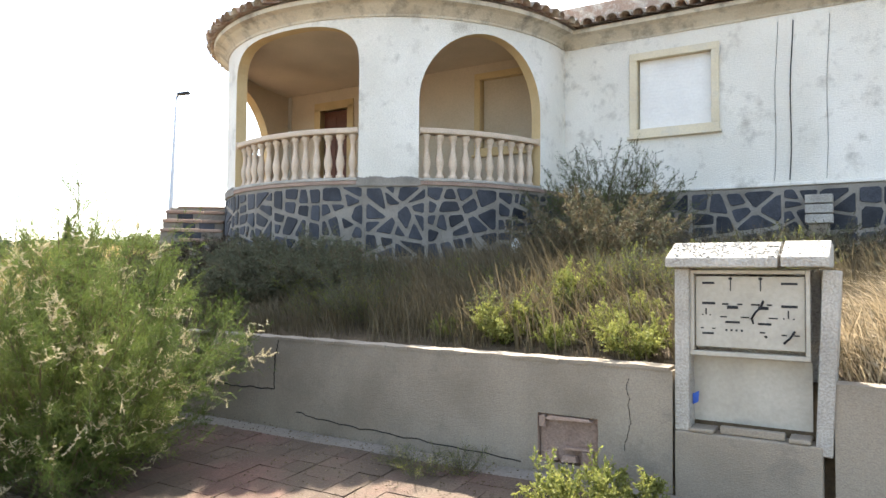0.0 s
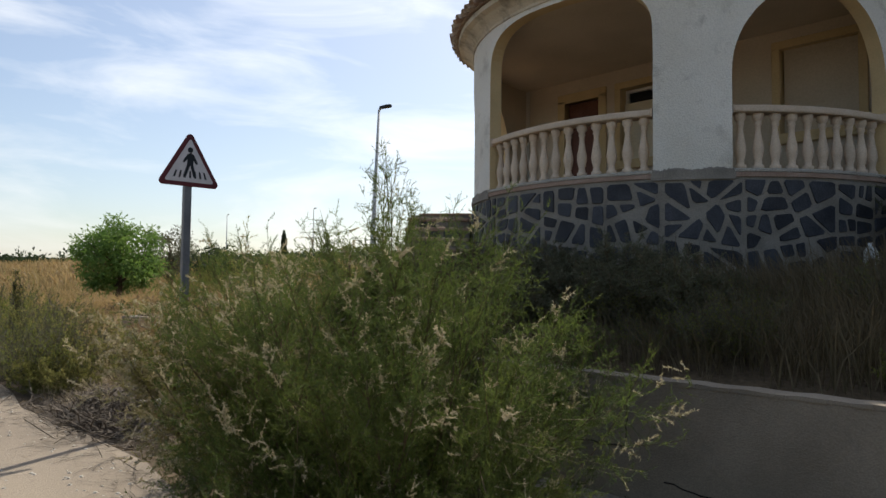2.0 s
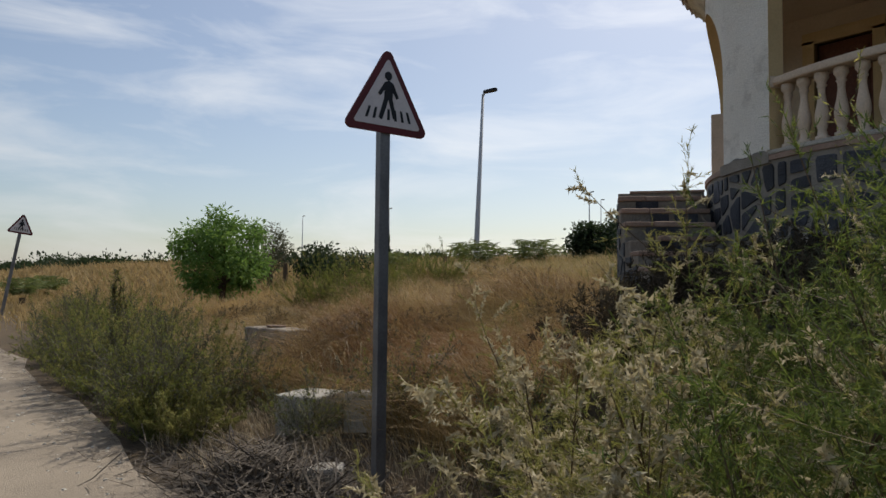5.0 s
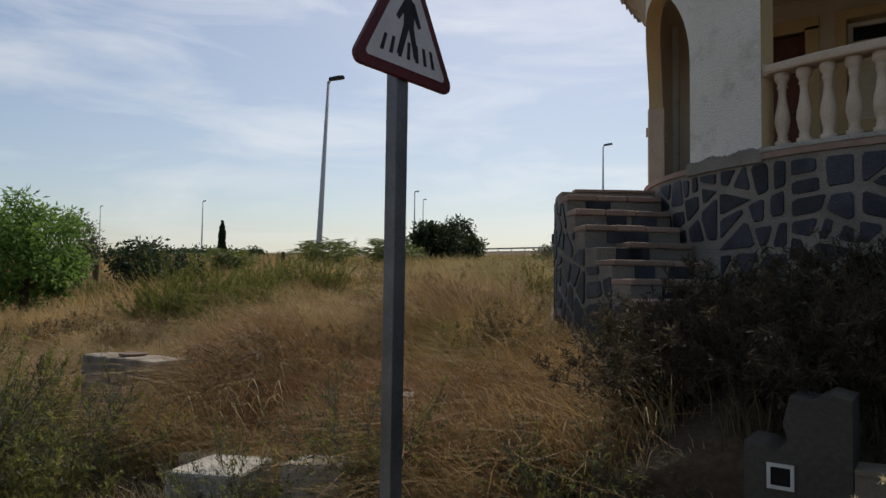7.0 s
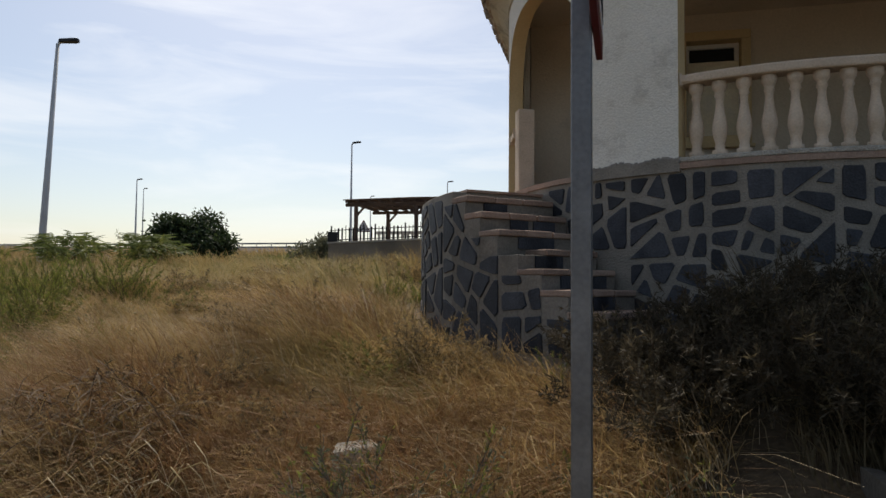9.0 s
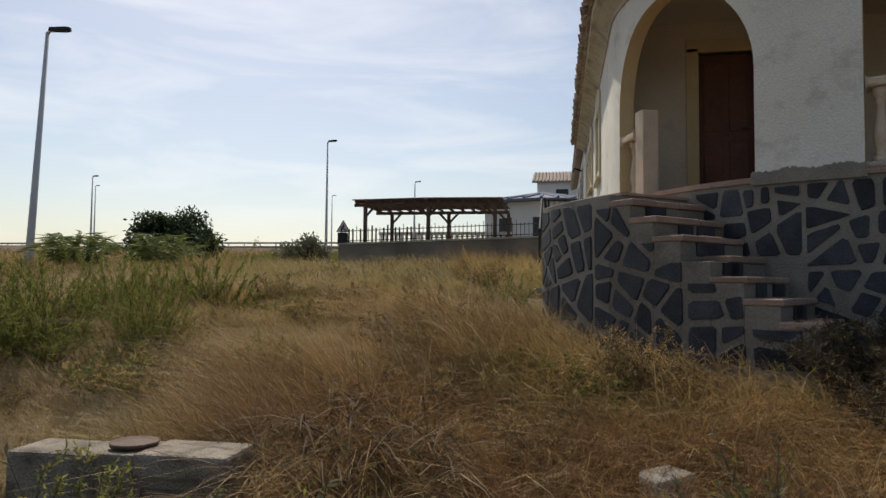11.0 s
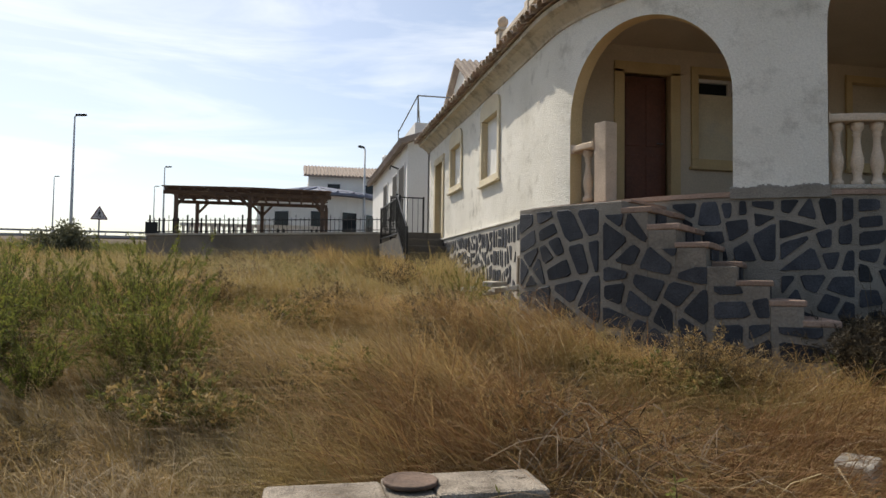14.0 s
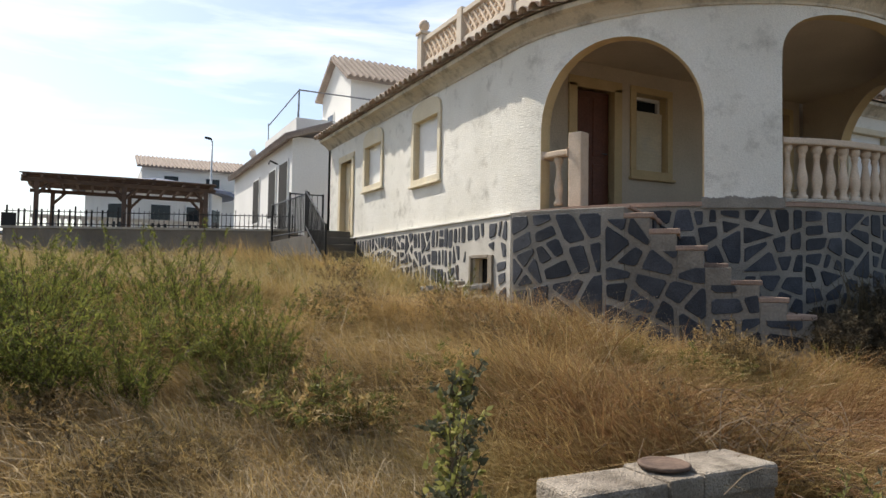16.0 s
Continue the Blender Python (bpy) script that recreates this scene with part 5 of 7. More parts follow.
# ---- raised terrace with fence and pergola ----
g = Geo()
TX0, TX1, TY = -17.75, -10.7, 21.5
g.add([(TX0, TY, 1.5), (TX1, TY, 1.5), (TX1, TY, 3.24), (TX0, TY, 3.0), (TX0, 36, 1.5), (TX1, 36, 1.5), (TX1, 36, 3.24), (TX0, 36, 3.0)], [(0, 1, 2, 3), (5, 4, 7, 6), (4, 0, 3, 7), (1, 5, 6, 2), (3, 2, 6, 7)])
terrace = g.obj("wall_terrace", M_STAINED)
tagged(terrace, "raised terrace with a stained concrete retaining wall", "wall", kind="structure")
g = Geo()
g.add([(TX0 - 0.03, TY - 0.03, 3.004), (TX1, TY - 0.03, 3.244), (TX1, TY + 0.2, 3.244), (TX0 - 0.03, TY + 0.2, 3.004), (TX0 - 0.03, TY - 0.03, 3.06), (TX1, TY - 0.03, 3.30), (TX1, TY + 0.2, 3.30), (TX0 - 0.03, TY + 0.2, 3.06)], [(3, 2, 1, 0), (4, 5, 6, 7), (0, 1, 5, 4), (1, 2, 6, 5), (2, 3, 7, 6), (3, 0, 4, 7)])
g.obj("wall_cap", M_PALE_CONC, parent=terrace)
tz = lambda x: 3.06 + (x - TX0) * 0.24 / (TX1 - TX0)
fence = thing("terrace_fence", (TX0, TY + 0.09, 3.06), "black metal fence on the terrace wall", "fence")
for i in range(58):
    x = TX0 + 0.06 + i * 0.12
    heavy = x < -15.2
    top = tz(x) + (0.42 if i % 4 else 0.50)
    g = Geo()
    r = 0.022 if heavy and i % 3 != 1 else 0.008
    g.box(x - r - TX0, -0.012, tz(x) - 3.06, x + r - TX0, 0.012, top - 3.06)
    g.obj("picket", M_BLACK, parent=fence)
for dz in (0.06, 0.36):
    g = Geo()
    g.tube([(0, 0, dz), (TX1 - TX0 - 0.1, 0, tz(TX1) - 3.06 + dz)], 0.012, 4)
    g.obj("rail", M_BLACK, parent=fence)
g = Geo()
g.box(-0.05, -0.03, 0.0, 0.26, 0.03, 0.32)
g.obj("end_panel", M_BLACK, parent=fence)

perg = thing("pergola", (-17.2, 22.3, 3.07), "dark timber pergola with reed-covered roof on the terrace", "pergola")
for x in (0.05, 2.05, 4.1):
    for y in (0.0, 2.6):
        xx = x + (0.22 if y else 0)
        g = Geo()
        g.box(xx - 0.055, y - 0.055, 0, xx + 0.055, y + 0.055, 1.17)
        g.obj("post", M_WOOD, parent=perg, bevel=0.008)
        for d in (-1, 1):
            if (x < 1 and d < 0) or (x > 3.5 and d > 0):
                continue
            g = Geo()
            g.tube([(xx, y, 0.85), (xx + d * 0.32, y, 1.2)], 0.04, 4)
            g.obj("brace", M_WOOD, parent=perg)
for y in (0.0, 2.6):
    g = Geo()
    g.box(-0.3, y - 0.05, 1.17, 4.35, y + 0.05, 1.27)
    g.obj("beam", M_WOOD, parent=perg, bevel=0.006)
for i in range(13):
    x = -0.2 + i * 0.37
    g = Geo()
    g.box(x - 0.03, -0.25, 1.27, x + 0.03, 2.9, 1.33)
    g.obj("rafter", M_WOOD, parent=perg)
for i in range(34):
    y = -0.22 + i * 0.092
    a, b2 = -0.26 + rnd.uniform(-0.08, 0.06), 4.3 + rnd.uniform(-0.06, 0.08)
    g = Geo()
    zz = 1.355 + rnd.uniform(0, 0.015)
    g.tube([(a, y, zz), ((a + b2) / 2 + rnd.uniform(-0.8, 0.8), y, zz + rnd.uniform(-0.01, 0.05)), (b2, y, zz + 0.02)], rnd.uniform(0.018, 0.04), 5)
    g.obj("reed", M_WOOD, parent=perg)
# pots and low white balustrade on the terrace
wb = thing("white_balustrade", (-17.4, 25.3, 3.06), "low white balustrade at the back of the terrace", "balustrade")
for i in range(26):
    p = Geo().lathe([(0.06, 0), (0.05, 0.1), (0.075, 0.2), (0.04, 0.38), (0.06, 0.5)], 6).obj("baluster", M_FARWALL, parent=wb) if i == 0 else new("baluster", wb.children[0].data)
    p.parent, p.location = wb, (i * 0.18, 0, 0)
g = Geo()
g.box(-0.1, -0.07, 0.5, 4.7, 0.07, 0.60)
g.obj("handrail", M_FARWALL, parent=wb)


# ---- houses behind ----
def far_window(parent, m, u0, v0, u1, v1, glass=None):
    w = Geo().prism([(u0 - 0.07, v0 - 0.07), (u1 + 0.07, v0 - 0.07), (u1 + 0.07, v1 + 0.07), (u0 - 0.07, v1 + 0.07)], 0.04, m @ Matrix.Translation((0, 0, 0.002))).obj("window", M_FARWALL, parent=parent)
    Geo().prism([(u0, v0), (u1, v0), (u1, v1), (u0, v1)], 0.01, m @ Matrix.Translation((0, 0, 0.043))).obj("pane", glass or M_GLASS, parent=w)


def tile_roof(parent, corners, mat, ribs=20, name="roof"):
    """A sloping roof slab with raised rows of tiles. corners: eave left, eave right, ridge right, ridge left."""
    a, b2, c, d = [Vector(p) for p in corners]
    n = (b2 - a).cross(d - a).normalized()
    g = Geo()
    g.add([a, b2, c, d, a - n * 0.12, b2 - n * 0.12, c - n * 0.12, d - n * 0.12], [(0, 1, 2, 3), (7, 6, 5, 4), (0, 4, 5, 1), (1, 5, 6, 2), (2, 6, 7, 3), (3, 7, 4, 0)])
    slab_ = g.obj(name, mat, parent=parent)
    for i in range(ribs):
        f = (i + 0.5) / ribs
        Geo().tube([a.lerp(b2, f) + n * 0.02, d.lerp(c, f) + n * 0.02], (b2 - a).length / ribs * 0.30, 6).obj("roof_rib", mat, parent=slab_)
    return slab_


# neighbour
h2 = thing("neighbour_house", (-10.4, 23.6, 2.6), "white neighbour house with dark shutters and roof terrace", "house")
o2 = Matrix.Translation(-Vector(h2.location))
g = Geo()
g.box(0, 0, -0.6, 9, 10.2, 3.75)
g.obj("wall", M_FARWALL, parent=h2)
W2M = o2 @ axes((-10.4, 33.8, 0), (0, -1, 0), (0, 0, 1), (-1, 0, 0))
for y, v0, v1, w in ((28.9, 4.0, 5.6, 1.0), (26.2, 4.0, 5.6, 1.0), (24.6, 3.3, 5.65, 1.1)):
    far_window(h2, W2M, 33.8 - y - w / 2, v0, 33.8 - y + w / 2, v1, M_DARK)
tile_roof(h2, [(-0.28, 10.4, 3.72), (-0.28, -0.3, 3.72), (1.2, -0.3, 4.25), (1.2, 10.4, 4.25)], M_FARTILE, 50)
g = Geo()
g.box(0.5, 1.6, 3.7, 6, 6.5, 4.75)
g.obj("parapet", M_FARWALL, parent=h2)
g = Geo()
for p, q in (((0.6, 1.7, 4.7), (0.6, 1.7, 5.75)), ((0.6, 6.4, 4.7), (0.6, 6.4, 5.5)), ((0.6, 1.7, 5.72), (3.8, 1.7, 5.72)), ((0.6, 1.7, 5.72), (0.6, 6.4, 5.4)), ((3.8, 1.7, 4.7), (3.8, 1.7, 5.75)), ((0.6, 1.7, 5.7), (0.9, 3.0, 4.9))):
    g.tube([p, q], 0.025, 4)
g.obj("awning_frame", M_METAL, parent=h2)
g = Geo()
g.lathe([(0.06, 0), (0.06, 0.25), (0.14, 0.35), (0.14, 0.5), (0.05, 0.6)], 8, (0.2, 7.4, 4.0))
g.obj("finial", M_FARWALL, parent=h2)
g = Geo()
g.tube([(-0.02, 1.9, 3.15), (-0.28, 1.9, 3.25), (-0.32, 1.9, 3.12)], 0.03, 6)
g.obj("wall_lamp", M_BLACK, parent=h2)
# gabled upper storey behind
h3 = thing("gabled_house", (-7.6, 26.4, 6.0), "white gabled upper storey with tiled roof and air conditioner", "house")
g = Geo()
g.prism([(0, 0), (3.6, 0), (3.6, 3.4), (1.8, 4.5), (0, 3.4)], 5.0, axes((0, 3.6, 0), (0, -1, 0), (0, 0, 1), (-1, 0, 0)) @ Matrix.Translation((0, 0, -5.0)))
g.obj("wall", M_FARWALL, parent=h3)
tile_roof(h3, [(-0.25, -0.3, 3.32), (5.1, -0.3, 3.32), (5.1, 1.8, 4.62), (-0.25, 1.8, 4.62)], M_FARTILE, 22)
tile_roof(h3, [(5.1, 3.9, 3.32), (-0.25, 3.9, 3.32), (-0.25, 1.8, 4.62), (5.1, 1.8, 4.62)], M_FARTILE, 22)
G3 = axes((0, 3.6, 0), (0, -1, 0), (0, 0, 1), (-1, 0, 0))
far_window(h3, G3, 0.9, 1.4, 1.6, 2.4)
g = Geo()
g.box(-0.35, 2.7, 1.7, -0.01, 3.4, 2.3)
ac = g.obj("air_conditioner", M_PLASTIC, parent=h3, bevel=0.02)
g = Geo()
g.tube([(-0.36, 3.05, 2.0), (-0.375, 3.05, 2.0)], 0.22, 16)
g.obj("fan_grille", M_DARK, parent=ac)
# white house with the round blue-roofed bay
h4 = thing("white_house", (-13.0, 58.0, 3.6), "large white house with tiled roof and round blue-roofed bay", "house")
g = Geo()
g.box(0, 0, -1.5, 9, 8, 6.6)
g.obj("wall", M_FARWALL, parent=h4)
tile_roof(h4, [(-0.4, -0.5, 6.5), (9.4, -0.5, 6.5), (9.4, 4.0, 7.9), (-0.4, 4.0, 7.9)], M_FARTILE, 34)
g = Geo()
g.lathe([(4.2, -1.5), (4.2, 3.9)], 28, (0.6, -6.0, 0))
bay = g.obj("bay", M_FARWALL, parent=h4)
g = Geo()
g.lathe([(5.0, 3.75), (5.0, 3.9), (0.3, 4.75), (0.02, 4.8)], 28, (0.6, -6.0, 0))
bay_roof = g.obj("roof", M_FARBLUE, parent=h4)
for k in range(28):
    a = 2 * math.pi * k / 28
    g = Geo()
    g.tube([(0.6 + 5.02 * math.cos(a), -6 + 5.02 * math.sin(a), 3.93), (0.6 + 0.4 * math.cos(a), -6 + 0.4 * math.sin(a), 4.76)], 0.1, 5)
    g.obj("rib", M_FARBLUE, parent=bay_roof)
for a in (-125, -90, -62, -35):
    m = Matrix.Translation((0.6, -6.0, 0)) @ Matrix.Rotation(radians(a + 90), 4, "Z") @ axes((0, -4.2, 0), (1, 0, 0), (0, 0, 1), (0, -1, 0))
    far_window(h4, m, -0.55, 0.9, 0.55, 2.7)
g = Geo()
g.box(-2.0, -0.8, 4.1, 9, -0.6, 4.2)
g.box(-2.0, -0.8, 5.0, 9, -0.6, 5.1)
for k in range(28):
    g.box(-1.9 + k * 0.4, -0.76, 4.2, -1.78 + k * 0.4, -0.64, 5.0)
g.obj("balcony_rail", M_FARWALL, parent=h4)
FH = axes((0, 0, 0), (1, 0, 0), (0, 0, 1), (0, -1, 0))
for u in (2.0, 5.0, 7.6):
    far_window(h4, FH, u - 0.5, 4.4, u + 0.5, 5.9)
h5 = thing("far_house", (-3.0, 44.0, 3.2), "white side house with a low tiled roof", "house")
g = Geo()
g.box(-2.6, 0, -1, 6, 8, 2.6)
g.obj("wall", M_FARWALL, parent=h5)
tile_roof(h5, [(-3.0, -0.5, 2.5), (6.2, -0.5, 2.5), (6.2, 4, 4.0), (-3.0, 4, 4.0)], M_FARTILE, 30)
far_window(h5, FH, -1.9, 0.7, -0.5, 1.9)

# ---- highway on its embankment ----
hw = thing("highway", (-110, 118, 0), "distant highway viaduct with guard rail beyond the field", "highway", kind="structure")
g = Geo()
g.box(-90, 0, 0, 84, 14, 7.7)
g.obj("embankment", M_GRASS_SHADE, parent=hw)
g = Geo()
g.box(-90, -0.4, 7.7, 84, 14.4, 8.1)
g.obj("deck", M_HIGHWAY, parent=hw)
g = Geo()
g.box(-90, -0.2, 8.5, 84, -0.1, 8.8)
g.obj("guard_rail", M_HIGHWAY, parent=hw)
for k in range(58):
    g = Geo()
    g.box(-89 + 3 * k, -0.2, 8.1, -88.85 + 3 * k, -0.1, 8.5)
    g.obj("post", M_HIGHWAY, parent=hw)


# ---- plants ----
def ribbons(name, P, W, mat, parent=None, kind="", seed=0):
    """Thin tapered strips. P: (count, points, 3); W: (count, points) half widths."""
    r = np.random.default_rng(seed + 1000)
    N, K, _ = P.shape
    a = r.uniform(0, 2 * np.pi, N)
    sidev = np.stack([np.cos(a), np.sin(a), r.uniform(-0.3, 0.3, N)], -1)
    L = P - sidev[:, None, :] * W[:, :, None]
    Rr = P + sidev[:, None, :] * W[:, :, None]
    V = np.stack([L, Rr], 2).reshape(-1, 3)
    base = (np.arange(N) * K * 2)[:, None] + (np.arange(K - 1) * 2)[None, :]
    F = np.stack([base, base + 1, base + 3, base + 2], -1).reshape(-1, 4)
    ob = quick(name, V, F, mat, parent)
    if kind:
        ob["kind"] = kind
    return ob


def leaf_mesh(name, C, D, length, width, mat, parent=None, seed=0):
    """Small folded diamond leaves at C, pointing along D."""
    r = np.random.default_rng(seed + 2000)
    N = len(C)
    D = D / (np.linalg.norm(D, axis=1, keepdims=True) + 1e-9)
    rv = r.normal(size=(N, 3))
    S = np.cross(D, rv)
    S /= np.linalg.norm(S, axis=1, keepdims=True) + 1e-9
    ln = (length * r.uniform(0.6, 1.4, N))[:, None]
    wd = (width * r.uniform(0.7, 1.3, N))[:, None]
    V = np.stack([C, C + D * ln * 0.45 + S * wd, C + D * ln, C + D * ln * 0.45 - S * wd], 1).reshape(-1, 3)
    F = np.arange(N * 4).reshape(-1, 4)
    return quick(name, V, F, mat, parent)


def shrub_arrays(r, n_stems, radius, height, twigs, per, spread=1.0, up=0.7, droop=0.0, twig_len=0.35, lo=0.2, s_pow=1.3, bend_by=0.08, ragged=0.72):
    phi = r.uniform(0, 2 * np.pi, n_stems)
    rad = radius * np.sqrt(r.uniform(0.02, 1, n_stems)) * spread
    hh = height * (1 - 0.45 * (rad / radius) ** 2) * r.uniform(ragged, 1.08, n_stems)
    s = np.linspace(0, 1, 6)
    bend = r.normal(0, bend_by, (n_stems, 2))
    sx = (rad * np.cos(phi))[:, None] * s[None] ** s_pow + bend[:, :1] * np.sin(s * 3.1)[None] * height
    sy = (rad * np.sin(phi))[:, None] * s[None] ** s_pow + bend[:, 1:] * np.sin(s * 3.1)[None] * height
    sz = hh[:, None] * (s[None] - droop * s[None] ** 3)
    stems = np.stack([sx, sy, sz], -1)
    # twigs
    T = n_stems * twigs
    si = np.repeat(np.arange(n_stems), twigs)
    t = r.uniform(lo, 1, T)
    f = t * 5
    i0_ = np.minimum(f.astype(int), 4)
    w = (f - i0_)[:, None]
    p0 = stems[si, i0_] * (1 - w) + stems[si, i0_ + 1] * w
    tang = stems[si, i0_ + 1] - stems[si, i0_]
    tang /= np.linalg.norm(tang, axis=1, keepdims=True)
    out = r.normal(size=(T, 3))
    d = tang * up + out * 0.55
    d /= np.linalg.norm(d, axis=1, keepdims=True)
    ln = twig_len * height * r.uniform(0.5, 1.2, T) * (1.1 - 0.5 * t)
    u = np.linspace(0, 1, 4)
    tw = p0[:, None] + d[:, None] * (ln[:, None] * u)[..., None] + np.array([0, 0, 0.12 * (1 - 2 * droop)]) * (ln[:, None] * u ** 2)[..., None]
    # leaves along the twigs
    L = T * per
    ti = np.repeat(np.arange(T), per)
    v = r.uniform(0.05, 1, L)
    f = v * 3
    j = np.minimum(f.astype(int), 2)
    w = (f - j)[:, None]
    c = tw[ti, j] * (1 - w) + tw[ti, j + 1] * w
    ld = d[ti] * 0.7 + r.normal(size=(L, 3)) * 0.55
    return stems, tw, c, ld, v, t[ti]


def shrub(name, at, radius, height, label, category, leaf_mat, twig_mat=None, n_stems=40, twigs=14, per=30, leaf=(0.03, 0.004), seed=1, dry=None, dry_part=0.0, group="", lean=(0, 0), thread=None, dry_side=0.0, **kw):
    r = np.random.default_rng(seed)
    b = thing(name, at, label, category, group=group)
    stems, tw, c, ld, v, t = shrub_arrays(r, n_stems, radius, height, twigs, per, **kw)
    for arr in (stems, tw, c):
        arr[..., 0] += lean[0] * arr[..., 2]
        arr[..., 1] += lean[1] * arr[..., 2]
    K = stems.shape[1]
    ribbons("branchwork", stems, np.tile(np.linspace(0.0055, 0.0015, K) * max(0.6, height / 1.6), (len(stems), 1)), twig_mat or M_TWIG, b, kind="stuff", seed=seed)
    ribbons("twig_growth", tw, np.tile(np.linspace(0.0022, 0.0009, 4), (len(tw), 1)), thread or twig_mat or M_TWIG, b, kind="stuff", seed=seed + 1)
    if dry:
        per_twig = np.repeat(r.uniform(size=len(tw)), per)
        side_ = np.repeat(tw[:, 0, 0] / radius, per)
        mask = per_twig < dry_part * np.clip(1 + 1.6 * side_ * dry_side, 0.15, 3)
        leaf_mesh("dry_growth", c[mask], ld[mask], leaf[0] * 1.1, leaf[1] * 1.3, dry, b, seed=seed + 3)["kind"] = "stuff"
        c, ld = c[~mask], ld[~mask]
    leaf_mesh("foliage", c, ld, leaf[0], leaf[1], leaf_mat, b, seed=seed + 2)
    return b


def on_ground(x, y, sink=0.02):
    return (x, y, float(ground_z(x, y)) - sink)


def along(lines, which, t):
    """The points at t (0 to 1) along the polylines lines[which], and the direction there."""
    k = lines.shape[1] - 1
    f = t * k
    j = np.minimum(f.astype(int), k - 1)
    w = (f - j)[:, None]
    d = lines[which, j + 1] - lines[which, j]
    return lines[which, j] * (1 - w) + lines[which, j + 1] * w, d / (np.linalg.norm(d, axis=1, keepdims=True) + 1e-9)


def unit(a):
    return a / (np.linalg.norm(a, axis=1, keepdims=True) + 1e-9)


def needle_mesh(name, C, D, length, width, mat, parent, r):
    """Short narrow pointed needles at C along D."""
    S = unit(np.cross(D, r.normal(size=C.shape)))
    ln, wd = (length * r.uniform(0.6, 1.4, len(C)))[:, None], (width * r.uniform(0.7, 1.3, len(C)))[:, None]
    V = np.stack([C - S * wd, C + S * wd, C + D * ln], 1).reshape(-1, 3)
    ob = quick(name, V, np.arange(len(V)).reshape(-1, 3), mat, parent)
    ob["kind"] = "stuff"
    return ob


def tamarisk(at, radius, height, label, limbs, branchlets, sprays, needles, seed, mat, flowers=0.1, side=0.0, needle=(0.020, 0.0013), flower=(0.013, 0.0026), out=0.75, low=0.10, branch_len=0.26, spray_len=0.13):
    """A feathery bush: arched limbs, branchlets, fine sprays set with needles, and pale flower sprays at some tips."""
    r = np.random.default_rng(seed)
    b = thing("tamarisk_bush", at, label, "bush", group="tamarisks by the road")
    phi = 2 * np.pi * (np.arange(limbs) * 0.618 + r.uniform(-0.08, 0.08, limbs))
    q = np.sqrt(r.uniform(0.01, 1, limbs))
    rad, hh = radius * q, height * np.sqrt(1 - 0.72 * q * q) * r.uniform(0.70, 1.10, limbs)
    u = np.linspace(0, 1, 8)
    bend = r.normal(0, 0.045, (limbs, 2)) * height
    L = np.stack([(rad * np.cos(phi))[:, None] * u ** out + bend[:, :1] * np.sin(3.1 * u), (rad * np.sin(phi))[:, None] * u ** out + bend[:, 1:] * np.sin(3.1 * u), hh[:, None] * u ** 1.15], -1)
    ribbons("branchwork", L, np.tile(np.linspace(0.009, 0.002, 8), (limbs, 1)), M_TWIG, b, kind="stuff", seed=seed)
    # branchlets
    bi = np.repeat(np.arange(limbs), branchlets)
    t = r.uniform(low, 1, len(bi)) ** 0.8
    p0, tang = along(L, bi, t)
    outw = p0 * np.array([1, 1, 0.15])
    d = unit(tang * 0.45 + unit(outw) * 0.45 + r.normal(size=p0.shape) * 0.46 + np.array([0, 0, 0.16]))
    ln = height * branch_len * r.uniform(0.5, 1.25, len(bi)) * (1.2 - 0.45 * t)
    u = np.linspace(0, 1, 5)
    B = p0[:, None] + d[:, None] * (ln[:, None] * u)[..., None] + np.array([0, 0, 0.16]) * (ln[:, None] * u ** 2)[..., None] + r.normal(0, 0.05, (len(bi), 1, 3)) * (ln[:, None] * u ** 2)[..., None]
    B[..., 2] = np.maximum(B[..., 2], 0.02)
    ribbons("branching", B, np.tile(np.linspace(0.0028, 0.001, 5), (len(B), 1)), M_TWIG, b, kind="stuff", seed=seed + 1)
    # sprays
    si = np.repeat(np.arange(len(B)), sprays)
    v = r.uniform(0.08, 1, len(si))
    p0, tang = along(B, si, v)
    d = unit(tang * 0.55 + r.normal(size=p0.shape) * 0.55 + np.array([0, 0, 0.08]))
    ln = spray_len * r.uniform(0.5, 1.3, len(si)) * (1.15 - 0.4 * v)
    u = np.linspace(0, 1, 3)
    S = p0[:, None] + d[:, None] * (ln[:, None] * u)[..., None] + r.normal(0, 0.16, (len(si), 1, 3)) * (ln[:, None] * u ** 2)[..., None]
    S[..., 2] = np.maximum(S[..., 2], 0.015)
    chance = flowers * np.clip(0.4 + 1.1 * np.hypot(B[:, 2, 0], B[:, 2, 1]) / radius + side * B[:, 2, 0] / radius, 0.05, 3)
    bloom = (r.uniform(size=len(B)) < chance * 1.7)[si] & (v > 0.45) & (r.uniform(size=len(si)) < 0.55)
    for name, pick, m_, size, per in (("foliage", ~bloom, mat, needle, needles), ("flower_mass", bloom, M_TAM_DRY, flower, int(needles * 1.5))):
        lines = S[pick]
        if not len(lines):
            continue
        ribbons("spray_growth" if name == "foliage" else "flower_growth", lines, np.tile([0.0011, 0.0009, 0.0004], (len(lines), 1)), m_, b, kind="stuff", seed=seed + 2)
        ni = np.repeat(np.arange(len(lines)), per)
        c, tang = along(lines, ni, r.uniform(0.02, 1, len(ni)))
        needle_mesh(name, c, unit(tang * (0.75 if name == "foliage" else 0.35) + r.normal(size=c.shape) * 0.40), size[0], size[1], m_, b, r)
    return b


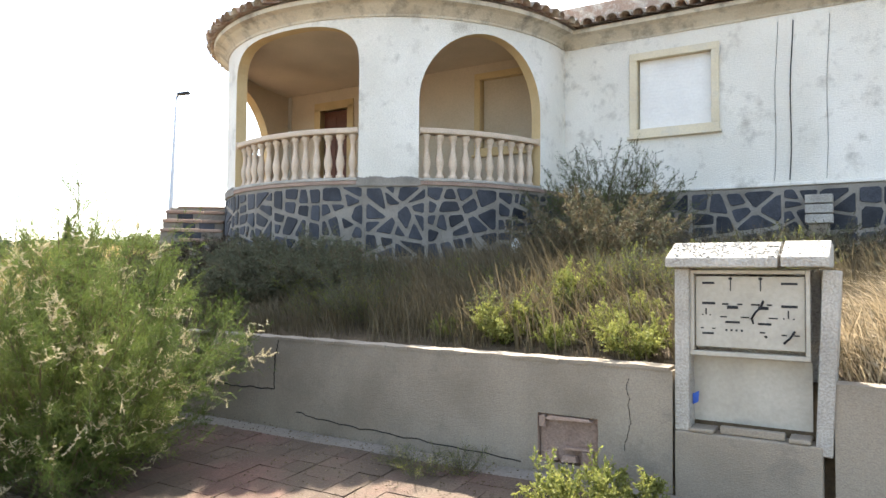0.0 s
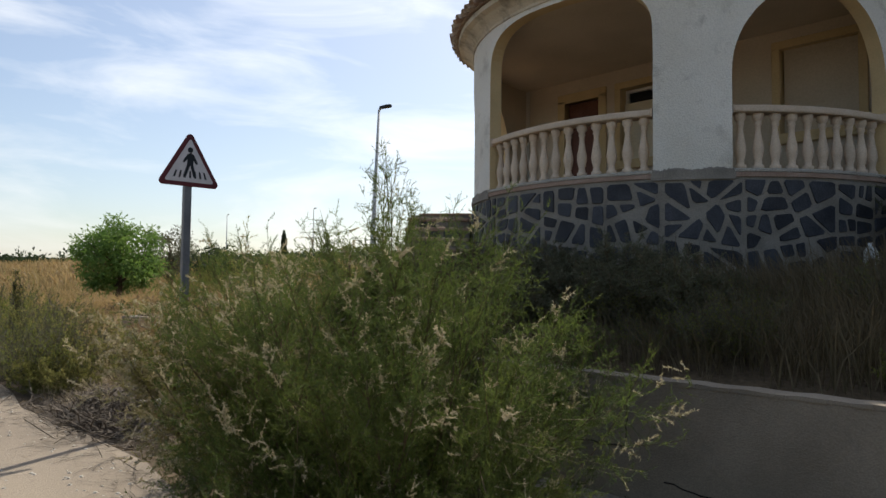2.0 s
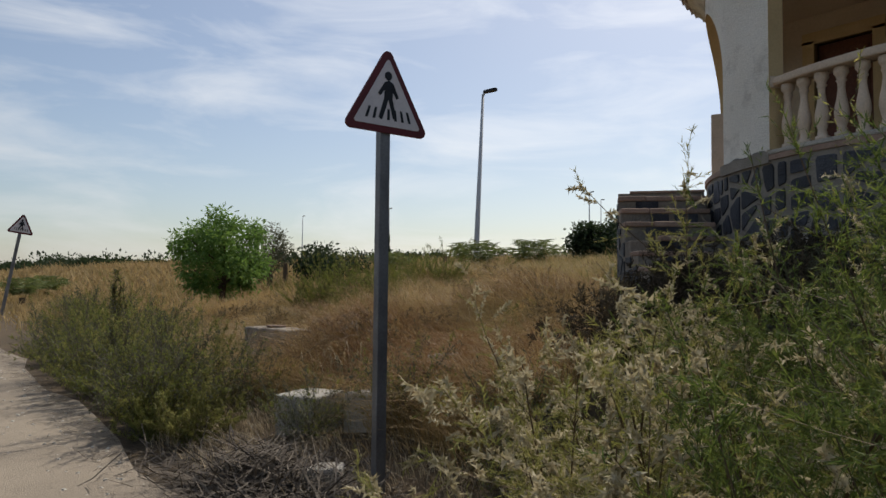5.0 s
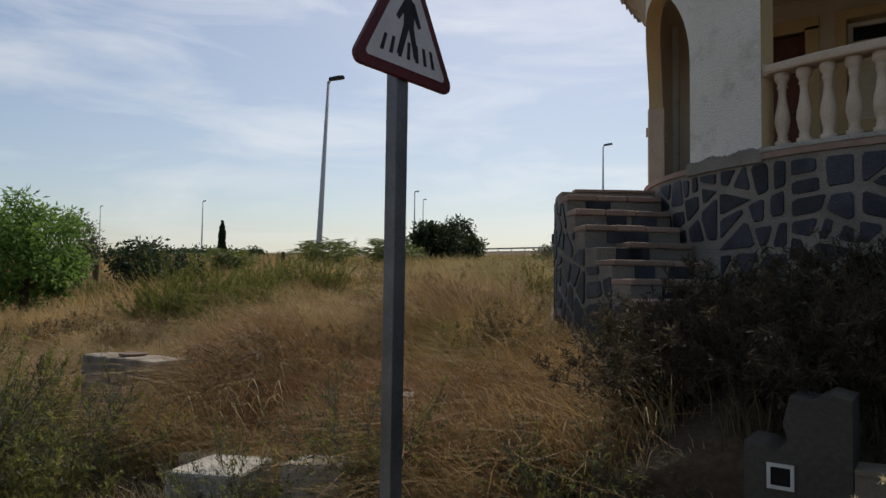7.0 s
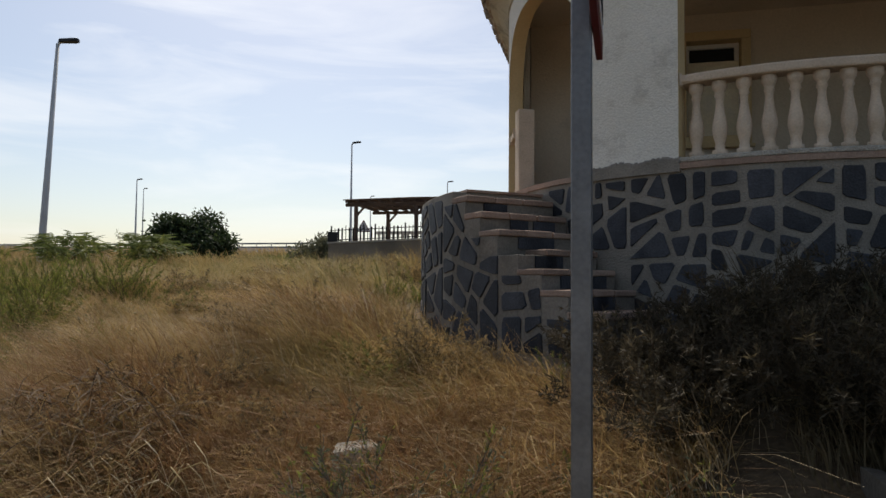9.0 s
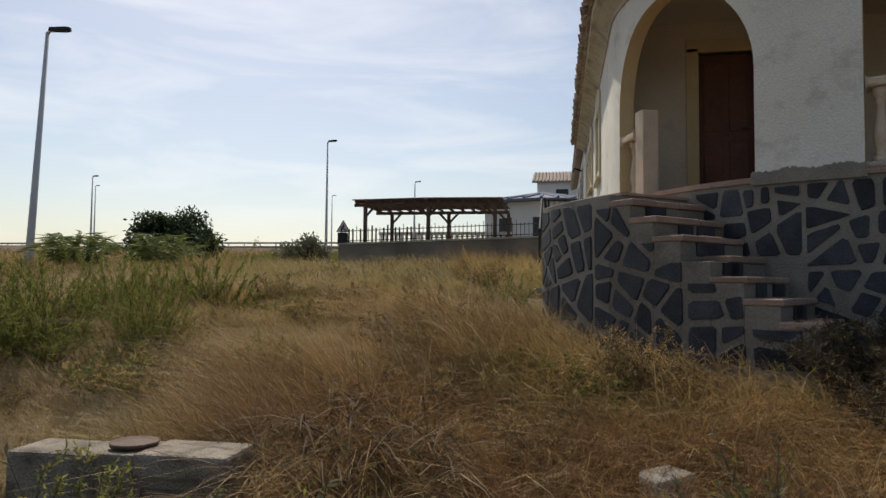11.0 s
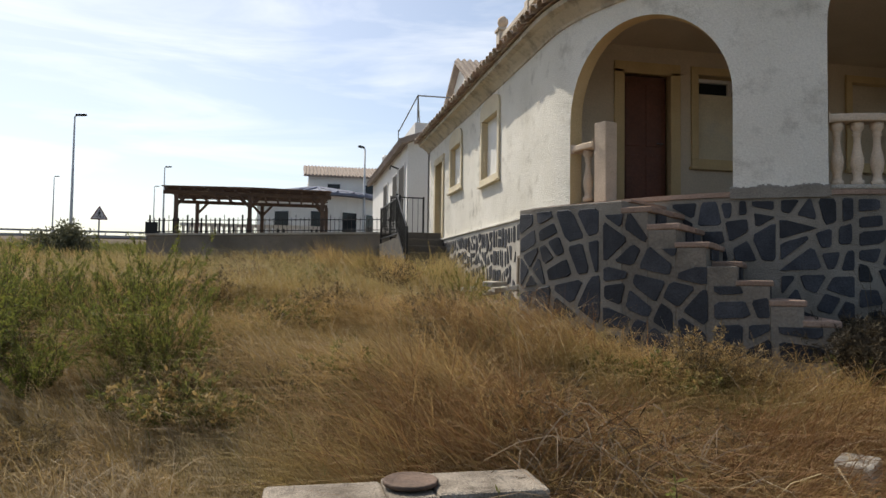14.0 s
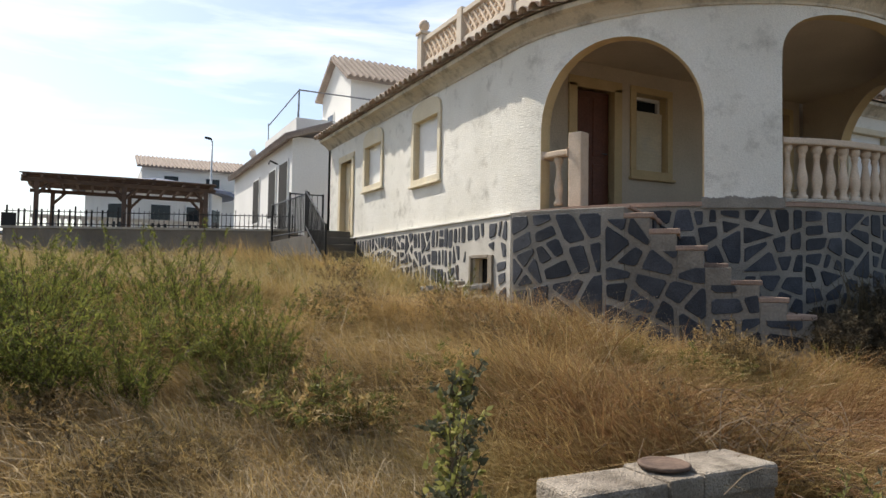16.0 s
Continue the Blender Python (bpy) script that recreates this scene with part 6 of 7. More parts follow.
# feathery tamarisks on the pavement
tamarisk((-5.28, 3.0, 0.02), 1.40, 1.84, "large feathery green tamarisk bush growing through the pavement", 84, 27, 22, 17, 3, M_TAMARISK, 0.075, 0.0, needle=(0.017, 0.0013), spray_len=0.085, flower=(0.016, 0.0030))
tamarisk((-6.30, 3.00, 0.04), 1.22, 1.62, "straw-coloured tamarisk with plump pale flower sprays", 54, 20, 13, 20, 4, M_STRAW_LEAF, 0.50, 0.0, flower=(0.016, 0.0044), spray_len=0.085)
tamarisk((-4.95, 2.70, 0.02), 1.08, 0.95, "low dense skirt of dark young tamarisk shoots", 48, 16, 14, 16, 7, M_TAMARISK, 0.06, 0.3, out=0.6, low=0.05, branch_len=0.36, spray_len=0.09)
tamarisk((-5.85, 3.50, 0.10), 0.62, 2.12, "tall thin tamarisk plumes rising behind the bush", 26, 24, 14, 18, 5, M_TAMARISK, 0.10, 0.0, out=1.0, low=0.35, branch_len=0.15, spray_len=0.08)
shrub("wispy_bush", (-6.5, 4.05, 0.15), 0.55, 2.30, "tall wispy stems with sparse seed heads", "bush", M_STRAW_LEAF, M_TWIG, n_stems=8, twigs=12, per=14, leaf=(0.035, 0.004), seed=6, up=1.1, twig_len=0.14, lo=0.45)

# bushes along the front wall
shrub("shade_bush", (-3.05, 9.25, 1.6), 1.3, 1.8, "dusty grey-green bush pressed against the front wall", "bush", M_TAMARISK, n_stems=130, twigs=40, per=18, leaf=(0.028, 0.0024), seed=8, dry=M_GREYLEAF, dry_part=0.6, up=0.8, twig_len=0.12)
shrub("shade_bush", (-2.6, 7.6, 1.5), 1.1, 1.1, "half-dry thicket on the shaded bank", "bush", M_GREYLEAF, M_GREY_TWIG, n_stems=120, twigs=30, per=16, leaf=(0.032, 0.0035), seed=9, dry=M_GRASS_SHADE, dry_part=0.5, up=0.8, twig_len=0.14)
shrub("shade_bush", (-0.4, 8.4, 1.55), 1.3, 0.6, "low thicket with shade-dark leaves below the front plinth", "bush", M_SHADE_SCRUB, M_GREY_TWIG, n_stems=90, twigs=24, per=12, leaf=(0.032, 0.003), seed=10, dry=M_GREYLEAF, dry_part=0.4, up=0.7)
shrub("shade_bush", (1.2, 7.0, 1.35), 1.2, 0.6, "low grey thicket beyond the meter cupboard", "bush", M_GREYLEAF, M_GREY_TWIG, n_stems=80, twigs=22, per=12, leaf=(0.032, 0.003), seed=11, up=0.7)
# West of -7.2 the leaf colour itself deepens the porch shade.
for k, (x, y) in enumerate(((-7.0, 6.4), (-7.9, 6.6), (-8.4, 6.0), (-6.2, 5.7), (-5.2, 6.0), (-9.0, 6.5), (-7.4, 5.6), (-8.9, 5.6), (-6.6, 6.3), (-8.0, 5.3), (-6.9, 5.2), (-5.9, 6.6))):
    shrub("shade_bush", on_ground(x, y), 0.75, 0.75, "brown scrub below the porch, some coloured dark for its shade", "bush", M_SHADE_SCRUB if x < -7.2 else M_GREYLEAF, M_TWIG, n_stems=70, twigs=24, per=10, leaf=(0.045, 0.004), seed=60 + k, dry=M_GRASS_SHADE, dry_part=0.08, up=0.8, twig_len=0.15, group="scrub below the porch")

# taller shrubs on the verge of the road
for k, (x, y, q, h) in enumerate(((-12.4, 3.10, 0.60, 0.95), (-13.6, 3.30, 0.75, 1.15), (-15.2, 3.5, 0.8, 1.2), (-16.8, 3.7, 0.9, 1.3), (-12.0, 2.95, 0.40, 0.70), (-11.5, 3.15, 0.45, 0.72), (-18.6, 4.0, 1.0, 1.3), (-14.5, 3.0, 0.7, 0.9), (-12.9, 3.75, 0.6, 1.0), (-17.6, 3.2, 0.8, 0.9))):
    shrub("verge_bush", on_ground(x, y), q, h, "olive half-dry shrub on the road verge", "bush", (M_WEED, M_WEED_YEL, M_GRASS_OLIVE)[k % 3], M_TWIG, n_stems=46, twigs=26, per=10, leaf=(0.028, 0.0036), seed=120 + k, dry=M_STRAW_LEAF, dry_part=0.35, up=1.5, twig_len=0.10, lo=0.08, s_pow=0.9, ragged=0.35, group="verge shrubs")

# weeds, built once for each look and copied
weed_a = shrub("weed", on_ground(-2.6, 5.15), 0.36, 0.42, "yellow-green weed in full leaf", "weed", M_WEED_YEL, M_WEED, n_stems=22, twigs=12, per=20, leaf=(0.028, 0.006), seed=20, up=0.9, group="yellow-green weeds")
weed_b = shrub("weed", on_ground(-16.2, 8.6), 0.50, 0.95, "upright olive green weed", "weed", M_WEED, M_TWIG, n_stems=18, twigs=28, per=9, leaf=(0.024, 0.0032), seed=21, up=1.9, twig_len=0.11, lo=0.12, ragged=0.4, group="olive green weeds")
weed_c = shrub("weed", on_ground(-13.2, 3.0), 0.60, 0.70, "grey-green half-dry roadside weed", "weed", M_WEED, M_GREY_TWIG, n_stems=30, twigs=18, per=8, leaf=(0.028, 0.0034), seed=22, dry=M_GREYLEAF, dry_part=0.45, up=0.9, group="roadside weeds")
weed_d = shrub("weed", on_ground(-15.13, 3.34), 0.06, 1.84, "tall brown-olive leafy weed stalk gone to seed", "weed", M_GREYLEAF, M_TWIG, n_stems=6, twigs=110, per=20, leaf=(0.013, 0.0044), seed=23, up=0.8, twig_len=0.06, lo=0.22, bend_by=0.03, dry=M_STRAW_LEAF, dry_part=0.45, group="brown weed stalks")


weed_e = shrub("dry_scrub", on_ground(-12.6, 7.4), 0.48, 0.50, "low reddish-brown dry scrub in the straw", "scrub", M_GRASS, M_TWIG, n_stems=34, twigs=14, per=9, leaf=(0.034, 0.0036), seed=24, dry=M_GRASS_SHADE, dry_part=0.4, up=0.8, twig_len=0.22, group="dry scrub in the straw")
weed_f = shrub("low_herb", on_ground(-13.4, 6.2), 0.45, 0.30, "low olive herb creeping in the straw", "herb", M_GRASS_OLIVE, M_TWIG, n_stems=32, twigs=12, per=9, leaf=(0.032, 0.0045), seed=25, dry=M_GRASS, dry_part=0.3, up=0.7, twig_len=0.3, group="low herbs in the straw")


def scatter(ob, spots):
    for x, y, s, rz in spots:
        c = copy_thing(ob, pose(*on_ground(x, y), 0, 0, rz) @ Matrix.Diagonal((s, s, s * float(rnd.uniform(0.85, 1.15)), 1)))


scatter(weed_a, [(-2.1, 5.1, 0.6, 40), (-1.75, 5.3, 0.8, 90), (-3.2, 5.2, 0.5, 10), (-1.45, 5.05, 0.9, 200), (-2.9, 5.4, 0.5, 300), (-1.6, 5.7, 0.8, 120), (-1.55, 3.95, 0.95, 20), (-1.25, 4.25, 0.8, 150), (-7.35, 3.0, 1.1, 60), (-7.6, 3.3, 0.9, 160), (-0.75, 3.85, 0.6, 80), (-2.3, 5.9, 1.0, 250)])
scatter(weed_b, [(float(rnd.uniform(-16.8, -14.5)), float(rnd.uniform(6.7, 9.4)), float(rnd.uniform(0.45, 1.15)), float(rnd.uniform(0, 360))) for _ in range(58)])
scatter(weed_b, [(float(rnd.uniform(-26, -18.5)), float(rnd.uniform(9.5, 19)), float(rnd.uniform(0.45, 0.9)), float(rnd.uniform(0, 360))) for _ in range(46)])
scatter(weed_b, [(float(rnd.uniform(-31, -20)), float(rnd.uniform(19, 34)), float(rnd.uniform(0.5, 1.0)), float(rnd.uniform(0, 360))) for _ in range(36)])
scatter(weed_b, [(-11.7, 10.2, 0.7, 0), (-11.9, 9.6, 0.7, 70), (-11.7, 8.7, 0.55, 120), (-12.1, 10.4, 0.45, 200), (-9.6, 6.4, 0.55, 30), (-11.7, 14.2, 0.6, 20), (-11.5, 13.4, 0.5, 20)])
scatter(weed_c, [(float(x), float(y), float(rnd.uniform(0.8, 1.35)), float(rnd.uniform(0, 360))) for x, y in ((-12.2, 2.95), (-12.9, 3.4), (-14.1, 3.1), (-14.9, 3.3), (-15.6, 3.0), (-16.4, 3.5), (-17.5, 3.2), (-18.2, 3.6), (-14.6, 3.7), (-16.0, 4.3), (-17.3, 4.4), (-12.0, 3.6), (-19.5, 3.5), (-20.5, 4.2), (-10.6, 3.7), (-10.2, 4.4), (-8.6, 4.2), (-9.0, 4.6), (-22, 4.2), (-24, 4.5))])
scatter(weed_c, [(-2.75, 4.2, 0.45, 10), (-2.5, 4.35, 0.38, 80), (-3.05, 4.3, 0.35, 140)])
scatter(weed_c, [(float(rnd.uniform(-6.4, -0.4)), float(rnd.uniform(5.3, 7.0)), float(rnd.uniform(0.45, 0.85)), float(rnd.uniform(0, 360))) for _ in range(30)])
def free_spots(n, x0, x1, y0, y1, s0, s1):
    out = []
    while len(out) < n:
        x, y = float(rnd.uniform(x0, x1)), float(rnd.uniform(y0, y1))
        a, q = math.degrees(math.atan2(x - CX, CY - y)), math.hypot(x - CX, y - CY)
        if not (x > -11.2 and y > CY - 1.5) and q > R2 + 0.4 and not (abs(x + 13.4) < 1.2 and abs(y - 4.6) < 0.7):
            out.append((x, y, float(rnd.uniform(s0, s1)), float(rnd.uniform(0, 360))))
    return out


scatter(weed_e, free_spots(46, -18, -9.2, 4.9, 10, 0.6, 1.1) + free_spots(16, -18, -11.5, 10, 18, 0.7, 1.2))
scatter(weed_f, free_spots(40, -18, -9.5, 4.6, 16, 0.6, 1.3))
scatter(weed_d, [(-14.05, 4.28, 0.42, 50), (-14.75, 3.75, 0.36, 120), (-15.0, 3.55, 0.42, 10), (-15.25, 3.5, 0.38, 210), (-14.9, 3.9, 0.45, 300)])

# dead brush heap at the sign
r = np.random.default_rng(31)
N = 2600
c = np.stack([r.normal(-9.9, 0.60, N), r.normal(3.02, 0.27, N), np.zeros(N)], -1)
c[:, 2] = ground_z(c[:, 0], c[:, 1]) + r.uniform(0, 1, N) ** 1.5 * (0.20 + 0.14 * np.sin(5.1 * c[:, 0]) * np.sin(7.3 * c[:, 1] + 1.0)) * np.exp(-((c[:, 0] + 9.9) ** 2) / 0.8 - ((c[:, 1] - 3.1) ** 2) / 0.16) + 0.01
a = r.uniform(0, 2 * np.pi, N)
d = np.stack([np.cos(a), np.sin(a), r.normal(0, 0.36, N)], -1) * r.uniform(0.05, 0.34, N)[:, None]
s = np.linspace(-1, 1, 4)
P = c[:, None] + d[:, None] * s[None, :, None]
P += r.normal(0, 0.014, (N, 4, 3))
P[..., 2] = np.maximum(P[..., 2], ground_z(P[..., 0], P[..., 1]) + 0.004)
brush = ribbons("brush_heap", P, np.tile([0.005, 0.0055, 0.005, 0.002], (N, 1)), M_GREY_TWIG, kind="stuff", seed=31)
tagged(brush, "heap of grey dead brushwood beside the sign post", "brushwood")


# dark tangle of dead stalks beside the second meter box
N = 420
c = np.stack([r.normal(-12.25, 0.28, N), r.normal(4.95, 0.22, N), np.zeros(N)], -1)
c[:, 2] = ground_z(c[:, 0], c[:, 1]) + r.uniform(0.05, 0.55, N)
a = r.uniform(0, 2 * np.pi, N)
d = np.stack([np.cos(a), np.sin(a), r.normal(0, 0.25, N)], -1) * r.uniform(0.12, 0.42, N)[:, None]
s = np.linspace(-1, 1, 5)
P = c[:, None] + d[:, None] * s[None, :, None]
P[..., 2] += (0.10 * (1 - s ** 2))[None]
P[..., 2] = np.maximum(P[..., 2], ground_z(P[..., 0], P[..., 1]) + 0.004)
tangle = ribbons("stalk_tangle", P, np.tile([0.003, 0.004, 0.004, 0.003, 0.001], (N, 1)), M_TWIG, kind="stuff", seed=32)
tagged(tangle, "dark tangle of dead stalks beside the meter box", "dead stalks")
N = 40
c = np.stack([r.uniform(-12.4, -11.6, N), r.uniform(4.4, 5.0, N), np.zeros(N)], -1)
c[:, 2] = ground_z(c[:, 0], c[:, 1]) + 0.02
a = r.uniform(-0.8, 0.9, N)
ln = r.uniform(0.35, 0.8, N)
s = np.linspace(0, 1, 6)
P = np.stack([c[:, :1] + np.cos(a)[:, None] * ln[:, None] * s, c[:, 1:2] - np.abs(np.sin(a))[:, None] * ln[:, None] * s * 0.6, c[:, 2:] + 0.55 * ln[:, None] * np.sin(s * 2.6)], -1)
stalks = ribbons("pale_stalks", P, np.tile([0.004, 0.004, 0.0035, 0.003, 0.002, 0.001], (N, 1)), M_TAM_DRY, kind="stuff", seed=33)
tagged(stalks, "bleached bent stalks over the meter box corner", "dead stalks")
# twig litter and grit on the road edge
N = 900
c = np.stack([r.uniform(-20, -7, N), 2.62 - np.abs(r.normal(0, 0.22, N)), np.zeros(N)], -1)
c[:, 2] = road_z(c[:, 0]) + 0.022
a = r.uniform(0, 2 * np.pi, N)
d = np.stack([np.cos(a), np.sin(a), np.zeros(N)], -1) * r.uniform(0.02, 0.14, N)[:, None]
s = np.linspace(-1, 1, 4)
P = c[:, None] + d[:, None] * s[None, :, None] + np.array([0, 0, 0.008]) * r.uniform(0, 1, (N, 4))[..., None]
litter = ribbons("twig_litter", P, np.tile([0.002, 0.004, 0.004, 0.002], (N, 1)), M_GREY_TWIG, kind="stuff", seed=34)
tagged(litter, "dry twig litter along the road edge", "litter")
N = 3600
c = np.stack([r.uniform(-8.0, 1.5, N), 4.62 - np.abs(r.normal(0, 0.75, N)), np.zeros(N)], -1)
c = c[c[:, 1] > 2.66]
c[:, 2] = 0.030 + (c[:, 1] - 2.62) * math.tan(0.085) + r.uniform(0, 0.012, len(c))
a = r.uniform(0, 2 * np.pi, len(c))
leaf_litter = leaf_mesh("leaf_litter", c, np.stack([np.cos(a), np.sin(a), r.uniform(-0.1, 0.25, len(c))], -1), 0.020, 0.005, M_GRASS_SHADE, None, 35)
tagged(leaf_litter, "brown leaf litter and dirt on the pavement", "litter", kind="stuff")
grit = Geo()
for k in range(500):
    x, y, q = float(r.uniform(-18, -3)), float(2.55 - abs(r.normal(0, 0.5))), float(r.uniform(0.006, 0.022))
    grit.lathe([(q * 0.7, 0), (q, q * 0.35), (q * 0.5, q * 0.8)], 5, (x, y, float(road_z(x)) + 0.004))
gr = grit.obj("grit", M_PALE_CONC)
tagged(gr, "loose pale grit along the road edge", "gravel", kind="stuff")


# ---- straw grass ----
def blocked(x, y):
    rr = np.hypot(x - CX, y - CY)
    ang = np.degrees(np.arctan2(x - CX, CY - y))
    house = (x > CX - R - 0.10) & (y > CY)
    stair_ = (rr < R2 + 0.06) & (ang > -75) & (ang < -27)
    wall_ = (np.abs(y - LOTY - 0.1) < 0.16) & (x > -8.2)
    mbox = ((np.abs(x + 13.37) < 0.64) & (y > 4.5) & (y < 4.92)) | ((np.abs(x + 13.5) < 0.85) & (y > 3.9) & (y < 4.58))
    ter = (y > TY - 0.08) & (x > TX0 - 0.1)
    sst = (x > -11.62) & (y > 15.85)
    hat = (x > -11.7) & (np.abs(y - 11.25) < 0.55)
    trk = (np.abs((x + 18.4) * 0.569 + (y - 28.5) * 0.822) < 1.3) & (x < -17.8) & (y > 28)
    return trk | (rr < R + 0.12) | house | stair_ | wall_ | mbox | (y < 2.75) | ter | sst | hat


def straw(name, x0, x1, y0, y1, tufts, per, height, width, mat, label, seed, lean=0.55, spread=0.12, patch=None, wind=(-0.8, -0.25), fine=False):
    r = np.random.default_rng(seed)
    tx, ty = r.uniform(x0, x1, tufts), r.uniform(y0, y1, tufts)
    if patch is not None:
        keep = patch(tx, ty) > r.uniform(0, 1, tufts)
        tx, ty = tx[keep], ty[keep]
    n = len(tx)
    swirl = 1.5 * np.sin(0.9 * tx + 1.7) * np.cos(0.7 * ty - 0.4) + r.normal(0, 0.35, n)
    wa = math.atan2(wind[1], wind[0]) + swirl
    clump = np.sin(2.3 * tx + 0.5 + 0.8 * np.sin(1.7 * ty)) * np.sin(2.0 * ty + 2.0 + 0.7 * np.sin(2.1 * tx))
    mound = np.sin(1.25 * tx + 0.9 * np.sin(0.8 * ty)) * np.sin(1.1 * ty + 1.0 + 0.8 * np.sin(0.9 * tx))
    th = height * r.uniform(0.5, 1.15, n) * (0.88 + 0.28 * clump + 0.34 * mound)
    th = th * (1 - 0.8 * np.exp(-((tx + 12.0) ** 2 + (ty - 10.3) ** 2) / 2.2))
    th = th * (1 - 0.30 * smooth01(tx, -12.6, -14.2) * smooth01(ty, 8.5, 6.5))
    tl = lean * r.uniform(0.5, 1.4, n)
    i = np.repeat(np.arange(n), per)
    N = len(i)
    bx, by = tx[i] + r.normal(0, spread, N), ty[i] + r.normal(0, spread, N)
    ok = ~blocked(bx, by)
    i, bx, by = i[ok], bx[ok], by[ok]
    N = len(i)
    h = th[i] * (0.3 + 0.9 * r.uniform(0, 1, N) ** 0.7)
    a = wa[i] + r.normal(0, 1.0, N)
    ml = tl[i] * r.uniform(0.4, 1.5, N)
    s = np.array([0.0, 0.4, 0.75, 1.0]) if fine else np.array([0.0, 0.55, 1.0])
    horiz = (h * ml)[:, None] * s[None] ** 2
    P = np.empty((N, len(s), 3))
    P[..., 0] = bx[:, None] + np.cos(a)[:, None] * horiz
    P[..., 1] = by[:, None] + np.sin(a)[:, None] * horiz
    P[..., 2] = ground_z(bx, by)[:, None] - 0.02 + h[:, None] * (s[None] - np.minimum(0.45, 0.35 * ml)[:, None] * s[None] ** 2.5)
    bad = blocked(P[:, -1, 0], P[:, -1, 1])
    P = P[~bad]
    W = np.tile(np.array([1.0, 0.9, 0.65, 0.2] if fine else [1.0, 0.8, 0.2]) * width, (len(P), 1)) * r.uniform(0.6, 1.3, len(P))[:, None]
    ob = ribbons(name, P, W, mat, kind="stuff", seed=seed)
    return tagged(ob, label, "grass")


away = lambda x, y: (np.hypot(x - CX, y - CY) > R2 + 0.30) * 1.0
wave = lambda fx, fy, ph: (lambda x, y: 0.5 + 0.5 * np.sin(fx * x + ph) * np.cos(fy * y - ph * 0.7))
straw("dry_grass", -19, -8.8, 4.25, 10.8, 6200, 34, 0.58, 0.0023, M_GRASS, "tall wind-combed golden dry grass", 41, 1.15, 0.12, away, fine=True)
straw("dry_grass", -20, -9.0, 10.0, 21.4, 4200, 16, 0.55, 0.0055, M_GRASS_UPPER, "golden dry grass on the upper slope", 42, 1.0, 0.14)
straw("russet_grass", -12.6, -9.0, 4.4, 9.4, 1150, 26, 0.66, 0.0024, M_RUSSET, "russet brown grass in matted clumps", 57, 1.1, 0.13, lambda x, y: wave(1.3, 1.1, 0.4)(x, y) * away(x, y) * 0.9, fine=True)
straw("russet_grass", -13.2, -10.0, 4.6, 6.0, 360, 34, 0.78, 0.0024, M_RUSSET, "dark matted grass behind the rubble blocks", 58, 1.1, 0.12, None, (-1.0, -0.4), fine=True)
straw("pale_grass", -19, -8.6, 4.7, 13, 1700, 16, 0.70, 0.0028, M_GRASS_PALE, "pale bleached grass stalks among the straw", 43, 1.1, 0.10, lambda x, y: wave(0.9, 0.8, 1.0)(x, y) * away(x, y) * 0.7, fine=True)
straw("olive_grass", -20, -9, 5.5, 20, 2600, 16, 0.45, 0.0038, M_GRASS_OLIVE, "olive green grass between the straw", 44, 0.4, 0.14, lambda x, y: wave(0.8, 0.6, 2.4)(x, y) * 0.6)
straw("withered_grass", -8.3, 4.5, 4.9, 10.2, 3600, 18, 0.5, 0.0045, M_GRASS_SHADE, "withered brown-green grass, coloured darker for the shaded bank", 45, 0.5, 0.12)
straw("pale_grass", -0.15, 2.6, 4.75, 6.2, 260, 34, 0.55, 0.004, M_GRASS_PALE, "bleached grass hanging over the garden wall", 46, 1.0, 0.10, None, (-0.3, -1.0))
straw("dry_grass", -34, -18.5, 3.4, 24, 4200, 14, 0.55, 0.010, M_GRASS, "golden dry grass of the open field", 47, 0.6, 0.2)
straw("olive_grass", -34, -17, 4.5, 30, 1500, 14, 0.5, 0.009, M_GRASS_OLIVE, "green grass patches of the open field", 48, 0.4, 0.25, wave(0.5, 0.45, 0.6))
straw("dry_grass", -90, -33, 3.0, 60, 6500, 8, 0.75, 0.035, M_GRASS, "straw-coloured grass of the far field", 49, 0.5, 0.5)
straw("dry_grass", -34, -17.9, 24, 60, 2600, 10, 0.6, 0.022, M_GRASS_OLIVE, "greenish grass towards the highway", 50, 0.5, 0.4)
straw("dry_grass", -13.6, -11.9, 4.85, 5.6, 200, 36, 0.55, 0.0024, M_GRASS, "long straw hanging over the meter box", 55, 1.2, 0.12, None, (-0.25, -1.0), fine=True)
straw("dry_grass", -12.75, -11.7, 4.1, 5.0, 90, 36, 0.60, 0.0024, M_GRASS, "long straw beside the meter box", 56, 1.2, 0.12, None, (-1.0, -0.4), fine=True)
straw("dry_grass", -13.2, -11.65, 14.8, 19.5, 420, 18, 0.75, 0.005, M_GRASS, "tall straw beside the side steps", 53, 0.6, 0.12)
straw("pale_grass", -13.5, -8.3, 2.9, 4.7, 300, 20, 0.26, 0.0030, M_GRASS_PALE, "bleached grass in the gateway", 51, 0.8, 0.12)
straw("pale_grass", -17.8, -13.9, 4.3, 7.2, 1100, 26, 0.45, 0.0024, M_GRASS_PALE, "bleached straw at the foot of the green weeds", 54, 1.0, 0.12, fine=True)
straw("olive_grass", -20, -12, 2.85, 4.7, 500, 16, 0.35, 0.004, M_GRASS_OLIVE, "short green grass along the road edge", 52, 0.4, 0.14)


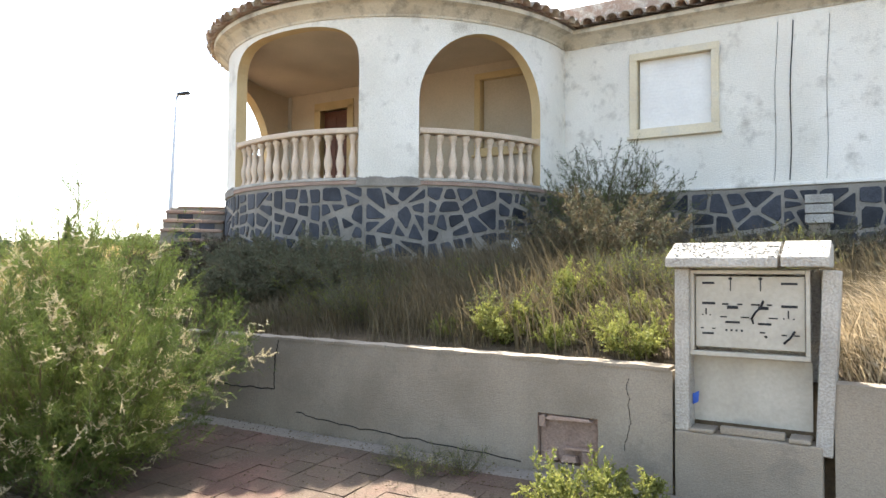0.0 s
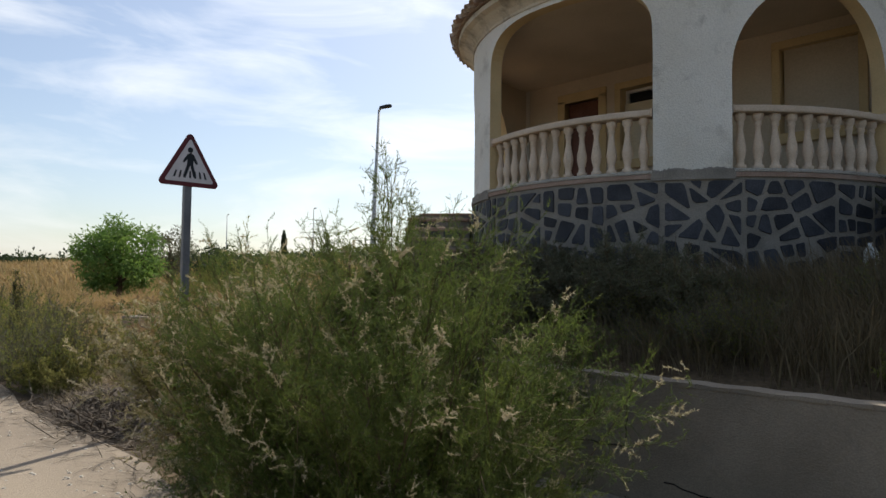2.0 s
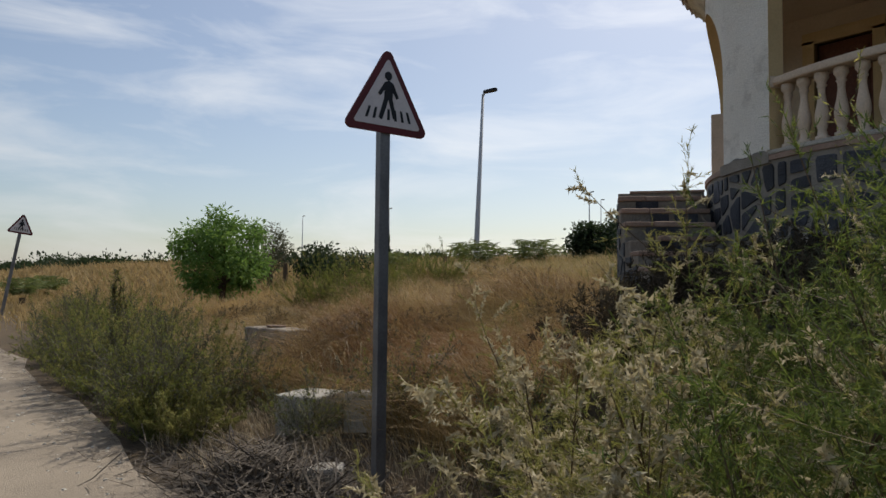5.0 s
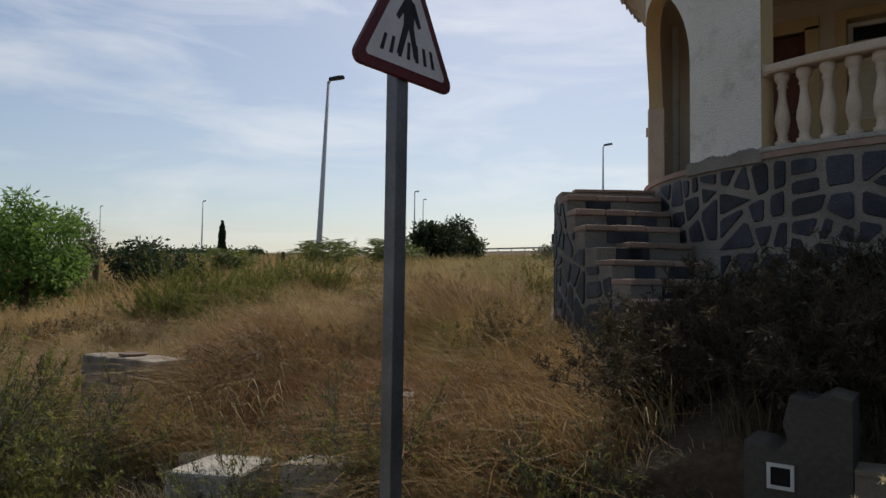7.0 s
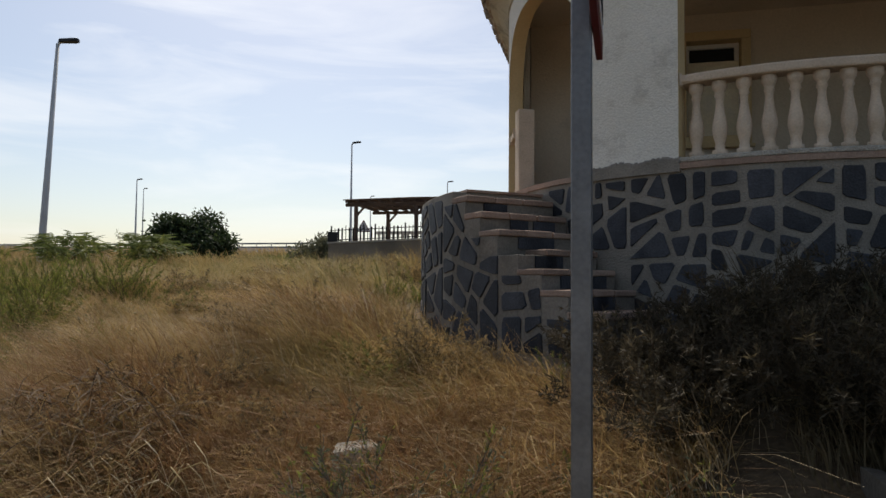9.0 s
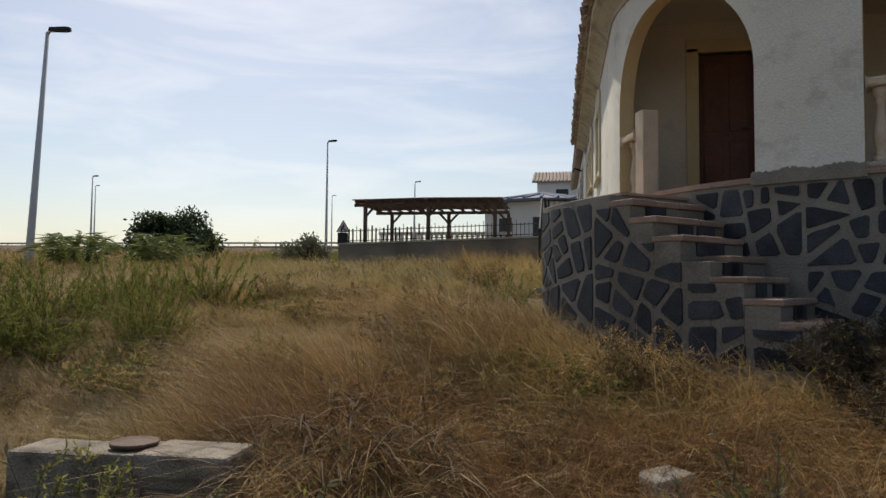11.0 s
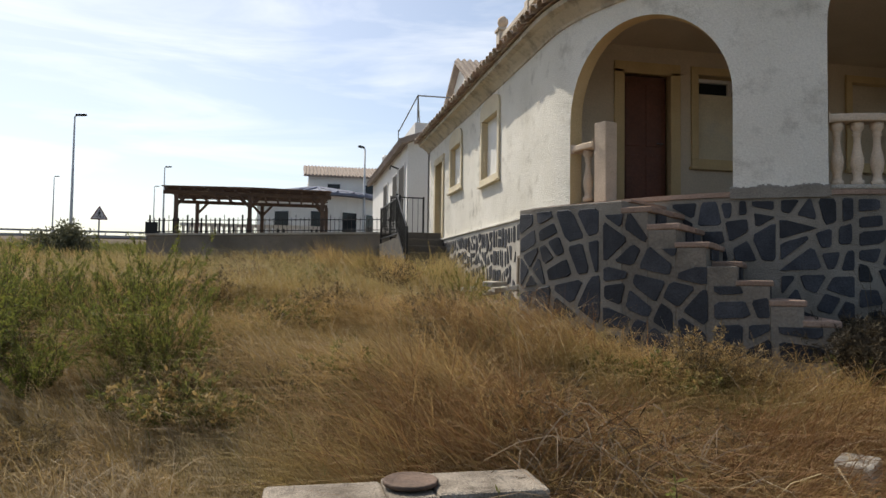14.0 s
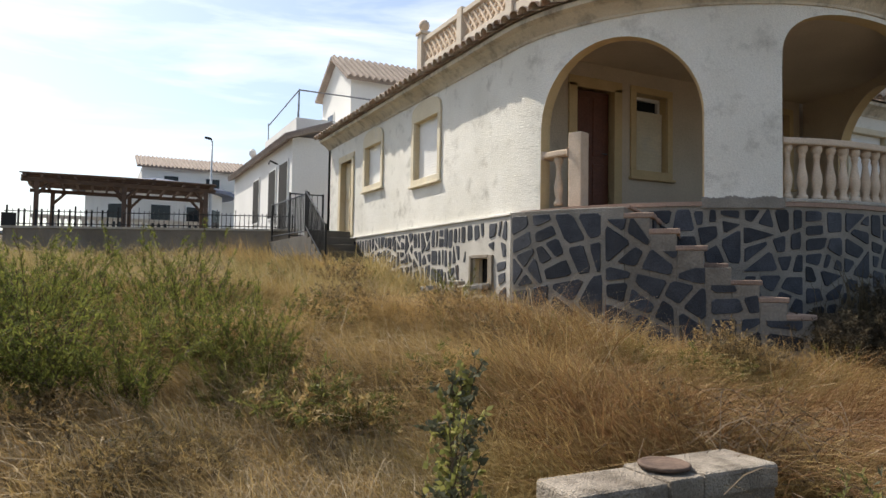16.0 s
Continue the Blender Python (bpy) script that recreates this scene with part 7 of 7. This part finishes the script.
# pale track that crosses behind the field
tv, tf = [], []
for k in range(25):
    cx, cy = -18.4 - 1.3 * k, 28.5 + 0.9 * k
    for d in (-1.6, 1.6):
        x, y = cx + d * 0.55, cy + d * 0.83
        tv.append((x, y, float(ground_z(x, y)) + 0.05))
    if k:
        tf.append((2 * k - 2, 2 * k - 1, 2 * k + 1, 2 * k))
track = quick("track", tv, tf, M_ROAD)
tagged(track, "pale dusty track crossing behind the field", "track", kind="structure")

# ---- trees and far growth ----
def tree(name, at, height, radius, label, leaf_mat, n_clumps=60, per=160, leaf=(0.10, 0.03), trunk=0.12, seed=1, flat=0.8, low=0.25, group=""):
    r = np.random.default_rng(seed)
    b = thing(name, at, label, "tree", group=group)
    g = Geo()
    g.tube([(0, 0, -0.1), (0.05, 0.02, height * 0.25), (0.0, 0.06, height * 0.55), (0.05, 0, height * 0.8)], [trunk, trunk * 0.8, trunk * 0.5, trunk * 0.15], 8)
    for k in range(9):
        a, z = r.uniform(0, 6.28), height * r.uniform(0.2, 0.5)
        q = Vector((math.cos(a), math.sin(a), 0)) * radius * 0.75
        g.tube([(0, 0, z), (q.x * 0.5, q.y * 0.5, z + height * 0.12), (q.x, q.y, z + height * 0.25)], [trunk * 0.4, trunk * 0.25, trunk * 0.08], 5)
    g.obj("trunk", M_TWIG, parent=b)
    u = r.normal(size=(n_clumps, 3))
    u /= np.linalg.norm(u, axis=1, keepdims=True)
    rr = r.uniform(0.35, 1.0, n_clumps) ** 0.6
    cc = u * rr[:, None] * np.array([radius, radius, height * (1 - low) / 2])
    cc[:, 2] += height * (low + (1 - low) / 2) - 0.05 * height
    cc *= (1 + 0.12 * np.sin(5 * u[:, :1] + 3 * u[:, 1:2]))
    size = radius * r.uniform(0.16, 0.34, n_clumps)
    i = np.repeat(np.arange(n_clumps), per)
    off = np.clip(r.normal(size=(len(i), 3)) * 0.55, -0.95, 0.95)
    C = cc[i] + off * size[i][:, None] * np.array([1, 1, flat])
    D = off + r.normal(size=off.shape) * 0.6 - np.array([0, 0, 0.5])
    leaf_mesh("crown", C, D, leaf[0], leaf[1], leaf_mat, b, seed=seed)
    return b


tree("tree", on_ground(-20.4, 6.75), 2.25, 1.0, "rounded bright green tree in the field", M_TREE, 80, 150, (0.11, 0.018), 0.09, 3, low=0.22)
tree("tree", on_ground(-30, 12.0), 2.3, 1.1, "thin grey-brown half-dry tree", M_GREYLEAF, 46, 90, (0.14, 0.02), 0.10, 4)
tree("dark_bush", on_ground(-28, 30), 2.8, 1.75, "dense dark green rounded bush", M_WEED_DARK, 110, 150, (0.17, 0.05), 0.10, 5, low=0.0)
tree("dark_bush", on_ground(-23.6, 34), 1.6, 1.3, "low brownish dark bush beyond the straw", M_GREYLEAF, 60, 110, (0.16, 0.04), 0.08, 6, low=0.0)
tree("dark_bush", on_ground(-24.6, 12.0), 1.5, 1.2, "dark green bush beside the street lamp", M_WEED_DARK, 50, 110, (0.12, 0.03), 0.06, 7, low=0.0)
def cypress(at, height, radius, label, seed):
    r = np.random.default_rng(seed)
    b = thing("cypress", at, label, "tree")
    Geo().tube([(0, 0, -0.1), (0, 0, height * 0.5), (0.01, 0, height * 0.95)], [0.045, 0.03, 0.008], 7).obj("trunk", M_TWIG, parent=b)
    z = r.uniform(0.04, 1, 3200)
    w = radius * np.sin(np.pi * z ** 0.75) ** 0.8 * np.sqrt(r.uniform(0, 1, 3200)) * (1 + 0.2 * np.sin(17 * z))
    a = r.uniform(0, 2 * np.pi, 3200)
    leaf_mesh("crown", np.stack([w * np.cos(a), w * np.sin(a), z * height * 0.95], -1), np.stack([0.3 * np.cos(a), 0.3 * np.sin(a), np.ones(3200)], -1), 0.10, 0.016, M_WEED_DARK, b, seed)
    return b


cypress(on_ground(-25.7, 14.7), 1.95, 0.15, "slim dark young cypress standing in the field", 8)


def palm(at, size, label, seed, n=26, mat=None):
    r = np.random.default_rng(seed)
    b = thing("palm", at, label, "palm", group="young palms")
    g = Geo()
    g.tube([(0, 0, -0.1), (0, 0, 0.3 * size)], [0.12 * size, 0.09 * size], 7)
    g.obj("trunk", M_TWIG, parent=b)
    for k in range(n):
        a, el = 2 * math.pi * k / n + r.uniform(-0.2, 0.2), r.uniform(0.75, 1.45)
        s = np.linspace(0, 1, 14)
        x = size * 1.1 * s * math.cos(el)
        z = 0.28 * size + size * 1.1 * (s * math.sin(el) - 0.38 * s ** 2)
        C = np.stack([x * math.cos(a), x * math.sin(a), z], -1)
        C2 = np.repeat(C[3:], 4, 0)
        D = np.stack([np.full(len(C2), math.cos(a)) * 0.6, np.full(len(C2), math.sin(a)) * 0.6, r.uniform(-0.4, 0.2, len(C2))], -1)
        sd = np.tile([1, -1, 0.8, -0.8], len(C) - 3)[:, None] * np.array([-math.sin(a), math.cos(a), 0])
        leaf_mesh("frond", C2, D + sd, 0.30 * size, 0.012 * size, mat or M_PALM, b, seed=seed + k)
    return b


palm(on_ground(-22.0, 15.6), 1.3, "young feather palm in the green patch", 71)
palm(on_ground(-20.8, 17.0), 1.25, "young feather palm beside the dark bush", 72)
palm(on_ground(-23.6, 13.4), 1.1, "young feather palm near the street lamp", 73)
palm(on_ground(-29.5, 4.2), 0.9, "young palm beside the cross street", 74)
palm(on_ground(-33, 5.4), 0.9, "young palm on the verge of the cross street", 75)
for x, y, h in ((-26.1, 10.5, 0.95), (-28.5, 12.2, 0.9), (-29, 20, 0.8)):
    g = Geo()
    g.tube([(0, 0, -0.2), (0.02, 0.01, h * 0.6), (0.05, 0.0, h)], [0.10, 0.09, 0.07], 7)
    ob = g.obj("stump", M_TWIG, at=on_ground(x, y))
    tagged(ob, "charred dark tree stump standing in the straw", "stump", group="stumps")

# far woods
r = np.random.default_rng(90)
nc = 620
ang = r.uniform(radians(52), radians(100), nc)
dist = r.uniform(80, 125, nc)
fx, fy = -5 - np.sin(ang) * dist, 2 + np.cos(ang) * dist
keep = fy < 112
fx, fy = fx[keep], fy[keep]
nc = len(fx)
fs = np.where(r.uniform(size=nc) < 0.10, r.uniform(0.6, 1.1, nc), r.uniform(0.15, 0.5, nc))
i = np.repeat(np.arange(nc), 70)
off = r.normal(size=(len(i), 3)) * 0.55
C = np.stack([fx[i], fy[i], ground_z(fx[i], fy[i]) + fs[i] * 0.7], -1) + off * fs[i][:, None] * np.array([1.4, 1.4, 0.7])
C[:, 2] = np.maximum(C[:, 2], ground_z(C[:, 0], C[:, 1]))
woods = leaf_mesh("far_woods", C, off + np.array([0, 0, 0.3]), 0.35, 0.13, M_WEED_DARK, None, 91)
tagged(woods, "dark line of distant trees and scrub", "woods", kind="stuff")

# ---- small pieces of the setting, last ----
for m in eave_tiles:
    t_ = new("tile", tile_mesh)
    t_.parent, t_.matrix_basis = roof, m
paver_mesh = Geo().box(-0.098, -0.098, -0.02, 0.098, 0.098, 0.0).mesh("paver", M_PAVER)
for i in range(26):
    for j in range(9):
        x, y = -5.3 + 0.2 * i, 2.88 + 0.2 * j
        p = new("paver", paver_mesh)
        p.parent = pavement
        p.matrix_basis = PAVE @ pose(x + 8.6, y - 2.78, 0.024 + rnd.uniform(-0.004, 0.004), rnd.uniform(-1, 1), rnd.uniform(-1, 1), rnd.uniform(-0.6, 0.6))
rest = Geo()
for x0, x1 in ((-8.5, -5.42), (-0.08, 5.0)):
    for i in range(int((x1 - x0) / 0.2)):
        for j in range(9):
            rest.box(x0 + 8.6 + 0.2 * i - 0.098, 0.002 + 0.2 * j, 0.009, x0 + 8.6 + 0.2 * i + 0.098, 0.198 + 0.2 * j, 0.024 + rnd.uniform(-0.004, 0.004), PAVE)
pr = rest.obj("pavers", M_PAVER, parent=pavement)
pr["kind"] = "stuff"
